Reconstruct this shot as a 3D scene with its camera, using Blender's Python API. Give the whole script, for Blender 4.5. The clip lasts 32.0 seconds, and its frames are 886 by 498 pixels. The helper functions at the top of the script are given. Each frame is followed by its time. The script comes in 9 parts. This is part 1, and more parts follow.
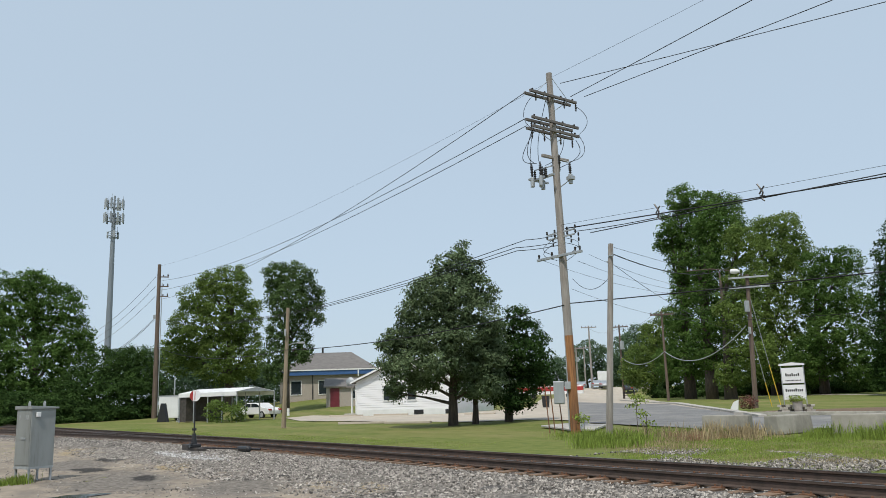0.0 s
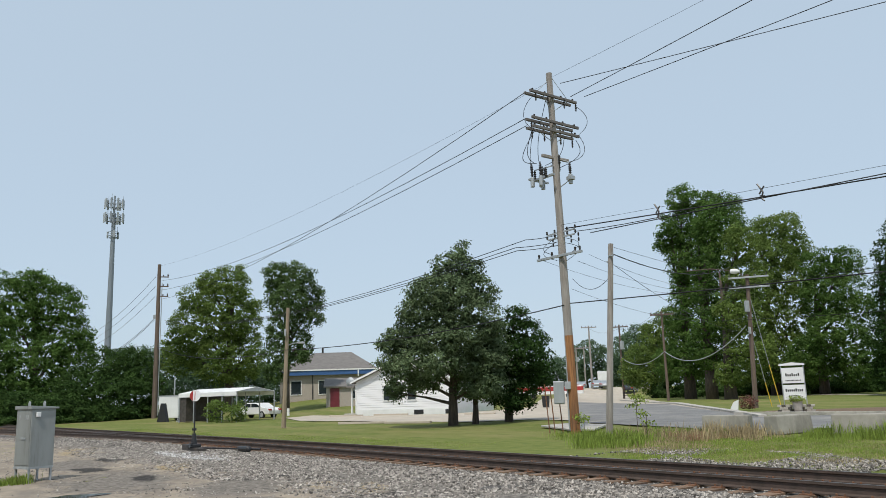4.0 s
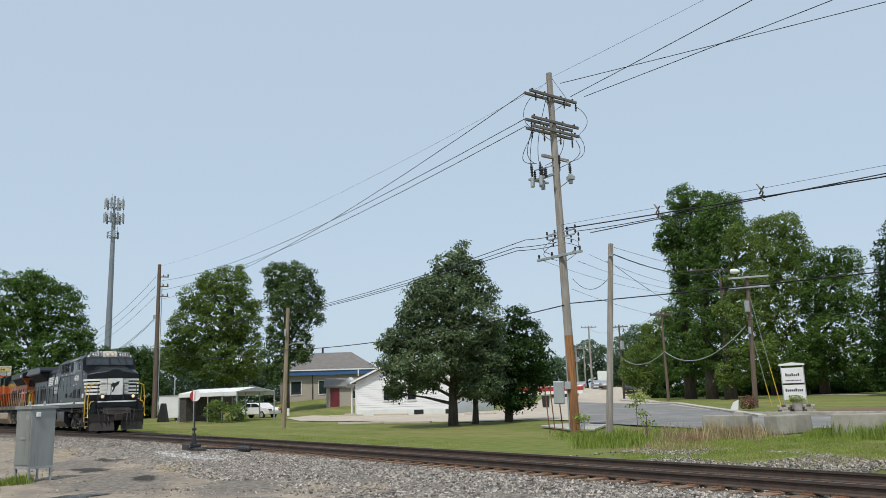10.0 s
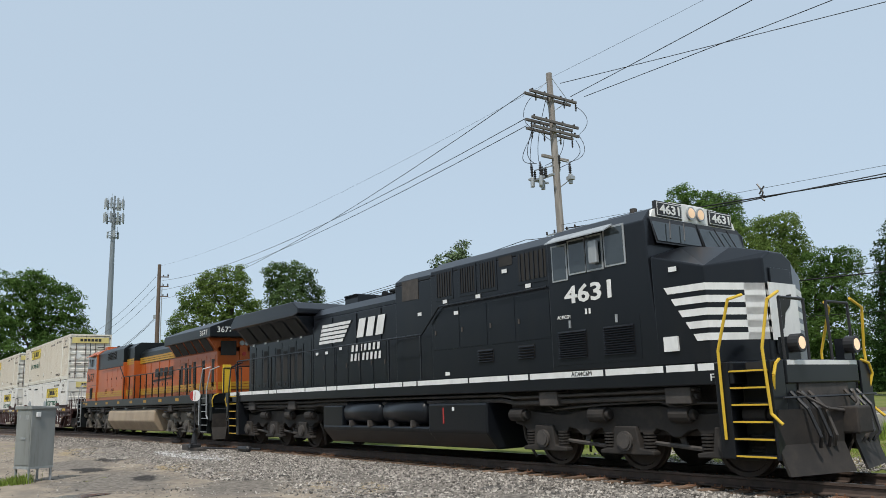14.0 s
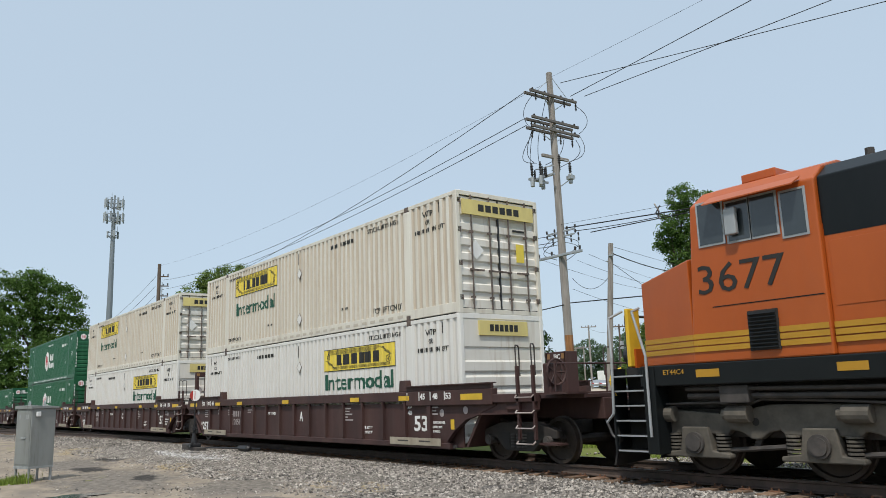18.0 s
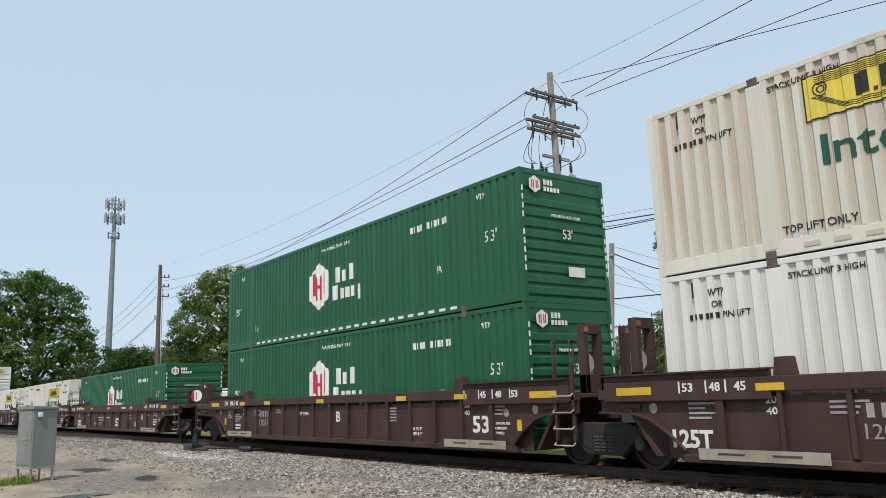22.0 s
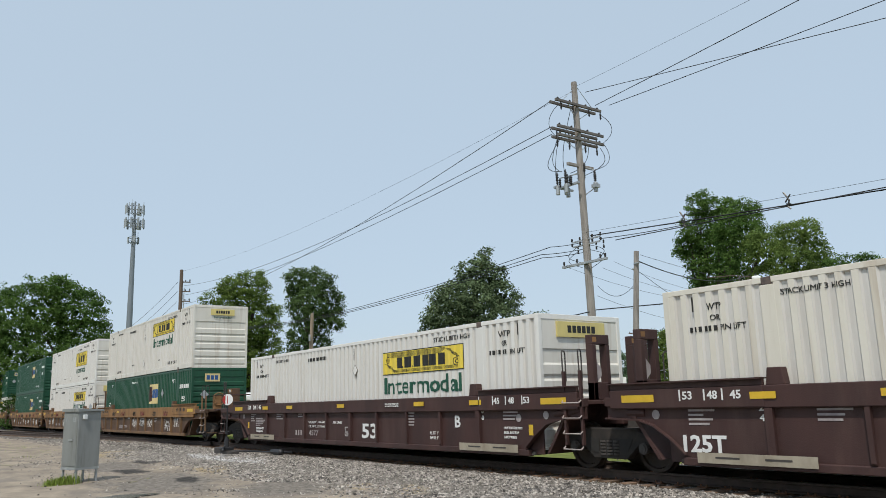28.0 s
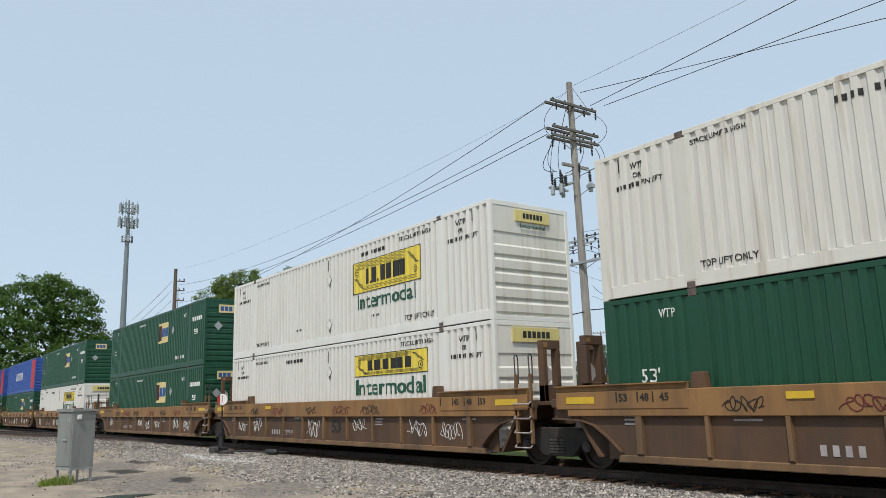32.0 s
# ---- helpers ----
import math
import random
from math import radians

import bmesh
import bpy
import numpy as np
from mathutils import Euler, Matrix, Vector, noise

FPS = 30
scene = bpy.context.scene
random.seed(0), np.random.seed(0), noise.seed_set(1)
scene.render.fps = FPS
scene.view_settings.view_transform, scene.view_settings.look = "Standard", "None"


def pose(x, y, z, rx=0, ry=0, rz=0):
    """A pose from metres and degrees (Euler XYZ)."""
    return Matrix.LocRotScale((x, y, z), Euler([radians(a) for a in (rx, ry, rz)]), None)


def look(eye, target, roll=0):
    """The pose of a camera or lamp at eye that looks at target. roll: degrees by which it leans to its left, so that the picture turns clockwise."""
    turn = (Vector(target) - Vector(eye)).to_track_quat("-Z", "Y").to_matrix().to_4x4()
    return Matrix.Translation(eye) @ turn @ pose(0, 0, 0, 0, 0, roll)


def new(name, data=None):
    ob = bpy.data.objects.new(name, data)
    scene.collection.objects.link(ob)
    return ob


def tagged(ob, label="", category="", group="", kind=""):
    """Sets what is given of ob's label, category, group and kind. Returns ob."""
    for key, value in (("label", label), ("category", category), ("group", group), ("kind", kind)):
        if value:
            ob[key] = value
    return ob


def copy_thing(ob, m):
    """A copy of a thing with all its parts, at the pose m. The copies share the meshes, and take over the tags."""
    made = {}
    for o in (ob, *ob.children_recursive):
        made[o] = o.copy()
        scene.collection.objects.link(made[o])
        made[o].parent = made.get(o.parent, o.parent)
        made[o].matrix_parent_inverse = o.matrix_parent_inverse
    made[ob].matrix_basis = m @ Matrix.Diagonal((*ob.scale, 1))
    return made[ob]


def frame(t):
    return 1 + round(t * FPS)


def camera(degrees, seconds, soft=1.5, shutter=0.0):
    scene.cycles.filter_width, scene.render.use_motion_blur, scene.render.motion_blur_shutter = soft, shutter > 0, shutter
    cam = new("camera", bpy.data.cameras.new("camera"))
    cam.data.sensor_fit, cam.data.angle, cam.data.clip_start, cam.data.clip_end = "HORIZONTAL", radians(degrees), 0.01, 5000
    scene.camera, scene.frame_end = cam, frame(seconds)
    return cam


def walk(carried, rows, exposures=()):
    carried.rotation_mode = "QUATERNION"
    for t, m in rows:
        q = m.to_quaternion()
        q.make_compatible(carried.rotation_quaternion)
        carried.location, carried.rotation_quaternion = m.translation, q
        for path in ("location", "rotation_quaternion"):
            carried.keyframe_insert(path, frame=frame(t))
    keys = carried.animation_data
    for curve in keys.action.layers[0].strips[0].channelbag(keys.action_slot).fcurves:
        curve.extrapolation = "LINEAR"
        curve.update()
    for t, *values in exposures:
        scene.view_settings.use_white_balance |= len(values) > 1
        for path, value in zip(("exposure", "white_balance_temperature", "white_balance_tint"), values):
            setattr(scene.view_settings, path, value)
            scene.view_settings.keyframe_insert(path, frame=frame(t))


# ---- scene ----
# Axes: x along the railway in the train's direction, y across it, z up; the viewer first stands at x = 0, y = 0.
TOR = 0.25            # top of rail above the ground
YC = 12.17            # track centre line
EYE = 1.64

cam = camera(59.3, 32.0, soft=0.65)


def aim(x, y, z, yaw, pitch, roll):
    """The handheld camera: yaw to the left of +y, pitch up, roll."""
    return pose(x, y, z, 0, 0, yaw) @ pose(0, 0, 0, 90 + pitch, 0, 0) @ pose(0, 0, 0, 0, 0, roll)


PATH = (
    (0.0, aim(0, 0, EYE, 53.03, 10.75, -1.85)),
    (10.0, aim(0, 0, EYE, 53.03, 10.75, -1.85)),
    (15.5, aim(0, 0, EYE, 53.03, 10.75, -1.85)),
    (17.5, aim(0, 0, EYE, 53.03, 10.72, -1.85)),
    (21.5, aim(0, 0, EYE, 53.03, 10.72, -1.85)),
    (22.0, aim(-0.01, -0.02, 1.63, 53.07, 10.76, -1.91)),
    (22.5, aim(0.01, -0.01, 1.64, 53.30, 10.76, -1.89)),
    (23.0, aim(-0.00, -0.03, 1.64, 53.59, 10.92, -2.07)),
    (23.5, aim(0.05, -0.08, 1.69, 54.22, 11.11, -2.36)),
    (24.0, aim(0.08, -0.26, 1.70, 55.06, 11.43, -2.63)),
    (24.5, aim(0.27, -0.42, 1.66, 55.85, 11.50, -2.92)),
    (25.0, aim(0.38, -0.54, 1.69, 56.20, 11.26, -3.05)),
    (25.5, aim(0.12, -0.54, 1.75, 55.71, 11.11, -2.97)),
    (27.5, aim(0.11, -0.65, 1.63, 54.39, 11.07, -1.97)),
    (28.0, aim(0.08, -0.63, 1.64, 54.16, 11.17, -1.56)),
    (28.5, aim(0.04, -0.63, 1.65, 53.85, 11.23, -1.34)),
    (29.0, aim(0.11, -0.65, 1.67, 53.69, 11.22, -1.29)),
    (30.0, aim(0.07, -0.64, 1.66, 53.57, 11.19, -1.38)),
    (31.0, aim(0.05, -0.59, 1.66, 53.71, 11.16, -1.44)),
    (31.5, aim(0.09, -0.65, 1.66, 53.75, 11.13, -1.49)),
    (32.0, aim(0.08, -0.66, 1.66, 53.75, 11.11, -1.55)),
)
# the film's own exposure drifts up a little as the dark train fills the view
walk(cam, PATH, ((0, 0.0), (13, 0.0), (14, 0.04), (15, 0.13), (15.5, 0.12), (18, 0.05), (20, 0.07), (22, 0.14), (23, 0.19), (24, 0.06), (25.5, 0.03), (28, 0.0), (30, 0.05), (32, 0.07)))

# ---- light: a hazy summer noon ----
world = bpy.data.worlds.new("hazy_sky")
scene.world = world
world.use_nodes = True
wn, wl = world.node_tree.nodes, world.node_tree.links
sky = wn.new("ShaderNodeTexSky")
sky.sky_type, sky.sun_disc = "NISHITA", False
SUN_UP, SUN_SIDE = 60.0, 142.0     # elevation, compass turn of the sun (from +y over +x)
sky.sun_elevation, sky.sun_rotation = radians(SUN_UP), radians(SUN_SIDE)
sky.air_density, sky.dust_density, sky.ozone_density = 1.0, 1.5, 1.5
haze = wn.new("ShaderNodeMix")
haze.data_type = "RGBA"
haze.inputs["Factor"].default_value = 0.72
haze.inputs[7].default_value = (6.55, 8.0, 9.4, 1)
wl.new(sky.outputs[0], haze.inputs[6])
wl.new(haze.outputs[2], wn["Background"].inputs["Color"])
wn["Background"].inputs["Strength"].default_value = 0.095
sun = new("sun", bpy.data.lights.new("sun", "SUN"))
sun.data.energy, sun.data.angle, sun.data.color = 3.1, radians(2.0), (1.0, 0.95, 0.87)
sun.matrix_world = look((0, 0, 60), (-math.sin(radians(SUN_SIDE)) * math.cos(radians(SUN_UP)),
                                     -math.cos(radians(SUN_SIDE)) * math.cos(radians(SUN_UP)), 60 - math.sin(radians(SUN_UP))))

# ---- materials ----


def surf(name, c1, c2=None, scale=(3, 3, 3), rough=0.6, metal=0.0, spread=(0.35, 0.65), c3=None, scale3=(0.4, 0.4, 0.4), spread3=(0.5, 0.7),
         amount3=1.0, bump=0.0, bscale=40.0, vary=0.0, island=False, spec=0.5, see=0.0):
    """A procedural surface: c1 and c2 mixed by fine noise, c3 laid over by coarse noise; scales are per metre; vary: lightness from piece to piece."""
    m = bpy.data.materials.new(name)
    m.use_nodes = True
    n, k = m.node_tree.nodes, m.node_tree.links
    b = n["Principled BSDF"]
    b.inputs["Roughness"].default_value, b.inputs["Metallic"].default_value = rough, metal
    b.inputs["Specular IOR Level"].default_value = spec
    tc = n.new("ShaderNodeTexCoord")

    def cloud(sc, lo, hi):
        mp = n.new("ShaderNodeMapping")
        mp.inputs["Scale"].default_value = sc
        k.new(tc.outputs["Object"], mp.inputs["Vector"])
        nz = n.new("ShaderNodeTexNoise")
        nz.inputs["Scale"].default_value, nz.inputs["Detail"].default_value, nz.inputs["Roughness"].default_value = 1.0, 5.0, 0.62
        k.new(mp.outputs[0], nz.inputs["Vector"])
        mr = n.new("ShaderNodeMapRange")
        mr.inputs["From Min"].default_value, mr.inputs["From Max"].default_value = lo, hi
        k.new(nz.outputs["Fac"], mr.inputs["Value"])
        return mr.outputs[0]

    def blend(f, a, bb, amount=1.0):
        mx = n.new("ShaderNodeMix")
        mx.data_type = "RGBA"
        if amount < 1.0:
            ml = n.new("ShaderNodeMath")
            ml.operation = "MULTIPLY"
            ml.inputs[1].default_value = amount
            k.new(f, ml.inputs[0])
            f = ml.outputs[0]
        k.new(f, mx.inputs[0])
        for slot, v in ((6, a), (7, bb)):
            if isinstance(v, tuple):
                mx.inputs[slot].default_value = (*v, 1)
            else:
                k.new(v, mx.inputs[slot])
        return mx.outputs[2]

    col = blend(cloud(scale, *spread), c1, c2 or tuple(0.8 * v for v in c1))
    if c3:
        col = blend(cloud(scale3, *spread3), col, c3, amount3)
    if vary:
        src = n.new("ShaderNodeNewGeometry").outputs["Random Per Island"] if island else n.new("ShaderNodeObjectInfo").outputs["Random"]
        mr = n.new("ShaderNodeMapRange")
        mr.inputs["To Min"].default_value, mr.inputs["To Max"].default_value = 1 - vary, 1 + vary
        k.new(src, mr.inputs["Value"])
        hs = n.new("ShaderNodeHueSaturation")
        k.new(mr.outputs[0], hs.inputs["Value"])
        k.new(col, hs.inputs["Color"])
        col = hs.outputs[0]
    k.new(col, b.inputs["Base Color"])
    if bump:
        nz = n.new("ShaderNodeTexNoise")
        nz.inputs["Scale"].default_value, nz.inputs["Detail"].default_value = bscale, 4.0
        k.new(tc.outputs["Object"], nz.inputs["Vector"])
        bp = n.new("ShaderNodeBump")
        bp.inputs["Strength"].default_value, bp.inputs["Distance"].default_value = bump, 0.02
        k.new(nz.outputs["Fac"], bp.inputs["Height"])
        k.new(bp.outputs[0], b.inputs["Normal"])
    if see:
        tr = n.new("ShaderNodeBsdfTranslucent")
        k.new(col, tr.inputs["Color"])
        ms = n.new("ShaderNodeMixShader")
        ms.inputs[0].default_value = see
        k.new(b.outputs[0], ms.inputs[1])
        k.new(tr.outputs[0], ms.inputs[2])
        k.new(ms.outputs[0], n["Material Output"].inputs["Surface"])
    return m


def glow(name, col, power):
    m = surf(name, col)
    b = m.node_tree.nodes["Principled BSDF"]
    b.inputs["Emission Color"].default_value, b.inputs["Emission Strength"].default_value = (*col, 1), power
    return m


def glassy(name, tint):
    m = surf(name, tint, rough=0.06, spec=0.8)
    return m


GRASS = surf("lawn", (0.112, 0.140, 0.036), (0.168, 0.186, 0.056), (1.6, 1.6, 1.6), 0.95, c3=(0.240, 0.205, 0.092), scale3=(0.09, 0.30, 0.2), spread3=(0.47, 0.68), amount3=0.85, bump=0.9, bscale=14, spec=0.1)
BALLAST = surf("ballast_bed", (0.15, 0.138, 0.128), (0.06, 0.056, 0.052), (11, 11, 11), 0.95, c3=(0.17, 0.13, 0.10), scale3=(0.5, 0.9, 0.5), spread3=(0.52, 0.75), bump=1.0, bscale=22, spec=0.2)
STONE = surf("ballast_stone", (0.345, 0.315, 0.280), (0.125, 0.112, 0.100), (7.0, 7.0, 7.0), 0.9, vary=0.78, island=True, spec=0.25)
PALE_STONE = surf("pale_stone", (0.52, 0.51, 0.50), (0.34, 0.33, 0.32), (6, 6, 6), 0.9, vary=0.5, island=True)
ASPHALT = surf("asphalt", (0.205, 0.200, 0.195), (0.145, 0.142, 0.140), (2.0, 2.0, 2.0), 0.9, c3=(0.28, 0.265, 0.24), scale3=(0.3, 0.3, 0.3), bump=0.3, bscale=60)
CONCRETE = surf("concrete", (0.50, 0.47, 0.42), (0.38, 0.355, 0.32), (3, 3, 3), 0.9, c3=(0.25, 0.235, 0.215), scale3=(1.1, 1.1, 2.2), spread3=(0.5, 0.75), bump=0.4, bscale=30)
PAVING = surf("pale_paving", (0.47, 0.41, 0.335), (0.385, 0.335, 0.27), (1.2, 1.2, 1.2), 0.95, c3=(0.36, 0.32, 0.27), scale3=(0.25, 0.25, 0.25), bump=0.3, bscale=20)
RAIL_STEEL = surf("rusty_rail", (0.088, 0.060, 0.048), (0.055, 0.040, 0.032), (6, 6, 6), 0.75, bump=0.2)
RAIL_TOP = surf("polished_rail", (0.16, 0.145, 0.135), (0.11, 0.10, 0.095), (2, 30, 30), 0.45, metal=0.6)
TIE_WOOD = surf("tie_wood", (0.23, 0.145, 0.090), (0.12, 0.078, 0.055), (1.5, 14, 14), 0.95, vary=0.3, bump=0.6, bscale=30)
RUST = surf("rust", (0.25, 0.115, 0.055), (0.12, 0.065, 0.042), (12, 12, 12), 0.9)
POLE_WOOD = surf("weathered_pole", (0.36, 0.33, 0.30), (0.22, 0.195, 0.175), (9, 9, 0.7), 0.95, c3=(0.15, 0.13, 0.115), scale3=(3, 3, 0.35), spread3=(0.55, 0.8), bump=0.6, bscale=18)
POLE_FOOT = surf("orange_brown_pole_foot", (0.37, 0.175, 0.068), (0.17, 0.08, 0.038), (10, 10, 0.8), 0.95, c3=(0.12, 0.075, 0.05), scale3=(3, 3, 0.5), spread3=(0.5, 0.8), bump=0.6, bscale=18)
DARK_POLE = surf("dark_pole", (0.17, 0.125, 0.095), (0.10, 0.075, 0.06), (9, 9, 0.8), 0.95)
GALV = surf("galvanised", (0.42, 0.44, 0.45), (0.33, 0.35, 0.36), (4, 4, 1), 0.5, metal=0.35)
WIRE = surf("black_wire", (0.010, 0.010, 0.012), rough=0.6)
PORCELAIN = surf("insulator", (0.05, 0.045, 0.045), rough=0.35)
GREY_BOX = surf("grey_cabinet_paint", (0.31, 0.325, 0.318), (0.255, 0.27, 0.262), (1.4, 1.4, 0.5), 0.42, metal=0.25, c3=(0.135, 0.135, 0.115), scale3=(2.6, 2.6, 0.5), spread3=(0.56, 0.8))
WHITE = surf("white_paint", (0.80, 0.80, 0.79), (0.72, 0.72, 0.71), (1.1, 1.1, 1.1), 0.55)
SIDING = surf("white_siding", (0.80, 0.80, 0.80), (0.74, 0.74, 0.745), (0.6, 0.6, 4), 0.6)
BLUE_TRIM = surf("blue_fascia", (0.045, 0.12, 0.30), rough=0.5)
ROOF_GREY = surf("grey_shingle", (0.185, 0.172, 0.160), (0.135, 0.125, 0.118), (1.5, 1.5, 6), 0.9)
TAN_WALL = surf("tan_brick", (0.42, 0.37, 0.32), (0.33, 0.29, 0.25), (5, 5, 12), 0.9)
DARK_GLASS = glassy("dark_glass", (0.022, 0.03, 0.036))
RED = surf("red_paint", (0.42, 0.035, 0.03), rough=0.5)
BLACK = surf("black_plastic", (0.022, 0.022, 0.024), rough=0.5)
YELLOW = surf("yellow_paint", (0.72, 0.47, 0.035), (0.60, 0.39, 0.03), (3, 3, 3), 0.5)
BARK = surf("bark", (0.125, 0.10, 0.08), (0.065, 0.052, 0.045), (9, 9, 1.5), 0.95, bump=0.7, bscale=14)
LEAF = surf("broad_leaf", (0.122, 0.205, 0.050), (0.070, 0.132, 0.033), (0.35, 0.35, 0.35), 0.7, vary=0.45, island=True, spec=0.08, see=0.44)
LEAF_LIGHT = surf("light_leaf", (0.190, 0.262, 0.068), (0.112, 0.172, 0.047), (0.3, 0.3, 0.3), 0.7, vary=0.45, island=True, spec=0.08, see=0.46)
LEAF_DULL = surf("dull_leaf", (0.105, 0.165, 0.056), (0.064, 0.106, 0.036), (0.4, 0.4, 0.4), 0.65, vary=0.42, island=True, spec=0.12, see=0.28)
# leaves in deep shade: the shade is put into this darker colour
SHADED_LEAF = surf("shaded_leaf", (0.062, 0.112, 0.030), (0.034, 0.066, 0.019), (0.4, 0.4, 0.4), 0.75, vary=0.42, island=True, spec=0.06, see=0.26)
NEEDLE = surf("cedar_spray", (0.142, 0.192, 0.098), (0.080, 0.115, 0.056), (0.7, 0.7, 0.7), 0.8, vary=0.48, island=True, spec=0.06, see=0.18)
NEEDLE_DARK = surf("dark_cedar_spray", (0.038, 0.074, 0.018), (0.018, 0.040, 0.011), (0.7, 0.7, 0.7), 0.8, vary=0.45, island=True, spec=0.06, see=0.14)
# the haze of distance is mixed into this paler, bluer leaf colour
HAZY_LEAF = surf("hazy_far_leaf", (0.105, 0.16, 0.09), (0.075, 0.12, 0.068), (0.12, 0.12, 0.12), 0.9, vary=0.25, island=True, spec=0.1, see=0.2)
WEED = surf("weed", (0.270, 0.350, 0.075), (0.190, 0.255, 0.052), (0.6, 0.6, 0.6), 0.8, vary=0.45, island=True, spec=0.1, see=0.3)
DRY_WEED = surf("dry_weed", (0.46, 0.37, 0.22), (0.32, 0.25, 0.15), (0.6, 0.6, 0.6), 0.9, vary=0.4, island=True, spec=0.1, see=0.2)

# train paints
# groove tones: tan dirt on the cream, and the folds' shade painted in
CREAM_GROOVE = surf("stained_shaded_cream_groove", (0.565, 0.505, 0.415), (0.47, 0.395, 0.305), (2.2, 2.2, 0.35), 0.7, c3=(0.535, 0.480, 0.395), scale3=(0.35, 0.35, 0.5), spread3=(0.42, 0.6), bump=0.1)
WHITE_GROOVE = surf("shaded_white_groove", (0.64, 0.625, 0.59), (0.58, 0.555, 0.51), (2.2, 2.2, 0.35), 0.6, bump=0.1)
CREAM = surf("cream_container_paint", (0.735, 0.705, 0.620), (0.665, 0.630, 0.540), (1.3, 1.3, 0.3), 0.6, c3=(0.42, 0.335, 0.245), scale3=(3.2, 3.2, 0.22), spread3=(0.52, 0.8), amount3=0.75, bump=0.1, vary=0.06)
CLEAN_WHITE = surf("white_container_paint", (0.79, 0.78, 0.74), (0.73, 0.715, 0.67), (1.2, 1.2, 0.3), 0.5, c3=(0.57, 0.52, 0.45), scale3=(3.0, 3.0, 0.2), spread3=(0.56, 0.85), amount3=0.6, bump=0.08, vary=0.04)
HUB_GREEN = surf("bright_green_container_paint", (0.009, 0.105, 0.042), (0.007, 0.088, 0.034), (1.2, 1.2, 0.3), 0.45, c3=(0.05, 0.16, 0.09), scale3=(3, 3, 0.25), spread3=(0.55, 0.85), amount3=0.5, bump=0.08)
DEEP_GREEN = surf("deep_green_container_paint", (0.008, 0.070, 0.034), (0.006, 0.056, 0.027), (1.2, 1.2, 0.3), 0.45, c3=(0.04, 0.09, 0.06), scale3=(3, 3, 0.25), spread3=(0.55, 0.85), amount3=0.5, bump=0.08)
BLUE = surf("blue_container_paint", (0.03, 0.09, 0.36), (0.025, 0.075, 0.30), (1.2, 1.2, 0.3), 0.5, bump=0.08)
SEAM = surf("dark_gap", (0.03, 0.028, 0.026), rough=0.9)
CASTING = surf("dirty_casting", (0.16, 0.12, 0.10), (0.08, 0.065, 0.06), (9, 9, 9), 0.8)
BANNER = surf("yellow_banner", (0.80, 0.62, 0.06), (0.70, 0.55, 0.09), (2.5, 2.5, 0.8), 0.55)
FADED_BANNER = surf("faded_banner", (0.70, 0.59, 0.22), (0.60, 0.50, 0.20), (2.5, 2.5, 0.8), 0.6)
PUDDLE = surf("puddle_water", (0.055, 0.048, 0.04), rough=0.16)
INK = surf("black_lettering", (0.02, 0.02, 0.018), rough=0.6)
GREEN_INK = surf("dark_green_lettering", (0.013, 0.092, 0.056), rough=0.6)
WHITE_INK = surf("white_lettering", (0.82, 0.82, 0.80), (0.7, 0.7, 0.68), (4, 4, 2), 0.6)
RED_INK = surf("red_lettering", (0.55, 0.03, 0.05), rough=0.6)
PALE_INK = surf("faded_lettering", (0.42, 0.38, 0.37), (0.30, 0.26, 0.26), (6, 6, 3), 0.8)
PALE_PANEL = surf("grimy_pale_panel", (0.40, 0.35, 0.27), (0.28, 0.24, 0.18), (3, 3, 2), 0.8)
CAR_BROWN = surf("brown_car_paint", (0.062, 0.027, 0.023), (0.043, 0.020, 0.018), (1.5, 1.5, 0.5), 0.65, c3=(0.100, 0.058, 0.047), scale3=(1.6, 1.6, 0.35), spread3=(0.5, 0.8), amount3=0.7, bump=0.15)
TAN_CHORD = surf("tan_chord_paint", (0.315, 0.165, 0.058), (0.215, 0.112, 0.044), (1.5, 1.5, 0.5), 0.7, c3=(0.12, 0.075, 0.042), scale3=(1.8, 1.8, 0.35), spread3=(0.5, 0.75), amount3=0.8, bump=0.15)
STAINED_WHITE = surf("stained_white_paint", (0.72, 0.70, 0.645), (0.64, 0.61, 0.54), (1.3, 1.3, 0.3), 0.6, c3=(0.36, 0.25, 0.16), scale3=(3.4, 3.4, 0.25), spread3=(0.55, 0.8), amount3=0.8, bump=0.1, vary=0.05)
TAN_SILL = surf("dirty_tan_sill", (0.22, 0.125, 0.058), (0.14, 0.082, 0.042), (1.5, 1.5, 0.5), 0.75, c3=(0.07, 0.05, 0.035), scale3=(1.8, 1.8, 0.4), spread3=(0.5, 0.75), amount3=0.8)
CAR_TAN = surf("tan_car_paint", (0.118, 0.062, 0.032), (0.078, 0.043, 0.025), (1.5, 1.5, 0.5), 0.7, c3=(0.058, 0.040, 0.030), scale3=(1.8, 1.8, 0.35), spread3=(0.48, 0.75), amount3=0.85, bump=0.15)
GRIME = surf("grimy_steel", (0.075, 0.066, 0.060), (0.045, 0.040, 0.037), (4, 4, 4), 0.8, c3=(0.13, 0.105, 0.085), scale3=(2.5, 2.5, 2.5), spread3=(0.55, 0.8), amount3=0.7)
WHEEL_STEEL = surf("wheel_steel", (0.062, 0.047, 0.038), (0.038, 0.031, 0.027), (5, 5, 5), 0.6, metal=0.4)
PALE_STEEL = surf("pale_worn_steel", (0.42, 0.38, 0.36), (0.26, 0.20, 0.18), (3, 3, 3), 0.7)
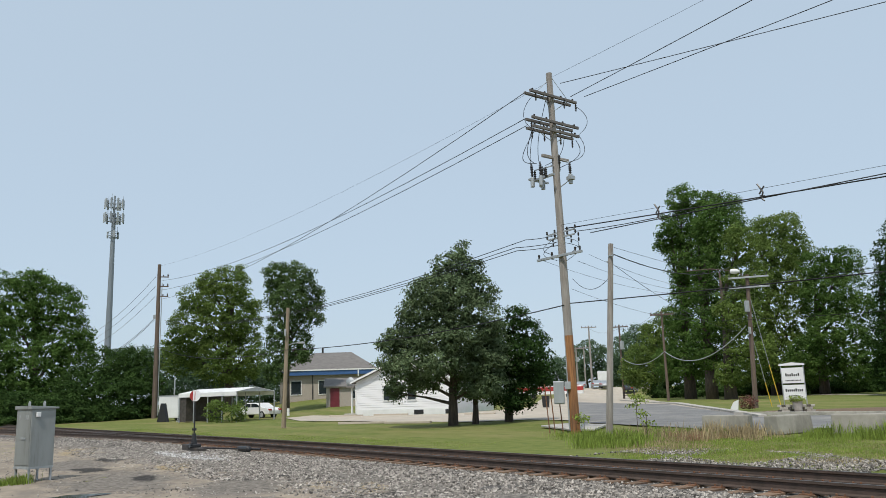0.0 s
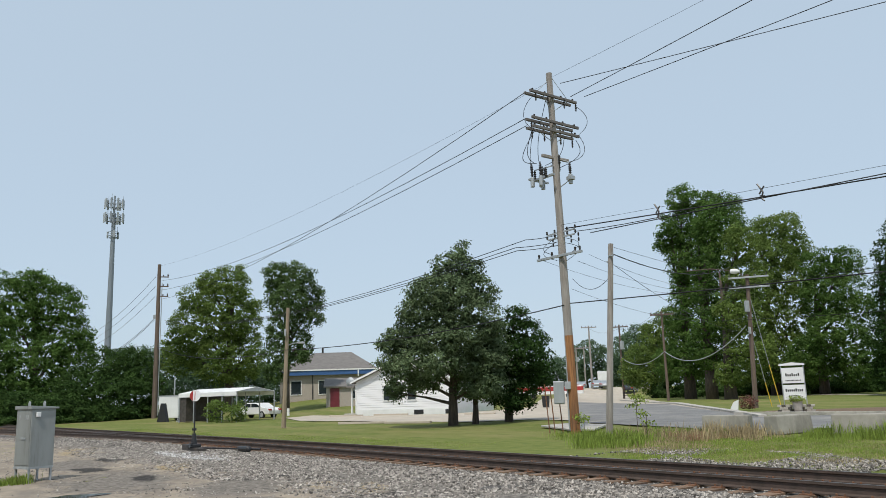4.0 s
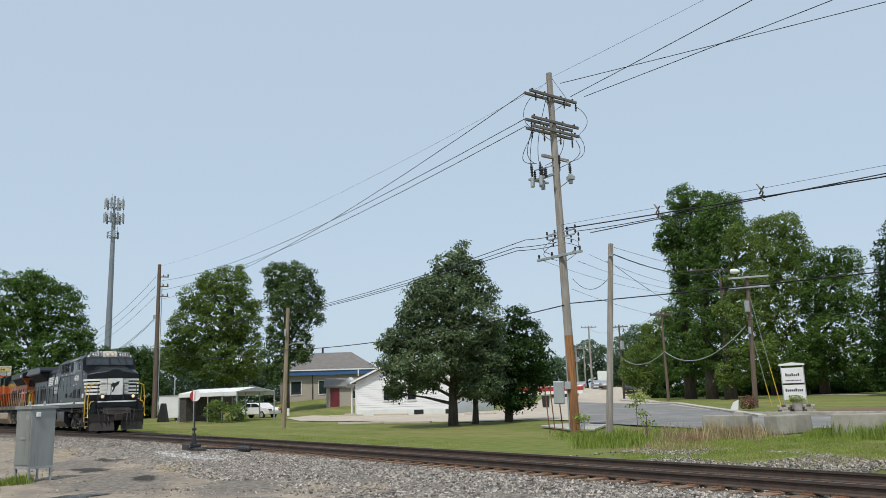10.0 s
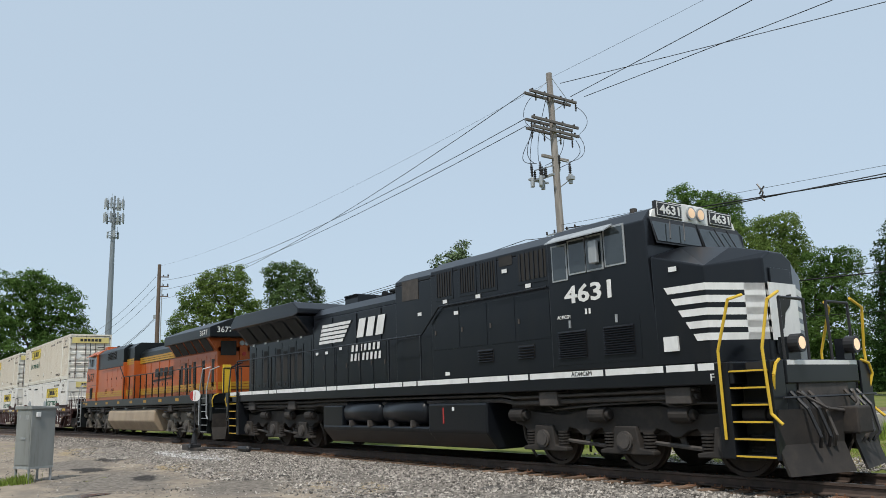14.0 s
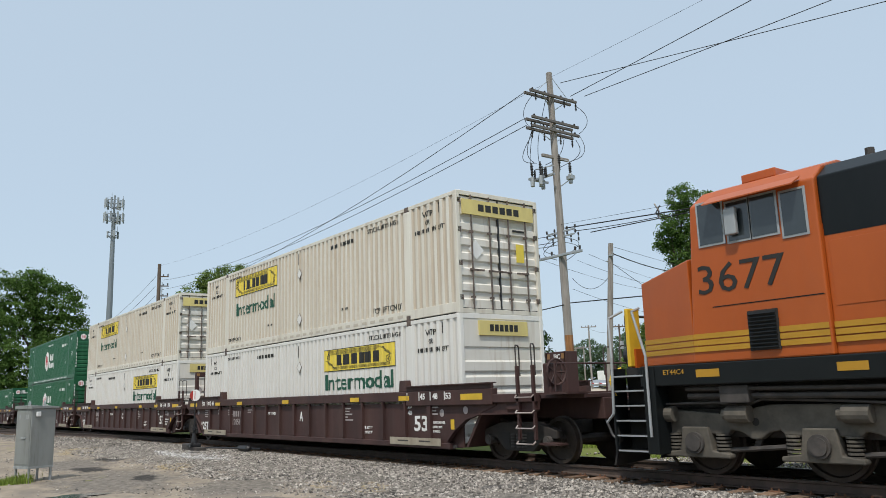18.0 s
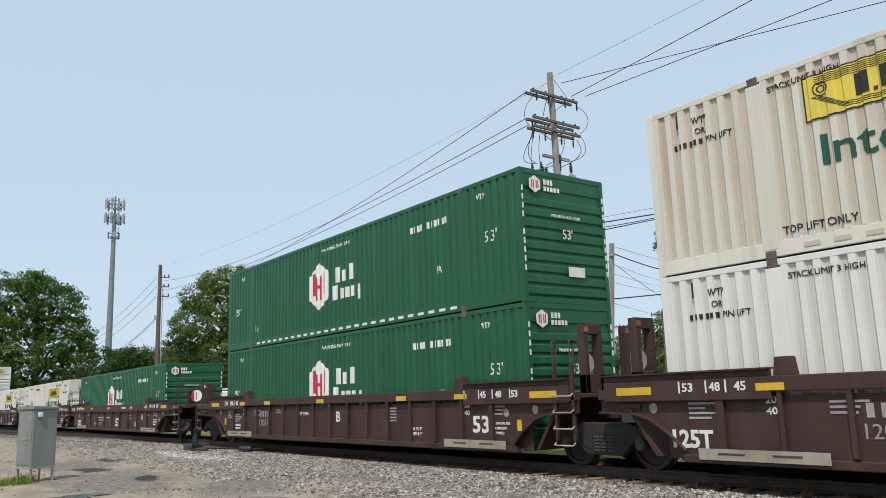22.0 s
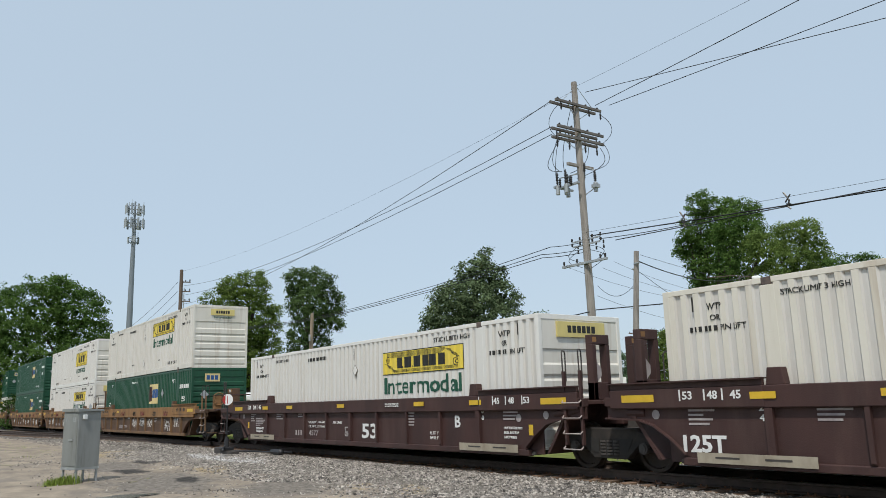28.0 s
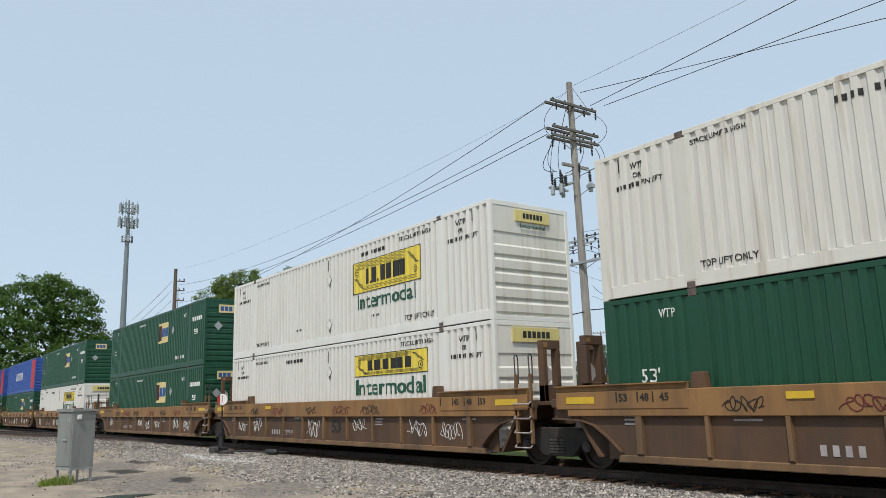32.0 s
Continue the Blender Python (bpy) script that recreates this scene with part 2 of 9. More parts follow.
TOWER_STEEL = surf("blue_grey_tower_steel", (0.23, 0.26, 0.29), (0.19, 0.215, 0.24), (0.5, 0.5, 0.1), 0.6, metal=0.2)
POLE_TAN = surf("tan_pole", (0.34, 0.27, 0.19), (0.22, 0.17, 0.12), (9, 9, 0.7), 0.95, c3=(0.15, 0.12, 0.09), scale3=(3, 3, 0.35), spread3=(0.55, 0.8), bump=0.5, bscale=18)
ARM_WOOD = surf("grey_brown_arm", (0.17, 0.155, 0.145), (0.10, 0.09, 0.085), (6, 2, 6), 0.95)
BARRIER = surf("weathered_barrier", (0.34, 0.32, 0.275), (0.25, 0.235, 0.20), (2, 2, 2), 0.95, c3=(0.16, 0.15, 0.13), scale3=(1.4, 1.4, 0.6), spread3=(0.5, 0.75), bump=0.4)
TREAD = surf("bright_tread", (0.30, 0.28, 0.27), rough=0.4, metal=0.8)
ENGINE_BLACK = surf("black_engine_paint", (0.0080, 0.0098, 0.0135), (0.0110, 0.0125, 0.0155), (1.2, 1.2, 0.35), 0.28, c3=(0.022, 0.021, 0.020), scale3=(1.0, 1.0, 0.3), spread3=(0.55, 0.85), amount3=0.6, spec=0.32)
ENGINE_ORANGE = surf("orange_engine_paint", (0.435, 0.094, 0.0145), (0.375, 0.080, 0.0125), (1.1, 1.1, 0.35), 0.38, c3=(0.34, 0.10, 0.035), scale3=(1.2, 1.2, 0.3), spread3=(0.55, 0.85), amount3=0.6)
ENGINE_DARK = surf("dark_green_black_paint", (0.007, 0.009, 0.010), (0.011, 0.013, 0.014), (1.2, 1.2, 0.4), 0.36, spec=0.26)
STRIPE_YELLOW = surf("yellow_stripe", (0.47, 0.25, 0.020), (0.41, 0.215, 0.018), (2, 2, 2), 0.45)
TANK_TAN = surf("tan_fuel_tank", (0.40, 0.31, 0.215), (0.32, 0.245, 0.17), (1.2, 1.2, 1.2), 0.55, c3=(0.20, 0.155, 0.11), scale3=(1.4, 1.4, 0.5), spread3=(0.5, 0.8), amount3=0.7)
TRUCK_GREY = surf("dusty_truck_frame", (0.125, 0.110, 0.088), (0.072, 0.064, 0.053), (3, 3, 3), 0.8, c3=(0.20, 0.165, 0.125), scale3=(2, 2, 2), spread3=(0.55, 0.8), amount3=0.7)
DARK_TRUCK = surf("dark_truck_frame", (0.034, 0.028, 0.024), (0.018, 0.016, 0.0145), (3, 3, 3), 0.8, c3=(0.075, 0.056, 0.042), scale3=(2, 2, 2), spread3=(0.55, 0.8), amount3=0.7)
HEADLIGHT = glow("lit_headlight", (0.9, 0.62, 0.40), 0.35)
WARM_LIGHT = glow("lit_ditch_light", (0.95, 0.70, 0.46), 0.45)
CAB_GLASS = glassy("cab_glass", (0.035, 0.045, 0.05))

# ---- mesh building ----


class Shape:
    """Collects faces, then becomes one mesh object."""

    def __init__(self):
        self.v, self.f = [], []

    def add(self, vs, fs):
        o = len(self.v)
        self.v += [tuple(p) for p in vs]
        self.f += [tuple(i + o for i in q) for q in fs]
        return self

    def box(self, x0, x1, y0, y1, z0, z1):
        return self.add([(x0, y0, z0), (x1, y0, z0), (x1, y1, z0), (x0, y1, z0), (x0, y0, z1), (x1, y0, z1), (x1, y1, z1), (x0, y1, z1)],
                        [(3, 2, 1, 0), (4, 5, 6, 7), (0, 1, 5, 4), (1, 2, 6, 5), (2, 3, 7, 6), (3, 0, 4, 7)])

    def prism(self, outline, axis, a, b):
        """A closed outline swept along x, y or z from a to b; the outline's two numbers are the other axes in order."""
        def at(p, s):
            return {"x": (s, p[0], p[1]), "y": (p[0], s, p[1]), "z": (p[0], p[1], s)}[axis]
        n = len(outline)
        fs = [tuple(range(n - 1, -1, -1)), tuple(range(n, 2 * n))] + [(i, (i + 1) % n, n + (i + 1) % n, n + i) for i in range(n)]
        return self.add([at(p, a) for p in outline] + [at(p, b) for p in outline], fs)

    def rod(self, p, q, r, n=8, r2=None, cap=True):
        p, q = Vector(p), Vector(q)
        d = (q - p).normalized()
        s = d.orthogonal().normalized()
        w = d.cross(s)
        r2 = r if r2 is None else r2
        ring = [(s * math.cos(6.2832 * i / n) + w * math.sin(6.2832 * i / n)) for i in range(n)]
        fs = [(i, (i + 1) % n, n + (i + 1) % n, n + i) for i in range(n)]
        if cap:
            fs += [tuple(range(n - 1, -1, -1)), tuple(range(n, 2 * n))]
        return self.add([p + c * r for c in ring] + [q + c * r2 for c in ring], fs)

    def tube(self, pts, r, n=6):
        for p, q in zip(pts, pts[1:]):
            self.rod(p, q, r, n)
        return self

    def lathe(self, prof, p, axis="z", n=16):
        """(radius, height) rows turned about an axis through p."""
        o = len(self.v)
        for r, h in prof:
            for i in range(n):
                a = 6.2832 * i / n
                c = {"z": (r * math.cos(a), r * math.sin(a), h), "y": (r * math.cos(a), h, r * math.sin(a)), "x": (h, r * math.cos(a), r * math.sin(a))}[axis]
                self.v.append((p[0] + c[0], p[1] + c[1], p[2] + c[2]))
        for j in range(len(prof) - 1):
            for i in range(n):
                self.f.append((o + j * n + i, o + j * n + (i + 1) % n, o + (j + 1) * n + (i + 1) % n, o + (j + 1) * n + i))
        self.f.append(tuple(o + i for i in range(n)))
        self.f.append(tuple(o + (len(prof) - 1) * n + i for i in range(n)))
        return self

    def moved(self, m):
        self.v = [tuple(m @ Vector(p)) for p in self.v]
        return self

    def mesh(self, name, mat):
        me = bpy.data.meshes.new(name)
        me.from_pydata(self.v, [], self.f)
        b = bmesh.new()
        b.from_mesh(me)
        bmesh.ops.recalc_face_normals(b, faces=b.faces)
        b.to_mesh(me)
        b.free()
        me.materials.append(mat)
        return me

    def make(self, name, mat, parent=None, label="", bevel=0.0, smooth=False):
        me = self.mesh(name, mat)
        if smooth:
            me.polygons.foreach_set("use_smooth", [True] * len(me.polygons))
        ob = new(name, me)
        if parent:
            ob.parent = parent
        if label:
            ob["label"] = label
        if bevel:
            bv = ob.modifiers.new("edge", "BEVEL")
            bv.width, bv.segments, bv.limit_method = bevel, 2, "ANGLE"
        return ob


def thing(name, label, category, at=(0, 0, 0), turn=0, group=""):
    ob = new(name)
    ob.matrix_basis = pose(*at, 0, 0, turn)
    return tagged(ob, label, category, group)


def soup(name, verts, faces, mat, parent=None):
    """A large mesh from arrays: equal-sided faces."""
    me = bpy.data.meshes.new(name)
    nf, k = faces.shape
    me.vertices.add(len(verts))
    me.vertices.foreach_set("co", verts.astype(np.float32).ravel())
    me.loops.add(nf * k)
    me.loops.foreach_set("vertex_index", faces.astype(np.int32).ravel())
    me.polygons.add(nf)
    me.polygons.foreach_set("loop_start", np.arange(0, nf * k, k, dtype=np.int32))
    me.update(calc_edges=True)
    me.materials.append(mat)
    ob = new(name, me)
    if parent:
        ob.parent = parent
    return ob


cut_words = {}


def lettering(text, size, mat, parent, at, turn=(90, 0, 0), name="lettering", squeeze=1.0, bold=0.0, align="LEFT"):
    """Built-in font turned into a thin mesh; stands on the side wall that faces -y by default."""
    if (text, bold) not in cut_words:
        cu = bpy.data.curves.new(name, "FONT")
        cu.body, cu.size, cu.extrude, cu.offset, cu.align_x = text, 1.0, 0.004, bold * 2, align
        cu.resolution_u = 2
        tmp = bpy.data.objects.new(name, cu)
        scene.collection.objects.link(tmp)
        dg = bpy.context.evaluated_depsgraph_get()
        cut_words[text, bold] = bpy.data.meshes.new_from_object(tmp.evaluated_get(dg))
        bpy.data.objects.remove(tmp)
    me = cut_words[text, bold].copy()
    me.materials.clear()
    me.materials.append(mat)
    me.transform(pose(*at, *turn) @ Matrix.Diagonal((size * squeeze, size, 1, 1)))
    me.name = name
    ob = new(name, me)
    ob.parent = parent
    return ob


def ground_z(y, x=0.0):
    """Height of the land: level by the railway, rising slowly away from it, with a low mound under the far building."""
    z = np.interp(y, [-1000, 0, 14, 40, 100, 200, 400, 3000], [0, 0, 0.05, 0.25, 0.5, 1.5, 3.0, 3.0])
    z = z + 1.9 * np.exp(-((np.asarray(x) + 104.0) / 16.0) ** 2 - ((np.asarray(y) - 116.0) / 14.0) ** 2)
    return z + 2.1 * np.exp(-((np.asarray(x) + 98.0) / 25.0) ** 2 - ((np.asarray(y) - 60.0) / 19.0) ** 2)


def spot(bearing, dist):
    """Ground place at a bearing (degrees left of +y) and distance from the viewer."""
    x, y = -dist * math.sin(radians(bearing)), dist * math.cos(radians(bearing))
    return Vector((x, y, float(ground_z(y, x))))


# ---- ground ----
rng = np.random.default_rng(5)


def sheet(name, xs, ys, mat, lift, rough_z=0.0, label="", parent=None):
    X, Y = np.meshgrid(xs, ys)
    Z = ground_z(Y, X) + lift
    if rough_z:
        Z = Z + rng.normal(0, rough_z, Z.shape)
    v = np.stack([X.ravel(), Y.ravel(), Z.ravel()], 1)
    nx = len(xs)
    i, j = np.meshgrid(np.arange(nx - 1), np.arange(len(ys) - 1))
    a = (j * nx + i).ravel()
    f = np.stack([a, a + 1, a + nx + 1, a + nx], 1)
    return tagged(soup(name, v, f, mat, parent), label, "ground", kind="structure")


def blot(name, cx, cy, rx, ry, mat, lift, label, category, seed=0, n=40, turn=0):
    """A flat patch with an uneven edge lying on the ground."""
    r = random.Random(seed)
    ph = [r.uniform(0, 6.28) for _ in range(5)]
    s = Shape()
    pts = []
    for i in range(n):
        a = 6.2832 * i / n
        k = 1 + sum(0.11 * math.sin((j + 2) * a + ph[j]) for j in range(5)) + r.uniform(-0.05, 0.05)
        px, py = rx * k * math.cos(a), ry * k * math.sin(a)
        c, d = math.cos(radians(turn)), math.sin(radians(turn))
        x, y = cx + px * c - py * d, cy + px * d + py * c
        pts.append((x, y, float(ground_z(y, x)) + lift))
    s.add([(cx, cy, float(ground_z(cy, cx)) + lift)] + pts, [(0, i + 1, (i + 1) % n + 1) for i in range(n)])
    return tagged(s.make(name, mat), label, category, kind="structure")


sheet("ground", np.unique(np.r_[np.linspace(-3000, -160, 12), np.linspace(-160, 60, 150), np.linspace(60, 3000, 12)]),
      np.unique(np.r_[np.linspace(-1500, -20, 8), np.linspace(-20, 120, 130), np.linspace(120, 3000, 14)]), GRASS, -0.03, 0.012, "mown lawn, green with dry straw-coloured patches")
# (x, y, half-length, half-width, turn): worn asphalt, tar stains, straw-dry patches on the dirt lot
WORN = ((-18.8, 4.8, 3.0, 1.35, -14), (-15.4, 6.4, 1.6, 1.05, -22), (-25.2, 5.3, 2.6, 0.9, -10), (-12.2, 6.0, 1.5, 0.5, 20))
STAINS = ((-26.7, 6.7, 1.25, 0.45, -14), (-22.9, 5.25, 0.9, 0.42, -8), (-19.0, 5.5, 0.75, 0.26, -14), (-16.7, 7.15, 0.42, 0.85, -23), (-11.6, 7.4, 0.42, 0.55, -30), (-13.4, 4.6, 0.9, 0.25, 30))
STRAW = ((-21.9, 7.1, 1.5, 0.5, -18), (-12.8, 7.8, 0.8, 0.3, -28), (-32.8, 7.2, 2.8, 0.8, -12), (-18.2, 4.0, 0.8, 0.4, -10), (-14.2, 7.5, 0.7, 0.25, -20))


def lot_surface():
    """Dusty dirt that turns to gravel towards the track, with worn asphalt, tar stains and dry patches that have uneven edges."""
    m = surf("dusty_lot", (0.345, 0.290, 0.225), (0.205, 0.172, 0.138), (0.8, 1.3, 0.8), 0.95, c3=(0.20, 0.175, 0.15), scale3=(0.3, 0.6, 0.3), spread3=(0.52, 0.66), amount3=0.7, bump=0.8, bscale=30, spec=0.15)
    n, k = m.node_tree.nodes, m.node_tree.links
    base = n["Principled BSDF"].inputs["Base Color"]
    col = base.links[0].from_socket
    tc = n.new("ShaderNodeTexCoord").outputs["Object"]

    def noise(scale, detail):
        z = n.new("ShaderNodeTexNoise")
        z.inputs["Scale"].default_value, z.inputs["Detail"].default_value, z.inputs["Roughness"].default_value = scale, detail, 0.7
        k.new(tc, z.inputs["Vector"])
        return z.outputs["Fac"]

    edge, fine = noise(1.5, 8), noise(7.0, 9)

    def lay(value, lo, hi, dark, light):
        """Lay a two-toned surface over the rest where value, roughened by noise, falls below hi."""
        nonlocal col
        ad = n.new("ShaderNodeMath")
        ad.operation = "MULTIPLY_ADD"
        ad.inputs[1].default_value = 2.6
        k.new(edge, ad.inputs[0])
        k.new(value, ad.inputs[2])
        mr = n.new("ShaderNodeMapRange")
        mr.inputs["From Min"].default_value, mr.inputs["From Max"].default_value = lo + 1.3, hi + 1.3
        mr.inputs["To Min"].default_value, mr.inputs["To Max"].default_value = 1, 0
        k.new(ad.outputs[0], mr.inputs["Value"])
        tone = n.new("ShaderNodeMix")
        tone.data_type = "RGBA"
        tone.inputs[6].default_value, tone.inputs[7].default_value = (*dark, 1), (*light, 1)
        sharp = n.new("ShaderNodeMapRange")
        sharp.inputs["From Min"].default_value, sharp.inputs["From Max"].default_value = 0.40, 0.62
        k.new(fine, sharp.inputs["Value"])
        k.new(sharp.outputs[0], tone.inputs[0])
        mx = n.new("ShaderNodeMix")
        mx.data_type = "RGBA"
        k.new(mr.outputs[0], mx.inputs[0])
        k.new(col, mx.inputs[6])
        k.new(tone.outputs[2], mx.inputs[7])
        col = mx.outputs[2]

    sep = n.new("ShaderNodeSeparateXYZ")
    k.new(tc, sep.inputs[0])
    away = n.new("ShaderNodeMath")
    away.operation = "MULTIPLY_ADD"
    away.inputs[1].default_value, away.inputs[2].default_value = -0.7, 5.9
    k.new(sep.outputs["Y"], away.inputs[0])
    lay(away.outputs[0], 0.4, 1.2, (0.095, 0.085, 0.075), (0.26, 0.235, 0.205))
    for spots, dark, light in ((STRAW, (0.27, 0.205, 0.115), (0.40, 0.32, 0.20)), (WORN, (0.120, 0.106, 0.093), (0.255, 0.225, 0.190)), (STAINS, (0.028, 0.026, 0.024), (0.075, 0.068, 0.062))):
        for x, y, rx, ry, turn in spots:
            mp = n.new("ShaderNodeMapping")
            mp.vector_type = "TEXTURE"
            mp.inputs["Location"].default_value, mp.inputs["Rotation"].default_value, mp.inputs["Scale"].default_value = (x, y, 0), (0, 0, radians(turn)), (rx, ry, 100)
            k.new(tc, mp.inputs["Vector"])
            ln = n.new("ShaderNodeVectorMath")
            ln.operation = "LENGTH"
            k.new(mp.outputs[0], ln.inputs[0])
            lay(ln.outputs["Value"], 0.75, 1.15, dark, light)
    k.new(col, base)
    return m


sheet("gravel_lot", np.r_[np.linspace(-130, -40, 70), np.linspace(-39.5, 40, 220)], np.linspace(-14, 10.4, 70), lot_surface(), 0.0, 0.008, "dusty gravel and dirt lot with worn asphalt and tar stains")
blot("puddle", -16.3, 3.45, 0.32, 0.55, PUDDLE, 0.018, "small muddy puddle on the dirt lot", "puddle", seed=9, turn=-12)

# ---- railway: ballast, ties, rails ----


def bed(name, y0, y1, x0, x1, path, label):
    """A raised ballast bank along a centre line path(x) -> y."""
    xs = np.arange(x0, x1 + 0.1, 0.5)
    prof = [(y0, -0.04), (y0 + 0.7, 0.035), (-1.5, 0.03), (-0.9, 0.025), (0.9, 0.025), (1.5, 0.03), (y1 - 0.7, 0.06), (y1, -0.02)]
    v, nx = [], len(prof)
    for x in xs:
        for dy, z in prof:
            v.append((x, path(x) + dy + rng.normal(0, 0.05), max(-0.04, z + rng.normal(0, 0.018))))
    a = (np.arange(len(xs) - 1)[:, None] * nx + np.arange(nx - 1)[None]).ravel()
    f = np.stack([a, a + nx, a + nx + 1, a + 1], 1)
    return tagged(soup(name, np.array(v), f, BALLAST), label, "ballast", kind="structure")


def main_line(x):
    return YC


def branch_line(x):
    """The siding that leaves the main line towards the viewer's side beyond the switch."""
    d = max(0.0, -27.0 - x)
    return YC - min(d * d / 420.0, 1.2 + max(0.0, d - 22.5) * 0.107)


bed("ballast_bank", -3.6, 2.6, -400, 60, main_line, "grey crushed-stone ballast under the main track")
bed("ballast_bank_siding", -3.0, 2.0, -260, -38, branch_line, "grey crushed-stone ballast under the siding").location.z = 0.006


def rail(name, path, off, x0, x1, parent, step=2.0):
    prof = [(-0.07, 0), (0.07, 0), (0.07, 0.015), (0.012, 0.035), (0.012, 0.125), (0.036, 0.135), (0.036, 0.172), (-0.036, 0.172), (-0.036, 0.135), (-0.012, 0.125), (-0.012, 0.035), (-0.07, 0.015)]
    xs = np.arange(x0, x1 + 0.01, step)
    s, n = Shape(), len(prof)
    v = [(x, path(x) + off + dy, TOR - 0.172 + z) for x in xs for dy, z in prof]
    f = [(j * n + i, j * n + (i + 1) % n, (j + 1) * n + (i + 1) % n, (j + 1) * n + i) for j in range(len(xs) - 1) for i in range(n)]
    s.add(v, f).make(name, RAIL_STEEL, parent)
    t = Shape()
    v = [(x, path(x) + off + dy, TOR + 0.003) for x in xs for dy in (-0.033, 0.033)]
    t.add(v, [(2 * j, 2 * j + 2, 2 * j + 3, 2 * j + 1) for j in range(len(xs) - 1)]).make("rail_head", RAIL_TOP, parent, "wheel-polished rail head")


main_track = thing("main_track", "main railway track with rusty rails on wooden ties", "railway track")
main_track["kind"] = "structure"
siding_track = thing("siding_track", "siding rails that leave the main line at a switch", "railway track")
siding_track["kind"] = "structure"
for off in (-0.752, 0.752):
    rail("rail", main_line, off, -400, 60, main_track)
    rail("rail", branch_line, off, -260, -33, siding_track)

# ---- roads and yards beyond the railway ----


def flat(name, pts, mat, lift, label, category, thick=0.0):
    """A paved area with straight edges, cut into strips so that it follows the land."""
    b = bmesh.new()
    b.faces.new([b.verts.new((x, y, 0)) for x, y in pts])
    xs = [p[0] for p in pts]
    ys = [p[1] for p in pts]
    for axis, lo, hi in ((0, min(xs), max(xs)), (1, min(ys), max(ys))):
        k = lo + 3
        while k < hi:
            no = (1, 0, 0) if axis == 0 else (0, 1, 0)
            bmesh.ops.bisect_plane(b, geom=b.verts[:] + b.edges[:] + b.faces[:], plane_co=(k if axis == 0 else 0, k if axis else 0, 0), plane_no=no)
            k += 3
    for v in b.verts:
        v.co.z = float(ground_z(v.co.y, v.co.x)) + lift
    if thick:
        r = bmesh.ops.extrude_face_region(b, geom=b.faces[:])
        for v in r["geom"]:
            if isinstance(v, bmesh.types.BMVert):
                v.co.z += thick
    bmesh.ops.recalc_face_normals(b, faces=b.faces)
    me = bpy.data.meshes.new(name)
    b.to_mesh(me)
    b.free()
    me.materials.append(mat)
    return tagged(new(name, me), label, category, kind="structure")


flat("pavement", ((-37.0, 32.0), (-57.8, 53.7), (-109.7, 108.9), (-99.0, 115.2), (-67.2, 82.5), (-22.9, 36.3), (-30.0, 31.0)), PAVING, 0.004, "pale concrete and gravel yard beside a road", "pavement")
flat("driveway", ((-65.8, 31.2), (-67.9, 35.0), (-59.6, 35.0), (-51.7, 38.8), (-55.7, 53.3), (-33.7, 32.2), (-36.3, 28.6), (-45.9, 28.2), (-55.6, 27.6)), PAVING, 0.010, "pale dirt driveway before a white house", "driveway")
flat("road", ((-61.9, 64.4), (-45.6, 59.1), (-22.5, 35.7), (-16.6, 36.8), (20.0, 36.7), (20.0, 29.0), (-12.8, 28.2), (-16.9, 24.8), (-20.2, 26.5), (-28.2, 29.2)), ASPHALT, 0.016, "grey asphalt side road bending into the distance", "road")
flat("kerb", ((-60.3, 71.1), (-44.0, 59.2), (-21.2, 34.9), (-21.4, 34.5), (-44.4, 58.6), (-61.0, 70.6)), CONCRETE, 0.0, "pale concrete kerb along the road", "kerb", 0.12)
flat("planting_bed", ((-24.3, 37.4), (-25.2, 41.8), (-21.5, 46.0), (-6.0, 46.0), (-6.0, 38.2), (-17.1, 37.6)), TIE_WOOD, 0.02, "brown mulch bed round a sign", "planting bed")
flat("kerb_edge", ((-24.3, 37.2), (-17.1, 37.4), (-6.0, 38.0), (-6.0, 37.75), (-17.1, 37.15), (-24.3, 36.95)), CONCRETE, 0.0, "concrete edging of a planting bed", "kerb", 0.15)
flat("concrete_pad", ((-26.4, 25.1), (-26.7, 27.4), (-23.6, 26.4), (-21.6, 23.4), (-22.2, 22.9)), CONCRETE, 0.03, "small concrete pad in the grass", "pad", 0.06)
flat("far_path", ((-103.6, 124.0), (-38.8, 86.5), (-38.8, 84.5), (-103.6, 121.0)), PAVING, 0.01, "pale path along a line of trees", "path")
for i, (x, y, l, trn) in enumerate(((-43.0, 25.6, 3.2, 38), (-39.4, 26.6, 3.4, 20), (-60.5, 34.4, 3.4, 28), (-56.4, 36.4, 3.4, 24), (-46.5, 38.0, 2.6, 25))):
    t = thing("parking_stop", "long pale timber parking stop on the grass edge", "parking stop", (x, y, float(ground_z(y, x))), trn, "parking stops")
    Shape().prism([(-0.10, 0), (0.10, 0), (0.08, 0.13), (-0.08, 0.13)], "x", -l / 2, l / 2).make("beam", PAVING, t, bevel=0.02)

# ---- trees ----


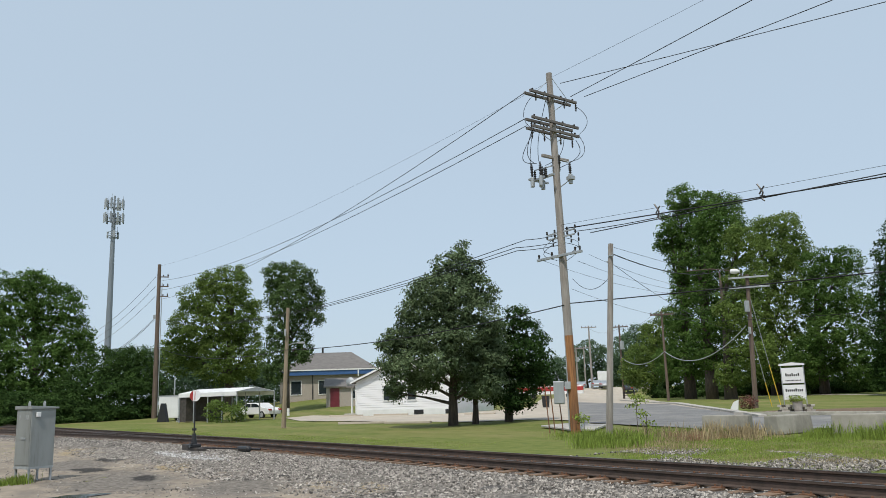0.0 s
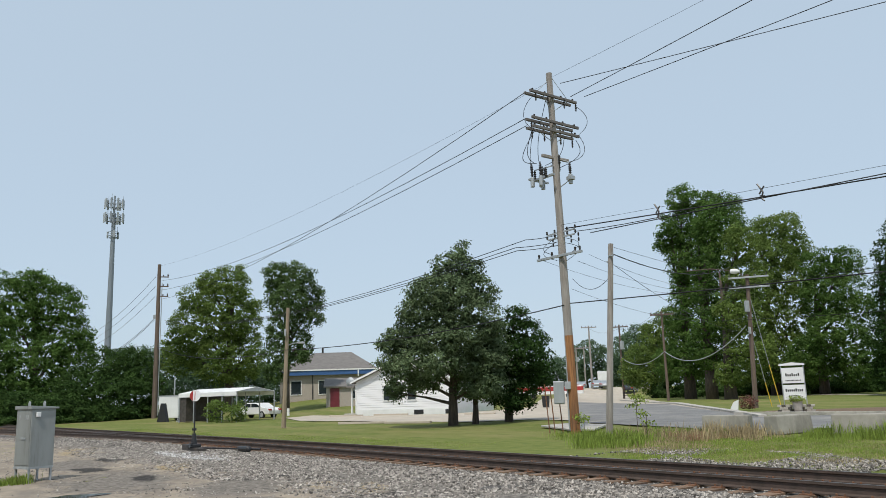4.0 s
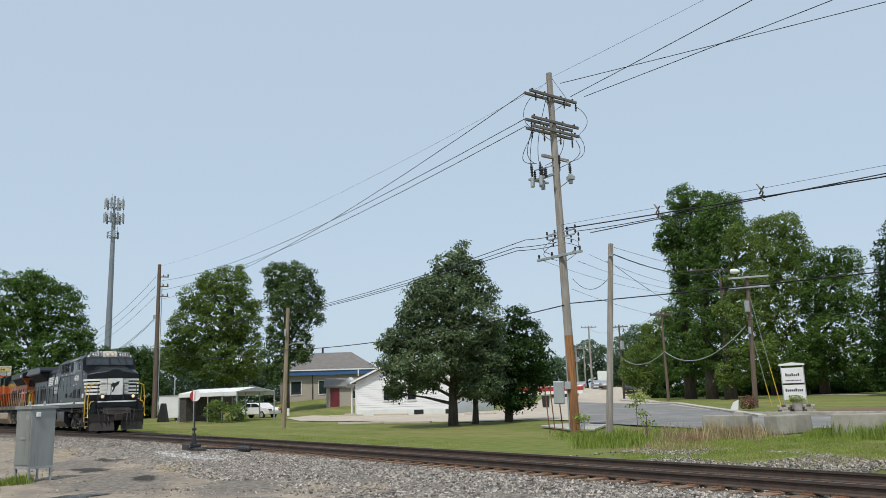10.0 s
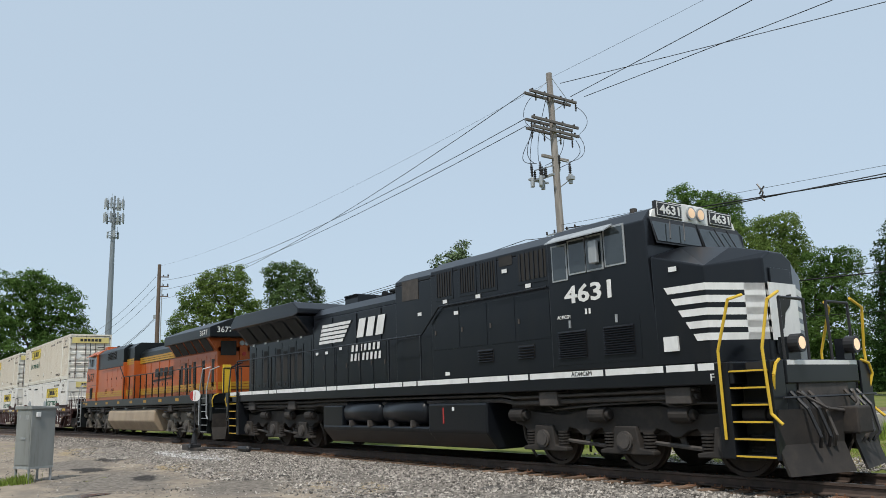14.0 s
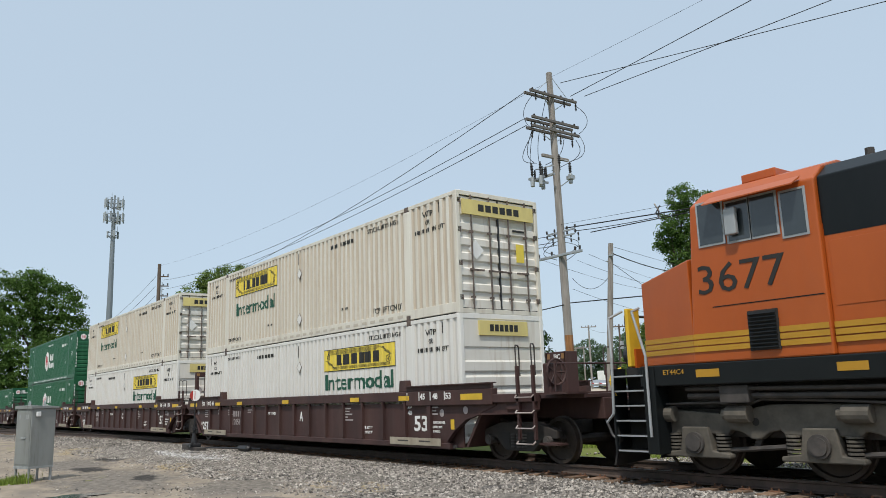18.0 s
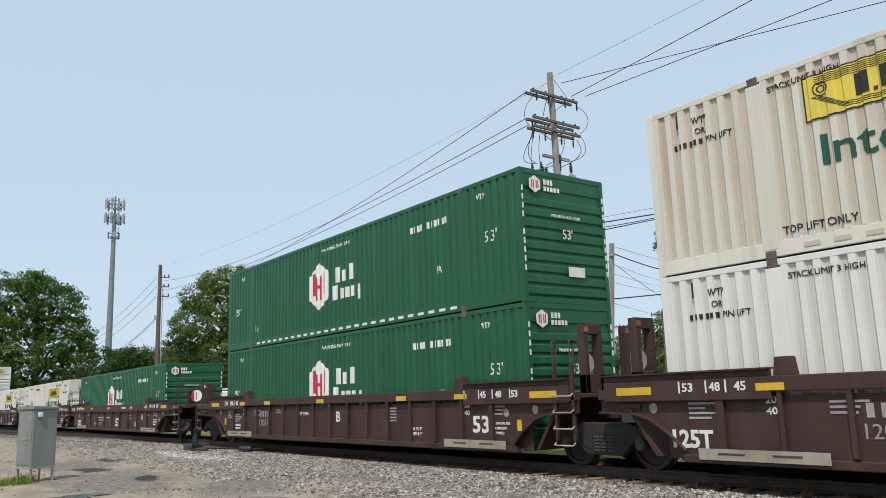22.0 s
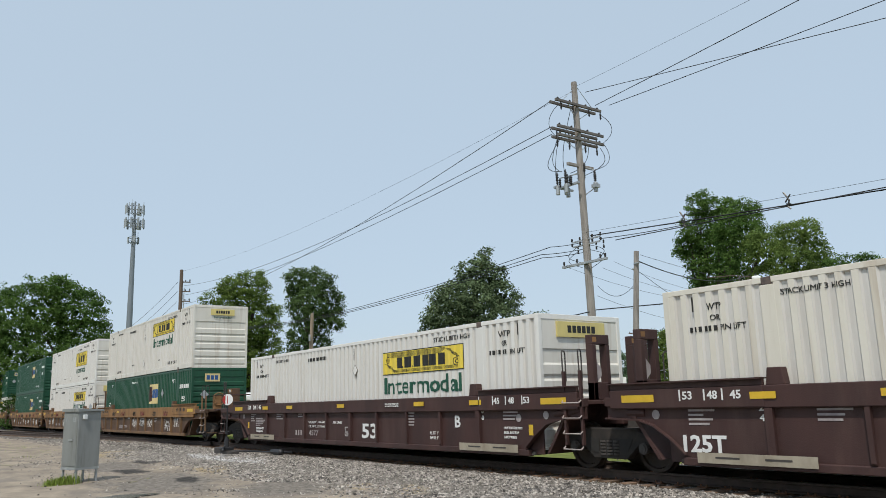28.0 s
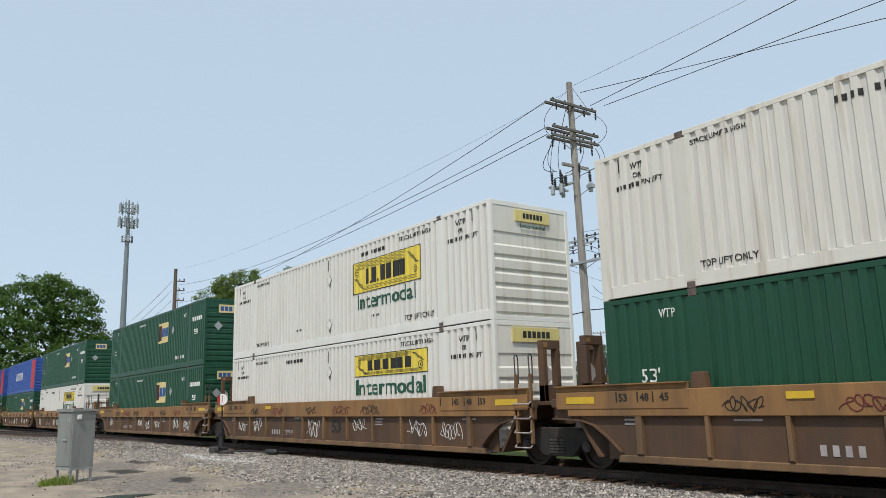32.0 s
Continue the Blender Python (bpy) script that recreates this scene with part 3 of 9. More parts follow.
def leaves(name, lobes, size, mat, parent, seed, dens=1.0, up=0.55, inner=False):
    """A crown of leaf sprays: domed tufts of small leaves over uneven lobes (x, y, z, rx, ry, rz), with hollows between the tufts."""
    g = np.random.default_rng(seed)
    tuft = 3.1 * size
    boxes = np.array(lobes, float)
    cs, ds, rs = [], [], []
    for i, (x, y, z, rx, ry, rz) in enumerate(lobes):
        area = 4.19 * (rx * rz + rx * ry + ry * rz)
        k = max(6, int(dens * area / (tuft * tuft) * 0.72))
        d = g.normal(0, 1, (k, 3))
        d /= np.linalg.norm(d, axis=1)[:, None]
        d = d[(d[:, 1] < 0.35) | (g.uniform(0, 1, k) < 0.45)]
        out = g.uniform(0.74, 0.96, len(d)) + (g.uniform(0, 1, len(d)) < 0.18) * g.uniform(0.05, 0.22, len(d))
        c = np.array([x, y, z]) + d * out[:, None] * np.array([rx, ry, rz])
        buried = np.zeros(len(c), bool)
        for j, q in enumerate(boxes):
            if j != i:
                buried |= (((c - q[:3]) / (q[3:] * 0.80)) ** 2).sum(1) < 1
        cs.append(c[~buried])
        ds.append(d[~buried])
        rs.append(tuft * g.uniform(0.55, 1.15, (~buried).sum()) * np.where(out[~buried] > 1.05, 0.6, 1.0))
    c, d, rad = np.concatenate(cs), np.concatenate(ds), np.concatenate(rs)
    m = np.maximum(10, (58 * (rad / tuft) ** 2).astype(int))
    who = np.repeat(np.arange(len(c)), m)
    n = len(who)
    e = g.normal(0, 1, (n, 3))
    e /= np.linalg.norm(e, axis=1)[:, None]
    low = (e[:, 2] < -0.1) & (g.uniform(0, 1, n) < 0.6)
    e[low, 2] *= -1
    p = c[who] + e * (1.3 * rad[who] * g.uniform(0.08, 1.0, n) ** 0.6)[:, None] * np.array([1, 1, 0.72])
    p[:, 2] = np.maximum(p[:, 2], 0.08)
    nrm = 0.6 * e + 0.35 * d[who] + g.normal(0, 0.62, (n, 3)) + np.array([0, 0, 0.8 * up])
    nrm /= np.linalg.norm(nrm, axis=1)[:, None]
    t = np.cross(nrm, g.normal(0, 1, (n, 3)))
    t /= np.linalg.norm(t, axis=1)[:, None] + 1e-9
    b = np.cross(nrm, t)
    s = size * g.uniform(0.42, 0.85, (n, 1))
    w = s * g.uniform(0.42, 0.68, (n, 1))
    v = np.stack([p - t * s, p - b * w + nrm * 0.12 * s, p + t * s, p + b * w + nrm * 0.12 * s], 1).reshape(-1, 3)
    f = np.arange(4 * n).reshape(n, 4)
    if inner:
        # larger leaves deep inside the crown close it against the light
        cs = []
        for x, y, z, rx, ry, rz in lobes:
            k = int(1.1 * (rx * rz + rx * ry + ry * rz) / 3 / (size * size))
            d = g.normal(0, 1, (k, 3))
            d /= np.linalg.norm(d, axis=1)[:, None]
            cs.append(np.array([x, y, z]) + d * g.uniform(0.1, 0.72, (k, 1)) * np.array([rx, ry, rz]))
        p = np.concatenate(cs)
        p[:, 2] = np.maximum(p[:, 2], 0.15)
        n2 = len(p)
        nrm = g.normal(0, 1, (n2, 3))
        nrm /= np.linalg.norm(nrm, axis=1)[:, None]
        t = np.cross(nrm, g.normal(0, 1, (n2, 3)))
        t /= np.linalg.norm(t, axis=1)[:, None] + 1e-9
        b = np.cross(nrm, t)
        w = size * g.uniform(1.0, 1.7, (n2, 1))
        v2 = np.stack([p - t * w, p - b * w * 0.7, p + t * w, p + b * w * 0.7], 1).reshape(-1, 3)
        v, f = np.concatenate([v, v2]), np.arange(4 * (n + n2)).reshape(-1, 4)
    return soup(name, v, f, mat, parent)


def tree(label, bearing, dist, shape, trunk, mat, leaf, seed, bush=False):
    """A tree at a bearing and distance; shape: lobes as (sideways, height, half-width, half-height)."""
    r = random.Random(seed)
    base = spot(bearing, dist)
    t = thing("shrub" if bush else "tree", label, "shrub" if bush else "tree", base, bearing, "trees")
    lobes = []
    for a, h, rw, rh in shape:
        d = r.uniform(-0.75, 0.05) * rw
        lobes.append((a, d, max(h, rh * 0.75), rw, rw * 1.05, rh))
    if bush:
        lobes += [(x, y - 0.4, rz * 0.35, rx * 1.05, ry, rz * 0.42) for x, y, z, rx, ry, rz in lobes]
    leaves("crown", lobes, leaf * (0.66 if dist > 60 else 0.8), mat, t, seed, inner=True)
    if bush:
        for k, (x, y, z, rx, ry, rz) in enumerate(lobes):
            for j in (-0.3, 0.3):
                Shape().rod((x + j * rx * 0.4, y + 0.5 * ry, -0.05), (x + j * rx, y + 0.3 * ry, z), trunk * 0.35, 6, trunk * 0.12).make("stem", BARK, t)
    if not bush:
        top = max(h for _, h, _, _ in shape)
        low = min(h - rh for _, h, _, rh in shape)
        s = Shape()
        pts = [(0, 0, -0.1), (0.05, 0, top * 0.22), (r.uniform(-0.3, 0.3), 0, top * 0.5), (r.uniform(-0.4, 0.6), 0, top * 0.85)]
        rs = [trunk * 1.2, trunk * 0.85, trunk * 0.55, trunk * 0.12]
        for (p, q, a, b) in zip(pts, pts[1:], rs, rs[1:]):
            s.rod(p, q, a, 10, b)
        s.make("trunk", BARK, t, smooth=True)
        for k, (x, y, z, rx, ry, rz) in enumerate(lobes):
            hz = max(top * 0.12, min(z * 0.62, top * 0.7))
            mid = (x * 0.45, y * 0.45, hz + (z - hz) * 0.55)
            lm = Shape()
            lm.rod((0, 0, hz), mid, trunk * 0.42, 7, trunk * 0.26).rod(mid, (x, y, z), trunk * 0.26, 6, trunk * 0.07)
            for _ in range(3):
                e = (x + r.uniform(-0.8, 0.8) * rx, y + r.uniform(-0.8, 0.8) * ry, z + r.uniform(-0.5, 0.9) * rz)
                lm.rod(mid, e, trunk * 0.14, 5, trunk * 0.03)
            lm.make("limb", BARK, t)
    return t


tree("large dense green broadleaf tree beside the railway", 80.7, 108.0, ((-6.4, 10.5, 4.4, 6.1), (-3.6, 12.6, 4.3, 5.0), (-0.7, 14.1, 3.8, 4.1), (2.2, 12.7, 3.1, 4.1), (-3.2, 6.5, 5.5, 5.4), (2.8, 7.8, 3.8, 4.9), (-1.4, 16.2, 2.5, 2.0), (4.6, 9.9, 1.8, 2.6), (-0.1, 3.8, 5.0, 3.4), (-5.4, 4.6, 4.7, 3.6)), 0.5, LEAF, 0.36, 11)
tree("low spreading green shrub thicket at the lawn edge", 76.0, 104.0, ((-0.8, 5.5, 2.9, 2.9), (2.1, 5.8, 2.6, 2.8), (-3.2, 3.2, 4.4, 2.7), (3.9, 3.7, 2.1, 2.1), (0.9, 2.8, 3.6, 2.2)), 0.2, SHADED_LEAF, 0.32, 12, True)
tree("low green undergrowth under a large tree", 79.7, 100.0, ((-3.9, 2.1, 3.4, 1.5), (0.1, 1.7, 3.5, 1.4), (3.6, 1.2, 3.0, 1.1)), 0.2, SHADED_LEAF, 0.3, 13, True)
tree("light-crowned green tree behind a carport", 68.5, 104.0, ((-0.3, 15.4, 2.6, 2.8), (-4.4, 13.9, 2.1, 2.3), (-0.5, 11.4, 3.7, 3.3), (-4.7, 9.9, 2.9, 3.0), (2.0, 10.2, 2.0, 2.6), (-6.1, 7.1, 2.2, 2.8), (-0.8, 6.3, 3.9, 3.2), (2.9, 12.4, 1.0, 1.5), (-3.0, 16.3, 1.1, 1.3), (2.4, 6.6, 2.1, 2.9), (1.1, 17.3, 0.9, 1.0)), 0.55, LEAF_LIGHT, 0.30, 21)
tree("slender green tree with open crown and bare twigs", 64.6, 89.0, ((-0.9, 15.0, 1.8, 1.6), (1.5, 14.3, 1.6, 1.8), (0.3, 11.8, 2.1, 2.3), (2.6, 10.8, 1.6, 1.9), (-0.4, 8.6, 1.7, 2.4), (-1.1, 5.2, 1.6, 2.4), (1.5, 7.0, 1.5, 2.1), (3.4, 12.7, 0.8, 1.0), (-1.6, 12.7, 0.7, 1.9), (0.9, 15.9, 0.6, 0.8)), 0.4, LEAF_DULL, 0.26, 22)
tree("tall spreading cedar tree with dark bare inner branches", 52.7, 42.5, ((0.7, 9.2, 0.5, 0.6), (0.2, 8.4, 1.1, 0.7), (1.1, 8.1, 0.9, 0.7), (-0.3, 7.2, 1.4, 0.8), (1.4, 6.9, 1.2, 0.9), (-0.8, 5.8, 1.9, 0.9), (1.0, 5.5, 1.9, 1.1), (-1.9, 4.8, 1.5, 0.7), (-0.2, 4.4, 2.1, 0.9), (1.9, 4.4, 1.2, 1.0), (-2.8, 4.3, 1.1, 0.6), (-1.2, 3.2, 2.1, 0.9), (1.3, 3.2, 1.7, 1.0), (-3.0, 3.3, 1.0, 0.6), (-2.0, 2.4, 1.5, 0.7), (-3.1, 1.8, 0.5, 0.5), (1.5, 2.0, 1.2, 0.7), (-0.5, 6.6, 1.9, 1.3)), 0.24, NEEDLE, 0.14, 31)
tree("smaller cedar tree beside a larger one", 51.1, 43.6, ((0.4, 3.2, 1.2, 1.2), (1.0, 4.4, 0.8, 1.1), (-0.0, 1.9, 1.2, 0.7), (1.1, 1.9, 0.9, 0.9)), 0.17, NEEDLE, 0.14, 32)
tree("dark rounded evergreen tree on the lawn", 48.7, 45.1, ((0.7, 5.7, 0.8, 0.7), (0.2, 4.8, 1.0, 0.9), (1.2, 4.5, 1.1, 1.0), (0.7, 3.5, 1.5, 1.0), (2.0, 3.9, 0.6, 0.8), (-0.0, 2.7, 1.1, 1.1), (1.2, 2.4, 1.1, 1.1), (0.4, 1.3, 1.4, 0.8), (1.7, 2.8, 0.8, 1.0), (-0.3, 3.9, 0.8, 1.0)), 0.22, NEEDLE_DARK, 0.15, 33)
tree("tall leafy poplar-like tree with vines on its trunk", 36.0, 98.0, ((1.1, 23.7, 2.1, 1.7), (3.5, 23.0, 1.8, 1.6), (-0.7, 20.1, 1.7, 2.0), (1.9, 20.2, 2.9, 2.7), (-1.2, 18.4, 1.5, 1.0), (1.2, 16.1, 2.6, 2.8), (0.5, 11.3, 1.9, 3.1), (-0.2, 7.3, 1.9, 2.7), (-1.4, 4.2, 2.6, 2.2), (1.5, 4.4, 2.3, 2.2), (0.8, 13.6, 2.0, 2.4), (-0.3, 9.4, 2.0, 2.2)), 0.62, LEAF, 0.32, 41)
tree("tall leafy tree among others by the road", 34.6, 94.0, ((3.1, 21.6, 1.9, 1.6), (1.9, 19.2, 2.4, 2.3), (4.0, 19.6, 1.3, 2.5), (1.6, 15.2, 2.4, 2.6), (1.4, 10.7, 2.4, 2.9), (0.1, 5.6, 2.4, 2.6), (1.6, 3.9, 2.0, 1.9), (1.8, 17.2, 2.0, 2.0), (0.9, 13.0, 2.2, 2.2), (0.7, 8.2, 2.2, 2.2)), 0.62, LEAF, 0.31, 42)
tree("green broadleaf tree by the road", 33.4, 90.0, ((2.5, 16.3, 1.9, 2.1), (2.7, 12.5, 2.3, 2.5), (1.5, 8.9, 2.3, 2.4), (2.3, 5.2, 2.4, 2.6), (0.6, 2.6, 1.9, 1.7)), 0.6, LEAF_LIGHT, 0.30, 43)
tree("large pale-crowned tree at the edge of a wood", 30.5, 112.0, ((3.0, 21.7, 2.3, 2.0), (0.4, 21.2, 2.0, 2.2), (4.1, 18.9, 2.0, 2.3), (1.1, 17.2, 3.1, 3.1), (3.1, 13.3, 3.0, 3.4), (-0.6, 11.3, 3.1, 3.8), (2.6, 8.1, 3.3, 3.7), (-0.5, 4.6, 3.4, 3.3), (3.4, 3.7, 3.3, 3.3)), 0.6, LEAF_LIGHT, 0.34, 44)
tree("green broadleaf tree at the edge of a wood", 27.6, 106.0, ((2.4, 15.7, 1.6, 1.8), (4.2, 15.0, 1.7, 2.4), (0.5, 15.2, 1.7, 2.1), (1.3, 11.6, 2.8, 2.8), (4.3, 10.7, 2.3, 3.1), (2.0, 6.7, 3.3, 3.4), (-0.8, 4.2, 2.8, 3.1), (4.1, 3.9, 2.9, 3.3)), 0.55, LEAF, 0.32, 45)
tree("dark tall conifer at the edge of a wood", 23.8, 88.0, ((2.1, 15.4, 1.1, 1.9), (1.4, 13.3, 1.4, 1.9), (1.3, 10.5, 1.7, 2.2), (1.2, 7.7, 2.0, 2.2), (0.6, 5.0, 2.2, 2.5), (0.8, 2.2, 2.3, 2.2)), 0.4, NEEDLE_DARK, 0.28, 46)
tree("shaded broadleaf tree at the edge of a wood", 21.7, 96.0, ((2.0, 15.1, 2.5, 3.0), (0.9, 10.4, 2.5, 3.6), (0.8, 5.7, 2.9, 3.5), (-0.2, 2.2, 2.9, 2.3), (3.5, 7.8, 2.8, 5.2)), 0.5, SHADED_LEAF, 0.32, 47)
tree("bright green young tree at a road bend", 38.4, 118.0, ((1.1, 8.6, 2.7, 2.6), (2.9, 11.0, 1.9, 1.8), (-1.2, 5.5, 2.7, 2.6), (1.9, 4.5, 2.8, 2.7), (-0.2, 2.6, 3.1, 1.9), (-2.9, 3.5, 1.6, 1.8)), 0.35, LEAF_LIGHT, 0.34, 48)
tree("low shaded undergrowth at the foot of a wood", 31.4, 118.0, ((-12.7, 1.3, 2.3, 1.3), (-8.4, 1.6, 3.0, 1.6), (-3.5, 1.4, 3.3, 1.7), (0.9, 1.7, 3.6, 2.0), (5.2, 1.5, 3.4, 2.0), (9.3, 1.4, 3.3, 1.9), (13.3, 1.2, 3.2, 1.9), (17.3, 1.1, 3.1, 1.9), (21.1, 0.9, 3.0, 1.8)), 0.2, SHADED_LEAF, 0.34, 49, True)
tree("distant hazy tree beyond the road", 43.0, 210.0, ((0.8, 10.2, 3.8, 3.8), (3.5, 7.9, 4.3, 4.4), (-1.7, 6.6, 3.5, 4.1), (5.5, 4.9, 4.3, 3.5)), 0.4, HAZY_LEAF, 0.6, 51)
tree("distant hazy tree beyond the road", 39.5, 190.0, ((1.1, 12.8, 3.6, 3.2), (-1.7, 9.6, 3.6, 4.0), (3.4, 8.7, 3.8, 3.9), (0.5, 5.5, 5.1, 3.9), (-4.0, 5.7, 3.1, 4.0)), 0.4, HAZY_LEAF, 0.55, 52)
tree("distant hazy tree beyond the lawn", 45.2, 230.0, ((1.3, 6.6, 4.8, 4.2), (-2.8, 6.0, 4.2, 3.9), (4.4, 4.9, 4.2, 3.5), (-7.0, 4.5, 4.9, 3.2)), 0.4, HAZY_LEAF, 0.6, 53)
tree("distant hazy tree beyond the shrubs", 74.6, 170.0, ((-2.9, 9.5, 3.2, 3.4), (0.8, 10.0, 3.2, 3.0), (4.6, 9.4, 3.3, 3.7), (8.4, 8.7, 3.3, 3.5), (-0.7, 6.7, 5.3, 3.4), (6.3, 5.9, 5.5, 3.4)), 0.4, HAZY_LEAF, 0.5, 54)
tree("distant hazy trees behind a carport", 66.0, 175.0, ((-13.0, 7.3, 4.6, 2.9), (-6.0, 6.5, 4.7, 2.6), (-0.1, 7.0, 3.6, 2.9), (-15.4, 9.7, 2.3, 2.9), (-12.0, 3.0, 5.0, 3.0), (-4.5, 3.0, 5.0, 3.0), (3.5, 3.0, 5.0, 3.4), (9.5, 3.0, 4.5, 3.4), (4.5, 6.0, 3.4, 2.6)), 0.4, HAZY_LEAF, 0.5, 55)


# ---- poles and wires ----


def wire(a, b, sag, r, name="overhead_wire", label="thin black overhead wire", n=14):
    a, b = Vector(a), Vector(b)
    pts = []
    for i in range(n + 1):
        k = i / n
        p = a.lerp(b, k)
        p.z -= sag * 4 * k * (1 - k)
        pts.append(p)
    s = Shape()
    ring, o = 5, 0
    for i, p in enumerate(pts):
        d = (pts[min(i + 1, n)] - pts[max(i - 1, 0)]).normalized()
        u = d.cross(Vector((0, 0, 1))).normalized()
        w = u.cross(d)
        s.v += [tuple(p + (u * math.cos(6.2832 * j / ring) + w * math.sin(6.2832 * j / ring)) * r) for j in range(ring)]
    s.f = [(i * ring + j, i * ring + (j + 1) % ring, (i + 1) * ring + (j + 1) % ring, (i + 1) * ring + j) for i in range(n) for j in range(ring)]
    return tagged(s.make(name, WIRE), label, "wire", kind="structure")


def insulator(parent, x, y, z, h=0.28, r=0.055, hang=False, name="insulator"):
    s = Shape()
    prof, k = [(0.02, 0)], 4
    for i in range(k):
        z0 = h * (0.15 + 0.75 * i / k)
        prof += [(r * 0.55, z0), (r, z0 + 0.02), (r * 0.55, z0 + 0.05)]
    prof.append((0.018, h))
    if hang:
        prof = [(a, -b) for a, b in prof]
    s.lathe(prof, (x, y, z), "z", 8).make(name, PORCELAIN, parent)


def pole_shaft(parent, h, r0, r1, mat, lean=(0, 0), foot=None):
    s = Shape()
    s.rod((0, 0, 0), (lean[0], lean[1], h), r0, 16, r1)
    s.make("shaft", mat, parent, smooth=False)


MP = Vector((-21.83, 22.59, 0.12))
mp = thing("utility_pole", "tall weathered wooden utility pole with double crossarms and switchgear", "utility pole", MP)


def mp_at(z):
    return Vector((-0.16 * z / 15, -0.12 * z / 15, z))


pole_shaft(mp, 14.85, 0.185, 0.125, POLE_WOOD, (-0.16, -0.12), None)
Shape().rod((0, 0, -0.1), tuple(mp_at(3.75)), 0.192, 14, 0.175).make("pole_foot", POLE_FOOT, mp, "orange-brown treated lower half of the pole")


def crossarm(parent, c, length, along="y", w=0.055, h=0.06, mat=None, name="crossarm"):
    x, y, z = c
    l = length / 2
    s = Shape()
    if along == "y":
        s.box(x - w, x + w, y - l, y + l, z - h, z + h)
    else:
        s.box(x - l, x + l, y - w, y + w, z - h, z + h)
    return s.make(name, mat or POLE_WOOD, parent, bevel=0.008)


ARM_Y = (-1.15, -0.45, 0.5, 1.2)
for dz, offs in ((13.75, (-0.17, 0.17)), (12.60, (-0.18, 0.18)), (12.22, (-0.18, 0.18))):
    for ox in offs:
        p = mp_at(dz)
        crossarm(mp, (p.x + ox, p.y, dz), 2.7, "y", 0.045, 0.055, ARM_WOOD)
    for yy in ARM_Y:
        insulator(mp, p.x + (0.17 if dz > 13 else -0.18), yy, dz - 0.06, 0.34, 0.05, True)
        insulator(mp, p.x, yy, dz + 0.06, 0.16, 0.05)
for yy in (-0.75, 0.75):
    Shape().rod((mp_at(13.2).x, mp_at(13.2).y, 13.1), (mp_at(13.7).x + 0.17, yy, 13.72), 0.016, 6).make("arm_brace", GALV, mp)
    Shape().rod((mp_at(14.7).x, 0, 14.7), (mp_at(13.7).x, yy * 1.3, 13.8), 0.012, 6).make("arm_brace", GALV, mp)
    Shape().rod((mp_at(11.8).x, mp_at(11.8).y, 11.75), (mp_at(12.2).x - 0.18, yy, 12.2), 0.016, 6).make("arm_brace", GALV, mp)
# switchgear halfway up
bk = Shape()
bk.box(-0.95, 0.15, -0.55, -0.43, 10.25, 10.33)
bk.box(-0.95, -0.87, -0.9, 0.2, 10.22, 10.30)
bk.make("switch_bracket", GALV, mp)
for i, (x, y) in enumerate(((-0.75, -0.85), (-0.55, -0.55), (-0.80, -0.2), (-0.35, -0.75), (0.45, 0.15))):
    insulator(mp, x, y, 10.3, 0.62 if i < 4 else 0.4, 0.075, name="bushing")
    Shape().rod((x, y, 9.9), (x, y, 10.3), 0.09, 10).make("switch_tank", GALV, mp, bevel=0.01)
Shape().box(0.35, 0.62, 0.0, 0.24, 10.05, 10.2).make("pole_lamp", GALV, mp)
Shape().rod((0.0, 0, 9.85), (0.5, 0.12, 10.08), 0.02, 6).make("lamp_arm", GALV, mp)
for y0, y1, z0, z1, bulge in ((-1.15, -0.85, 12.5, 10.9, -0.5), (-0.45, -0.55, 13.6, 10.9, -0.3), (-1.2, -0.7, 12.1, 10.9, -0.9), (0.5, -0.2, 12.1, 10.9, 0.3), (1.2, 0.15, 12.1, 10.7, 0.9)):
    pts = [Vector((-0.1 + bulge * 0.9 * math.sin(3.14 * k / 8) - 0.5 * k / 8, y0 + (y1 - y0) * k / 8, z0 + (z1 - z0) * k / 8 - 0.25 * math.sin(3.14 * k / 8))) for k in range(9)]
    Shape().tube(pts, 0.014, 5).make("jumper_cable", WIRE, mp)
for pts in (((-0.1, -1.25, 12.2), (-0.3, -1.35, 11.4), (-0.5, -1.2, 10.7), (-0.75, -0.9, 10.5)), ((0.1, 1.25, 12.2), (0.5, 1.35, 11.5), (0.6, 0.9, 11.0), (0.2, 0.3, 10.9)),
            ((-0.1, -1.2, 13.6), (-0.55, -1.55, 13.1), (-0.55, -1.5, 12.5), (-0.2, -1.2, 12.2)), ((0.0, 1.2, 13.6), (0.5, 1.6, 13.1), (0.5, 1.5, 12.6), (0.1, 1.2, 12.3))):
    a, b, c2, d2 = [Vector(q) for q in pts]
    curve = [a * (1 - k) ** 3 + b * 3 * k * (1 - k) ** 2 + c2 * 3 * k * k * (1 - k) + d2 * k ** 3 for k in [j / 8 for j in range(9)]]
    Shape().tube(curve, 0.012, 5).make("jumper_cable", WIRE, mp)
for x, y, z in ((-0.55, -0.3, 10.75), (-0.2, -0.6, 10.65), (0.25, 0.35, 10.9), (0.3, -0.3, 11.1), (-0.3, 0.3, 11.05), (-0.9, -0.55, 10.7)):
    insulator(mp, x, y, z, 0.45, 0.07, True, name="cutout")
    Shape().rod((x, y, z), (x * 0.4, y * 0.4, z + 0.08), 0.022, 6).make("cutout_bracket", GALV, mp)
crossarm(mp, (mp_at(11.1).x, mp_at(11.1).y, 11.1), 1.5)
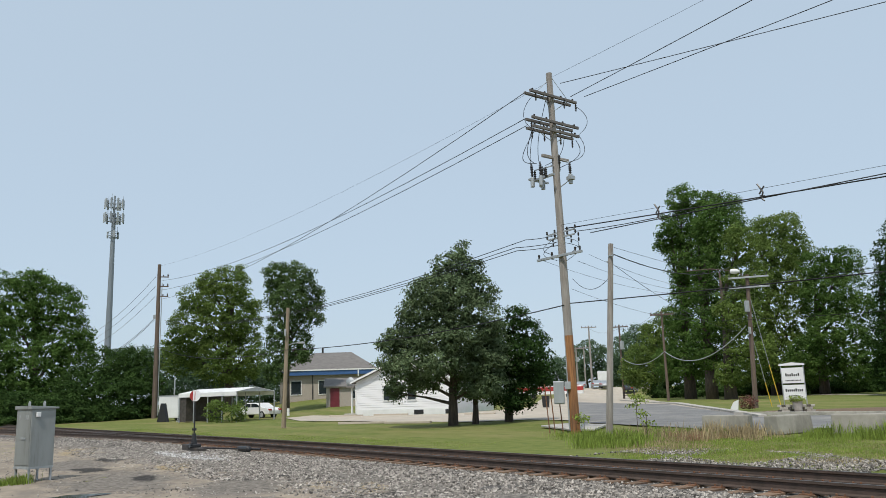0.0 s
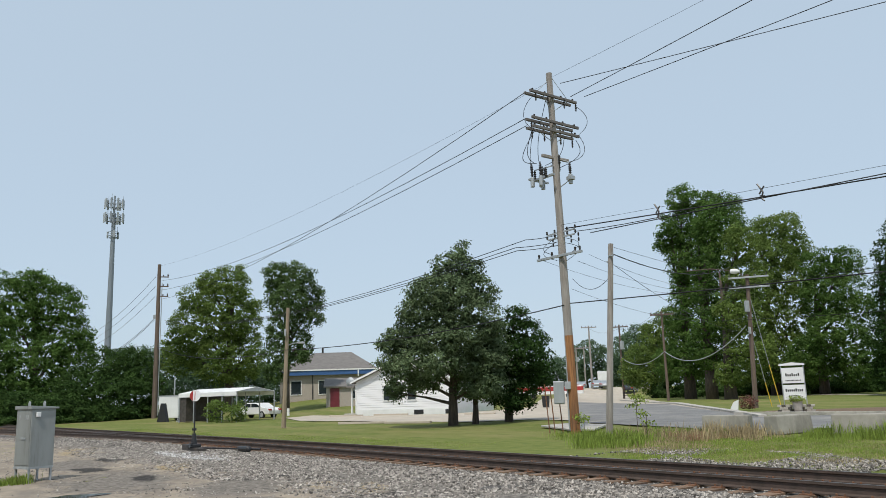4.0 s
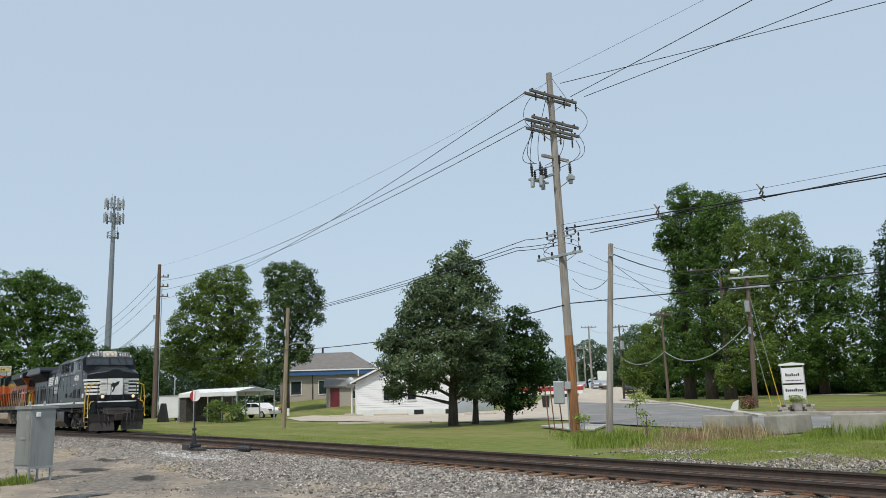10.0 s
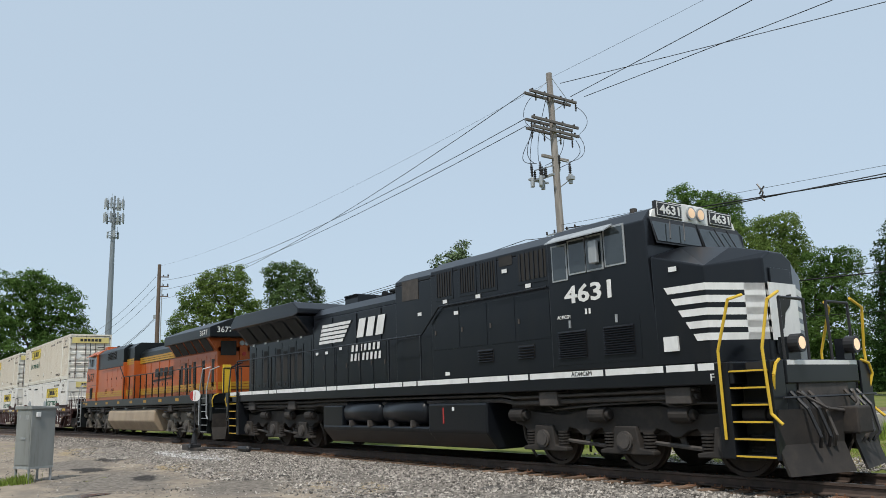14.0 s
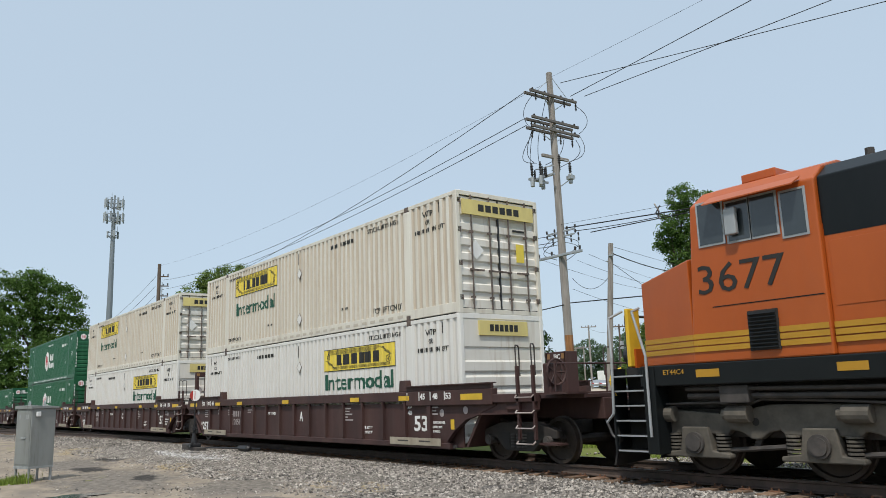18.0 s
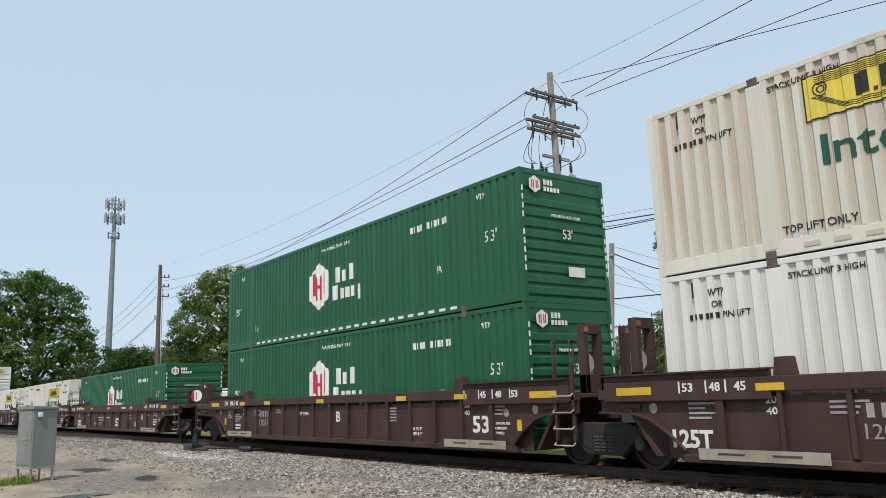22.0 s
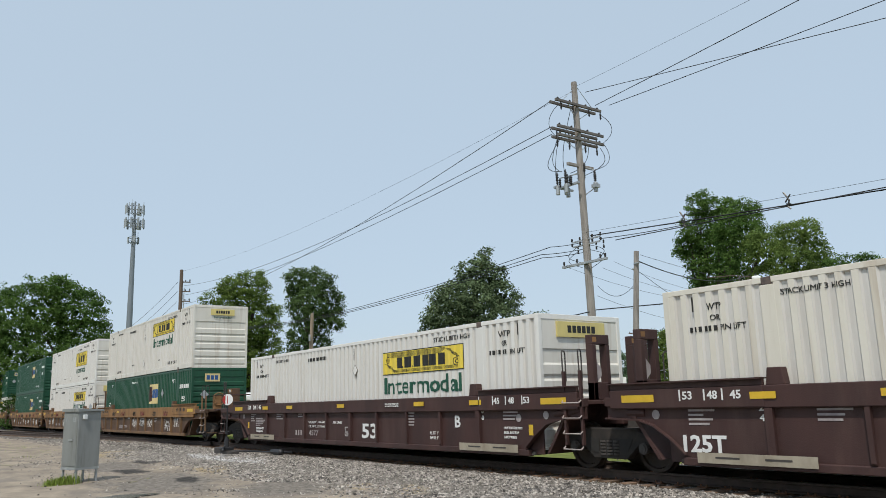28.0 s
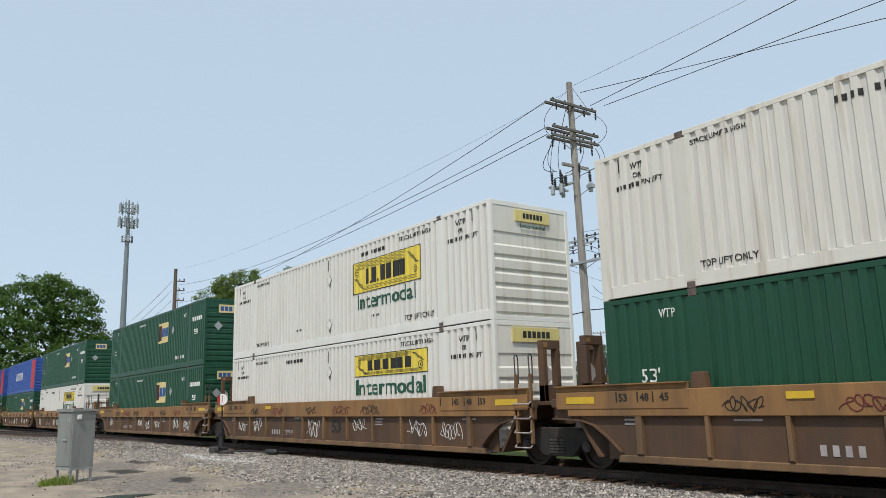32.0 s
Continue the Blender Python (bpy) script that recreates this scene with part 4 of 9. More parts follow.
# lower cable brackets and secondary arm
for dz in (7.75, 7.95):
    p = mp_at(dz)
    for sx in (-1, 1):
        Shape().box(*sorted((p.x, p.x + sx * 0.75)), p.y - 0.03, p.y + 0.03, dz - 0.03, dz + 0.03).make("cable_bracket", GALV, mp)
        for k in (0.35, 0.8):
            insulator(mp, p.x + sx * k, p.y, dz + 0.02, 0.14, 0.045)
            insulator(mp, p.x + sx * k * 0.9, p.y + 0.25, dz - 0.1, 0.15, 0.04, True)
crossarm(mp, (mp_at(6.95).x, mp_at(6.95).y - 0.2, 6.95), 2.5, "x", 0.05, 0.05, GALV)
for sx in (-1.15, -0.4, 0.9, 1.15):
    insulator(mp, mp_at(6.95).x + sx, mp_at(6.95).y - 0.2, 7.0, 0.18, 0.05)
for k, sx in enumerate((-1, 1, -1, 1)):
    pts = [Vector((sx * (0.25 + 0.75 * math.sin(3.14 * j / 8)), -0.2, 7.75 - 0.75 * j / 8 - 0.1 * k)) for j in range(9)]
    Shape().tube(pts, 0.011, 5).make("jumper_cable", WIRE, mp)
# meter cabinet on the pole's foot
mb = thing("meter_cabinet", "pale grey-blue metal meter cabinet on a pole", "cabinet", MP + Vector((-0.15, -0.16, 0)), 44)
Shape().box(-0.54, -0.12, -0.20, 0.02, 1.10, 1.98).make("body", GALV, mb, bevel=0.02)
Shape().box(-0.52, -0.14, -0.215, -0.20, 1.13, 1.95).make("door", GALV, mb, bevel=0.008)
Shape().box(-0.10, 0.14, -0.22, 0.02, 1.65, 1.95).make("meter_box", GALV, mb, bevel=0.02)
Shape().rod((0.0, -0.1, 0.1), (0.0, -0.1, 1.65), 0.03, 8).make("conduit", GALV, mb)
Shape().rod((0.02, -0.1, 1.95), (0.02, 0.03, 6.5), 0.022, 8).make("riser_pipe", GALV, mb)
for i, (x, y, h) in enumerate(((-22.9, 22.25, 1.9), (-22.65, 22.3, 1.85), (-22.3, 22.4, 1.6))):
    st = thing("steel_stake", "thin dark steel stake standing by a concrete pad", "stake", (x, y, 0.1), 0, "stakes")
    Shape().rod((0, 0, -0.1), (-0.12, -0.05, h), 0.022, 8).make("rod", RUST, st)

TP2 = Vector((-19.62, 22.03, 0.1))
p2 = thing("utility_pole", "short bare grey wooden pole standing beside a taller one", "utility pole", TP2)
pole_shaft(p2, 7.0, 0.13, 0.095, POLE_WOOD, (0.40, 0.35))
Shape().rod((0.36, 0.16, 6.3), (0.36, 0.10, 6.3), 0.03, 8).make("bolt", GALV, p2)
Shape().box(0.36, 0.60, 0.2, 0.26, 6.50, 6.55).make("pin", GALV, p2)

LP = Vector((-94.19, 28.15, 0.16))
lp = thing("utility_pole", "very tall brown wooden pole with three side arms", "utility pole", LP, 73)
pole_shaft(lp, 18.2, 0.30, 0.20, DARK_POLE)
for z in (16.7, 15.55, 14.35):
    Shape().box(0.1, 1.1, -0.06, 0.06, z - 0.06, z + 0.06).make("side_arm", DARK_POLE, lp, bevel=0.01)
    insulator(lp, 1.0, 0, z + 0.06, 0.3, 0.1)
    insulator(lp, 0.5, 0, z + 0.06, 0.2, 0.08)
Shape().rod((0.36, 0.0, 0.4), (0.36, 0.0, 16.0), 0.05, 6).make("riser_pipe", GALV, lp)
Shape().box(-0.5, -0.15, -0.1, 0.1, 11.6, 12.1).make("cable_clamp", GALV, lp)

P5 = Vector((-44.21, 20.87, 0.1))
p5 = thing("utility_pole", "plain grey-brown wooden pole with a small street lamp", "utility pole", P5, 64)
pole_shaft(p5, 7.25, 0.145, 0.10, POLE_TAN, (0.22, 0.0))
Shape().tube([(0.16, 0, 4.9), (0.5, -0.05, 5.05), (0.95, -0.1, 5.1)], 0.025, 6).make("lamp_arm", GALV, p5)
Shape().box(0.85, 1.25, -0.2, 0.0, 5.02, 5.14).make("street_lamp", GALV, p5, bevel=0.03)
Shape().box(0.0, 0.12, -0.3, -0.14, 5.5, 5.9).make("terminal_box", GALV, p5, bevel=0.02)
Shape().box(0.18, 0.34, -0.1, 0.06, 0.7, 1.15).make("meter_box", WHITE, p5, bevel=0.02)

SPP = spot(31.9, 56.2)
sp = thing("utility_pole", "brown wooden pole with two pale crossarms and guy wires", "utility pole", SPP, 32)
pole_shaft(sp, 8.85, 0.17, 0.12, DARK_POLE, (0.31, 0.0))
for z in (8.64, 7.96):
    crossarm(sp, (0.36, -0.2, z), 2.57, "x", 0.05, 0.055, GALV)
    for k in (-1.2, -0.5, 0.4, 1.15):
        insulator(sp, 0.36 + k, -0.2, z + 0.05, 0.16, 0.05)
Shape().rod((0.10, -0.25, 6.3), (0.10, -0.25, 7.05), 0.16, 14).make("transformer", GALV, sp, bevel=0.03)
Shape().rod((0.12, -0.2, 4.85), (0.12, -0.2, 5.3), 0.09, 10).make("terminal_box", GALV, sp)
Shape().tube([(0.30, -0.1, 8.6), (-0.2, -0.1, 9.0), (-0.5, -0.1, 9.16), (-2.0, -0.1, 9.42), (-3.6, -0.1, 9.40)], 0.03, 6).make("lamp_arm", DARK_POLE, sp)
Shape().lathe([(0.05, 0), (0.16, 0.05), (0.18, 0.4), (0.05, 0.62)], (-0.75, -0.1, 9.12), "x", 12).make("street_lamp", WHITE, sp)
for gx in (1.0, 1.55):
    z1 = 7.9 if gx > 1.2 else 4.6
    gw = Shape().rod((0.25, 0, z1), (gx, 0.3, 0.0), 0.018, 6).make("guy_wire", GALV, sp)
    k = 0.35
    Shape().rod((gx - (gx - 0.25) * k, 0.3 - 0.3 * k, z1 * k), (gx, 0.3, 0.02), 0.026, 8).make("guy_guard", YELLOW, gw, "yellow guy guard")


def plain_pole(bearing, dist, h, r, arm, mat, label, transformer=False):
    p = thing("utility_pole", label, "utility pole", spot(bearing, dist), bearing, "distant poles")
    pole_shaft(p, h, r, r * 0.7, mat)
    if arm:
        crossarm(p, (0, -0.15, h - 0.35), arm, "x", 0.07, 0.08, mat)
        for k in (-0.45, -0.2, 0.2, 0.45):
            insulator(p, k * arm, -0.15, h - 0.27, 0.2, 0.07)
    if transformer:
        Shape().rod((0.25, -0.3, h * 0.66), (0.25, -0.3, h * 0.77), 0.3, 12).make("transformer", GALV, p, bevel=0.03)
    return p


plain_pole(37.5, 89.3, 9.7, 0.16, 2.5, DARK_POLE, "dark wooden pole with one crossarm before trees")
plain_pole(40.5, 120, 10.9, 0.17, 2.6, DARK_POLE, "dark wooden pole with a crossarm and a transformer", True)
plain_pole(42.65, 150, 11.8, 0.20, 2.9, POLE_WOOD, "grey wooden pole with one crossarm far along the road")
plain_pole(43.1, 190, 11.5, 0.20, 3.0, POLE_WOOD, "grey wooden pole far along the road")
plain_pole(43.65, 165, 9.0, 0.20, 3.0, POLE_WOOD, "grey wooden pole far along the road", True)
plain_pole(44.0, 200, 11.2, 0.20, 3.0, POLE_WOOD, "grey wooden pole far along the road")
plain_pole(72.1, 150, 8.0, 0.14, 2.4, GALV, "pale pole with a crossarm behind a shed")
plain_pole(45.9, 240, 9.0, 0.18, 2.6, POLE_WOOD, "distant pole beyond the yard")

NEXT = Vector((37.0, 31.2, 0))
far_arm = (16.7, 15.55, 14.35)
for end, zf, sag in (((-0.25, -1.45, 13.76), 14.0, 1.44), ((-0.29, -1.5, 12.61), 16.24, 1.25), ((-0.27, -1.48, 12.3), 15.09, 1.05)):
    wire(LP + Vector((0.1, 0.3, zf)), MP + Vector(end), sag, 0.016)
wire(LP + Vector((0, 0, 18.0)), MP + Vector((-0.16, -0.1, 14.5)), 1.0, 0.006, label="very thin shield wire")
# the upper wires fan out over the viewer's side towards the next poles
for start, run in (((0.19, 0.18, 14.35), (11.7, 3.6, -0.25)), ((0.45, 0.45, 13.72), (9.7, -1.4, 0.0)), ((0.55, 1.2, 13.85), (11.2, 0.25, -0.08))):
    wire(MP + Vector(start), MP + Vector(start) + 5 * Vector(run), 0.3, 0.015)
wire(MP + Vector((-0.1, 0, 14.7)), MP + Vector((-0.1 + 5 * 7.45, -1.0, 15.7)), 0.3, 0.006, label="very thin shield wire")
for end, zf, sag in (((-1.39, -0.82, 7.80), 11.5, 1.50), ((-1.7, -1.1, 7.5), 11.4, 1.40), ((-1.64, -1.09, 7.36), 11.2, 1.30)):
    wire(MP + Vector(end), LP + Vector((0.3, 0.9, zf)), sag, 0.016, label="thick black overhead cable")
    wire(MP + Vector((0.0, 0.0, end[2] + 0.1)), MP + Vector(end), 0.05, 0.014, label="short black cable at a pole")
wire(MP + Vector((0.05, 0.05, 8.09)), NEXT + Vector((-0.1, 0, 7.25)), 0.45, 0.024, label="thick black overhead cable")
wire(MP + Vector((0.79, 0.74, 7.85)), NEXT + Vector((0, 0, 7.3)), -0.15, 0.020, label="thick black overhead cable")
wire(MP + Vector((0.3, 0.3, 7.95)), MP + Vector((4.15, 1.35, 7.95)), 0.05, 0.016, label="thick black overhead cable")
for k in (0.072, 0.137, 0.204):
    sp_c = thing("cable_spacer", "small black spacer hanging between overhead cables", "spacer", MP + Vector((58.8 * k, 8.6 * k, 8.02 - 1.2 * k)))
    Shape().tube([(-0.12, 0, 0.36), (-0.02, 0, 0.2), (0.06, 0, 0.05), (0.0, 0, -0.16), (0.09, 0, -0.26)], 0.030, 6).make("hanger", PORCELAIN, sp_c)
    Shape().tube([(0.12, 0, 0.24), (0.0, 0, 0.1), (-0.08, 0, 0.0)], 0.026, 6).make("clamp", PORCELAIN, sp_c)
    Shape().rod((-0.06, 0, -0.06), (0.12, 0, -0.10), 0.022, 6).make("bar", PORCELAIN, sp_c)
wire(MP + Vector((-0.18, -0.18, 8.23)), NEXT + Vector((0, 0, 7.75)), 0.30, 0.007)
wire(P5 + Vector((0.15, 0, 4.65)), MP + Vector((0, -0.2, 4.95)), 0.35, 0.022, label="thick black communication cable")
wire(MP + Vector((0.08, 0.08, 5.03)), NEXT + Vector((0, 0, 5.45)), 0.52, 0.022, label="thick black communication cable")
wire(P5 + Vector((0, 0, 4.65)), LP + Vector((0, 0, 8.4)), 0.9, 0.024, label="thick black communication cable")
for z in far_arm:
    wire(LP + Vector((-0.3, -0.3, z)), (-175, 36, z - 1.0), 1.4, 0.022)
for z in (11.7, 11.5):
    wire(LP + Vector((-0.3, -0.3, z)), (-175, 36, z - 0.5), 1.9, 0.026, label="thick black overhead cable")
DP, TP3 = spot(37.5, 89.3), spot(40.5, 120)
wire(TP2 + Vector((0.43, 0.38, 6.61)), SPP + Vector((-0.65, -0.41, 9.45)), 0.63, 0.022, label="black overhead cable")
wire(TP2 + Vector((0.50, 0.42, 6.85)), SPP + Vector((-0.72, -0.46, 8.68)), 0.06, 0.008)
wire(TP2 + Vector((0.44, 0.38, 6.20)), SPP + Vector((0.15, 0.09, 4.9)), 0.61, 0.010)
for start, end, sag in (((0.7, 0.65, 6.96), (-0.62, -0.39, 8.05), 0.57), ((0.36, 0.34, 6.73), (0.14, 0.09, 8.02), 0.75), ((-0.68, -0.68, 6.85), (0.89, 0.55, 8.0), 0.98), ((0.14, 0.14, 5.6), (0.16, 0.1, 6.02), 0.73)):
    wire(MP + Vector(start), SPP + Vector(end), sag, 0.007)
wire(MP + Vector((0.25, 0.1, 6.0)), TP2 + Vector((0.36, 0.3, 5.85)), 0.5, 0.010)
wire(SPP + Vector((-0.1, 0, 5.4)), DP + Vector((0, 0, 5.3)), 1.6, 0.040, label="pale sagging cable bundle").data.materials[0] = GALV
wire(DP + Vector((0, 0, 5.3)), TP3 + Vector((0, 0, 6.0)), 1.2, 0.040, label="pale sagging cable bundle").data.materials[0] = GALV
for z, k in ((8.6, -0.9), (8.6, 0.9), (8.1, 0.0)):
    wire(SPP + Vector((k * 0.8, k * 0.6, z)), DP + Vector((k * 0.8, k * 0.6, z + 0.7)), 0.8, 0.010)
    wire(DP + Vector((k * 0.8, k * 0.6, 9.4)), TP3 + Vector((k, k * 0.6, 10.5)), 0.8, 0.012)
wire(SPP + Vector((0, 0, 8.2)), (14.0, 40.0, 8.8), 0.7, 0.012)
wire(SPP + Vector((0, 0, 5.8)), (14.0, 40.0, 6.0), 0.7, 0.016)
wire(TP3 + Vector((0, 0, 10.4)), spot(42.65, 150) + Vector((0, 0, 11.3)), 0.8, 0.016)

# ---- cell tower ----
TW = spot(76.46, 200)
tw = thing("cell_tower", "tall grey steel monopole with two rings of antennas", "cell tower", TW, 76.5)
TH = 51.2
Shape().rod((0, 0, 0), (0, 0, TH * 0.93), 0.92, 12, 0.45).make("mast", TOWER_STEEL, tw)
for z, rr, hh, n in ((TH - 1.7, 2.0, 2.3, 9), (TH - 5.2, 2.1, 2.3, 9), (TH - 9.3, 1.2, 1.6, 3)):
    fr = Shape()
    for i in range(12):
        a0, a1 = 6.283 * i / 12, 6.283 * (i + 1) / 12
        for dz in (0.0, 1.0):
            fr.rod((rr * math.cos(a0), rr * math.sin(a0), z + dz), (rr * math.cos(a1), rr * math.sin(a1), z + dz), 0.07, 5)
    for i in range(6):
        a = 6.283 * i / 6
        fr.rod((0, 0, z - 1.0), (rr * math.cos(a), rr * math.sin(a), z), 0.08, 5)
    fr.make("antenna_frame", TOWER_STEEL, tw)
    for i in range(n):
        a = 6.283 * (i + 0.3) / n
        s = Shape()
        s.box(-0.12, 0.12, -0.22, 0.22, -hh * 0.5, hh * 0.5)
        s.moved(pose((rr + 0.15) * math.cos(a), (rr + 0.15) * math.sin(a), z + 0.4, 0, 0, math.degrees(a)))
        s.make("antenna", GALV if i % 3 else TOWER_STEEL, tw)
        if i % 3 == 0:
            Shape().rod((rr * math.cos(a), rr * math.sin(a), z - 0.6), (rr * math.cos(a), rr * math.sin(a), z + 2.6), 0.05, 5).make("whip_antenna", GALV, tw)
    if n > 3:
        Shape().rod((0.8, -0.5, z - 1.2), (0.8, -0.5, z + 0.6), 0.3, 8).make("radio_unit", GALV, tw)
Shape().rod((0, 0, TH * 0.92), (0, 0, TH + 0.8), 0.28, 8, 0.2).make("mast_top", TOWER_STEEL, tw)

# ---- cabinet and switch stand by the track ----
cb = thing("signal_cabinet", "grey steel equipment cabinet on four legs in the gravel", "cabinet", (-20.82, 3.50, 0.0), 20)
cb.matrix_basis = cb.matrix_basis @ Matrix.Diagonal((0.82, 0.76, 1.0, 1))
Shape().box(-0.39, 0.39, -0.38, 0.38, 0.34, 1.66).make("body", GREY_BOX, cb, bevel=0.012)
Shape().prism([(-0.43, 1.66), (0.45, 1.66), (0.45, 1.70), (-0.43, 1.74)], "x", -0.43, 0.44).make("top_cover", GREY_BOX, cb, bevel=0.008)
for x in (-0.36, 0.31):
    for y in (-0.36, 0.31):
        Shape().box(x, x + 0.055, y, y + 0.055, 0.0, 0.34).make("leg", GALV, cb)
Shape().box(-0.38, 0.38, -0.40, -0.36, 0.31, 0.36).make("base_rail", GALV, cb)
Shape().box(0.36, 0.40, -0.38, 0.38, 0.31, 0.36).make("base_rail", GALV, cb)
d = Shape().box(-0.35, 0.35, -0.395, -0.38, 0.40, 1.62).make("door", GREY_BOX, cb, bevel=0.006)
Shape().box(-0.05, 0.16, -0.42, -0.395, 0.98, 1.02).make("handle", GALV, d)
for x in (-0.22, 0.10, 0.20):
    Shape().box(x, x + 0.06, -0.402, -0.395, 1.42, 1.53).make("label_plate", GALV, d)
Shape().box(0.39, 0.46, -0.26, -0.13, 1.48, 1.59).make("lamp", WHITE, cb, "small white lamp", bevel=0.015)
for y in (-0.24, 0.24):
    e = Shape()
    e.prism([(-0.05, 1.72), (0.05, 1.72), (0.05, 1.80), (0.0, 1.85), (-0.05, 1.80)], "y", y - 0.012, y + 0.012)
    e.make("lifting_eye", GALV, cb)

SW = Vector((-27.9, 9.75, 0.03))
ss = thing("switch_stand", "black switch stand with a round red and white target", "switch stand", SW)
Shape().box(-0.9, 0.9, -0.13, 0.13, 0.0, 0.14).make("head_block", GRIME, ss, bevel=0.01)
Shape().box(-0.22, 0.22, -0.2, 0.2, 0.14, 0.26).make("base_casting", BLACK, ss, bevel=0.03)
Shape().rod((0, 0, 0.26), (0, 0, 0.62), 0.11, 10, 0.06).make("spindle_case", BLACK, ss)
Shape().rod((0, 0, 0.6), (0, 0, 1.9), 0.028, 8).make("mast", BLACK, ss)
Shape().rod((0, 0, 0.72), (0, 0, 0.80), 0.08, 8).make("collar", BLACK, ss)
tg = Shape().rod((0.02, -0.004, 1.93), (0.03, -0.014, 1.93), 0.20, 24)
tg.make("target", WHITE, ss, "round white target")
Shape().rod((-0.012, 0.004, 1.93), (0.012, -0.012, 1.93), 0.185, 24).make("target_back", RED, ss)
Shape().prism([(-0.035, 1.79), (0.055, 1.79), (0.08, 1.93), (0.05, 2.07), (-0.03, 2.07)], "x", 0.032, 0.036).make("target_bar", RED, ss, "red bar on the target")
Shape().tube([(0.1, -0.1, 0.3), (0.7, -0.4, 0.22), (1.1, -0.5, 0.2)], 0.025, 6).make("throw_lever", BLACK, ss)
sm = thing("switch_rod", "dark switch connecting rod and housings beside the rail", "switch rod", (-26.6, 9.9, 0.05))
Shape().rod((-1.2, 0, 0.10), (2.0, 0.9, 0.10), 0.03, 6).make("rod", BLACK, sm)
Shape().lathe([(0.03, 0), (0.09, 0.03), (0.10, 0.75), (0.03, 0.8)], (1.1, 0.55, 0.12), "x", 10).make("housing", BLACK, sm)
Shape().box(-2.3, -1.5, -0.25, 0.05, 0.0, 0.22).make("crank_box", GRIME, sm, bevel=0.04)

# ---- houses ----


def frame_of(parent, x0, x1, z0, z1, y, mat=None):
    f = Shape()
    for a, b, p, q in ((x0 - 0.08, x1 + 0.08, z1, z1 + 0.09), (x0 - 0.08, x1 + 0.08, z0 - 0.09, z0), (x0 - 0.08, x0, z0, z1), (x1, x1 + 0.08, z0, z1)):
        f.box(a, b, y - 0.05, y + 0.02, p, q)
    return f.make("window_frame", mat or WHITE, parent)


def gable_house():
    """The small white house: gable end towards the railway, clapboard siding."""
    h = thing("house", "small white clapboard house with a shallow gable roof", "house", (-60.6, 35.5, 0.2), 25)
    W, EAVE, PEAK, LEN = 9.6, 2.95, 4.75, 8.0
    Shape().box(0.02, W - 0.02, 0.02, LEN, 0, 0.55).make("foundation", WHITE, h)
    Shape().prism([(0, 0.55), (W, 0.55), (W, EAVE), (W / 2, PEAK), (0, EAVE)], "y", 0.06, LEN).make("wall", SIDING, h)
    z = 0.55
    while z < PEAK - 0.15:
        a = 0 if z < EAVE else (z - EAVE) / (PEAK - EAVE) * W / 2
        b = Shape()
        b.prism([(0.06, z), (0.02, z), (0.045, z + 0.19), (0.06, z + 0.19)], "x", a, W - a)
        b.make("clapboard", SIDING, h)
        z += 0.19
    for s in (0, 1):
        r = Shape()
        xa, xb = (-0.35, W / 2) if s == 0 else (W + 0.35, W / 2)
        za = EAVE - 0.35 * (PEAK - EAVE) / (W / 2)
        r.prism([(xa, za), (xb, PEAK), (xb, PEAK + 0.16), (xa, za + 0.16)], "y", -0.35, LEN + 0.3)
        r.make("roof", ROOF_GREY, h)
        t = Shape()
        t.prism([(xa, za - 0.02), (xb, PEAK - 0.02), (xb, PEAK + 0.15), (xa, za + 0.15)], "y", -0.40, -0.36)
        t.make("barge_board", WHITE, h)
    for x0, x1, z0, z1 in ((2.9, 3.9, 1.3, 2.5), (5.3, 6.1, 1.3, 2.4)):
        w = Shape().box(x0, x1, 0.0, 0.05, z0, z1).make("window", DARK_GLASS, h)
        frame_of(w, x0, x1, z0, z1, 0.0)
    for x0, x1 in ((5.9, 6.8), (8.9, 9.5)):
        Shape().box(x0, x1, -0.01, 0.03, 0.1, 0.45).make("crawl_vent", BLACK, h)
    for y in (0.6, 2.2):
        Shape().box(-0.95, -0.82, y, y + 0.13, 0, 2.5).make("porch_post", WHITE, h)
    Shape().box(-1.25, 0.0, 0.3, 3.0, 2.5, 2.68).make("porch_roof", ROOF_GREY, h)
    Shape().box(-1.3, -0.05, 0.0, 3.0, 0.0, 0.25).make("porch_step", CONCRETE, h)
    dish = Shape().lathe([(0.02, 0.0), (0.25, 0.05), (0.45, 0.17)], (-1.0, 0.4, 3.0), "y", 14)
    dish.make("satellite_dish", GALV, h)
    Shape().rod((-1.0, 0.45, 2.65), (-1.0, 0.45, 3.0), 0.03, 6).make("dish_mast", GALV, h)
    Shape().box(-0.06, 0.06, -0.02, 0.06, 0.2, 2.8).make("downpipe", WHITE, h)
    return h


gable_house()


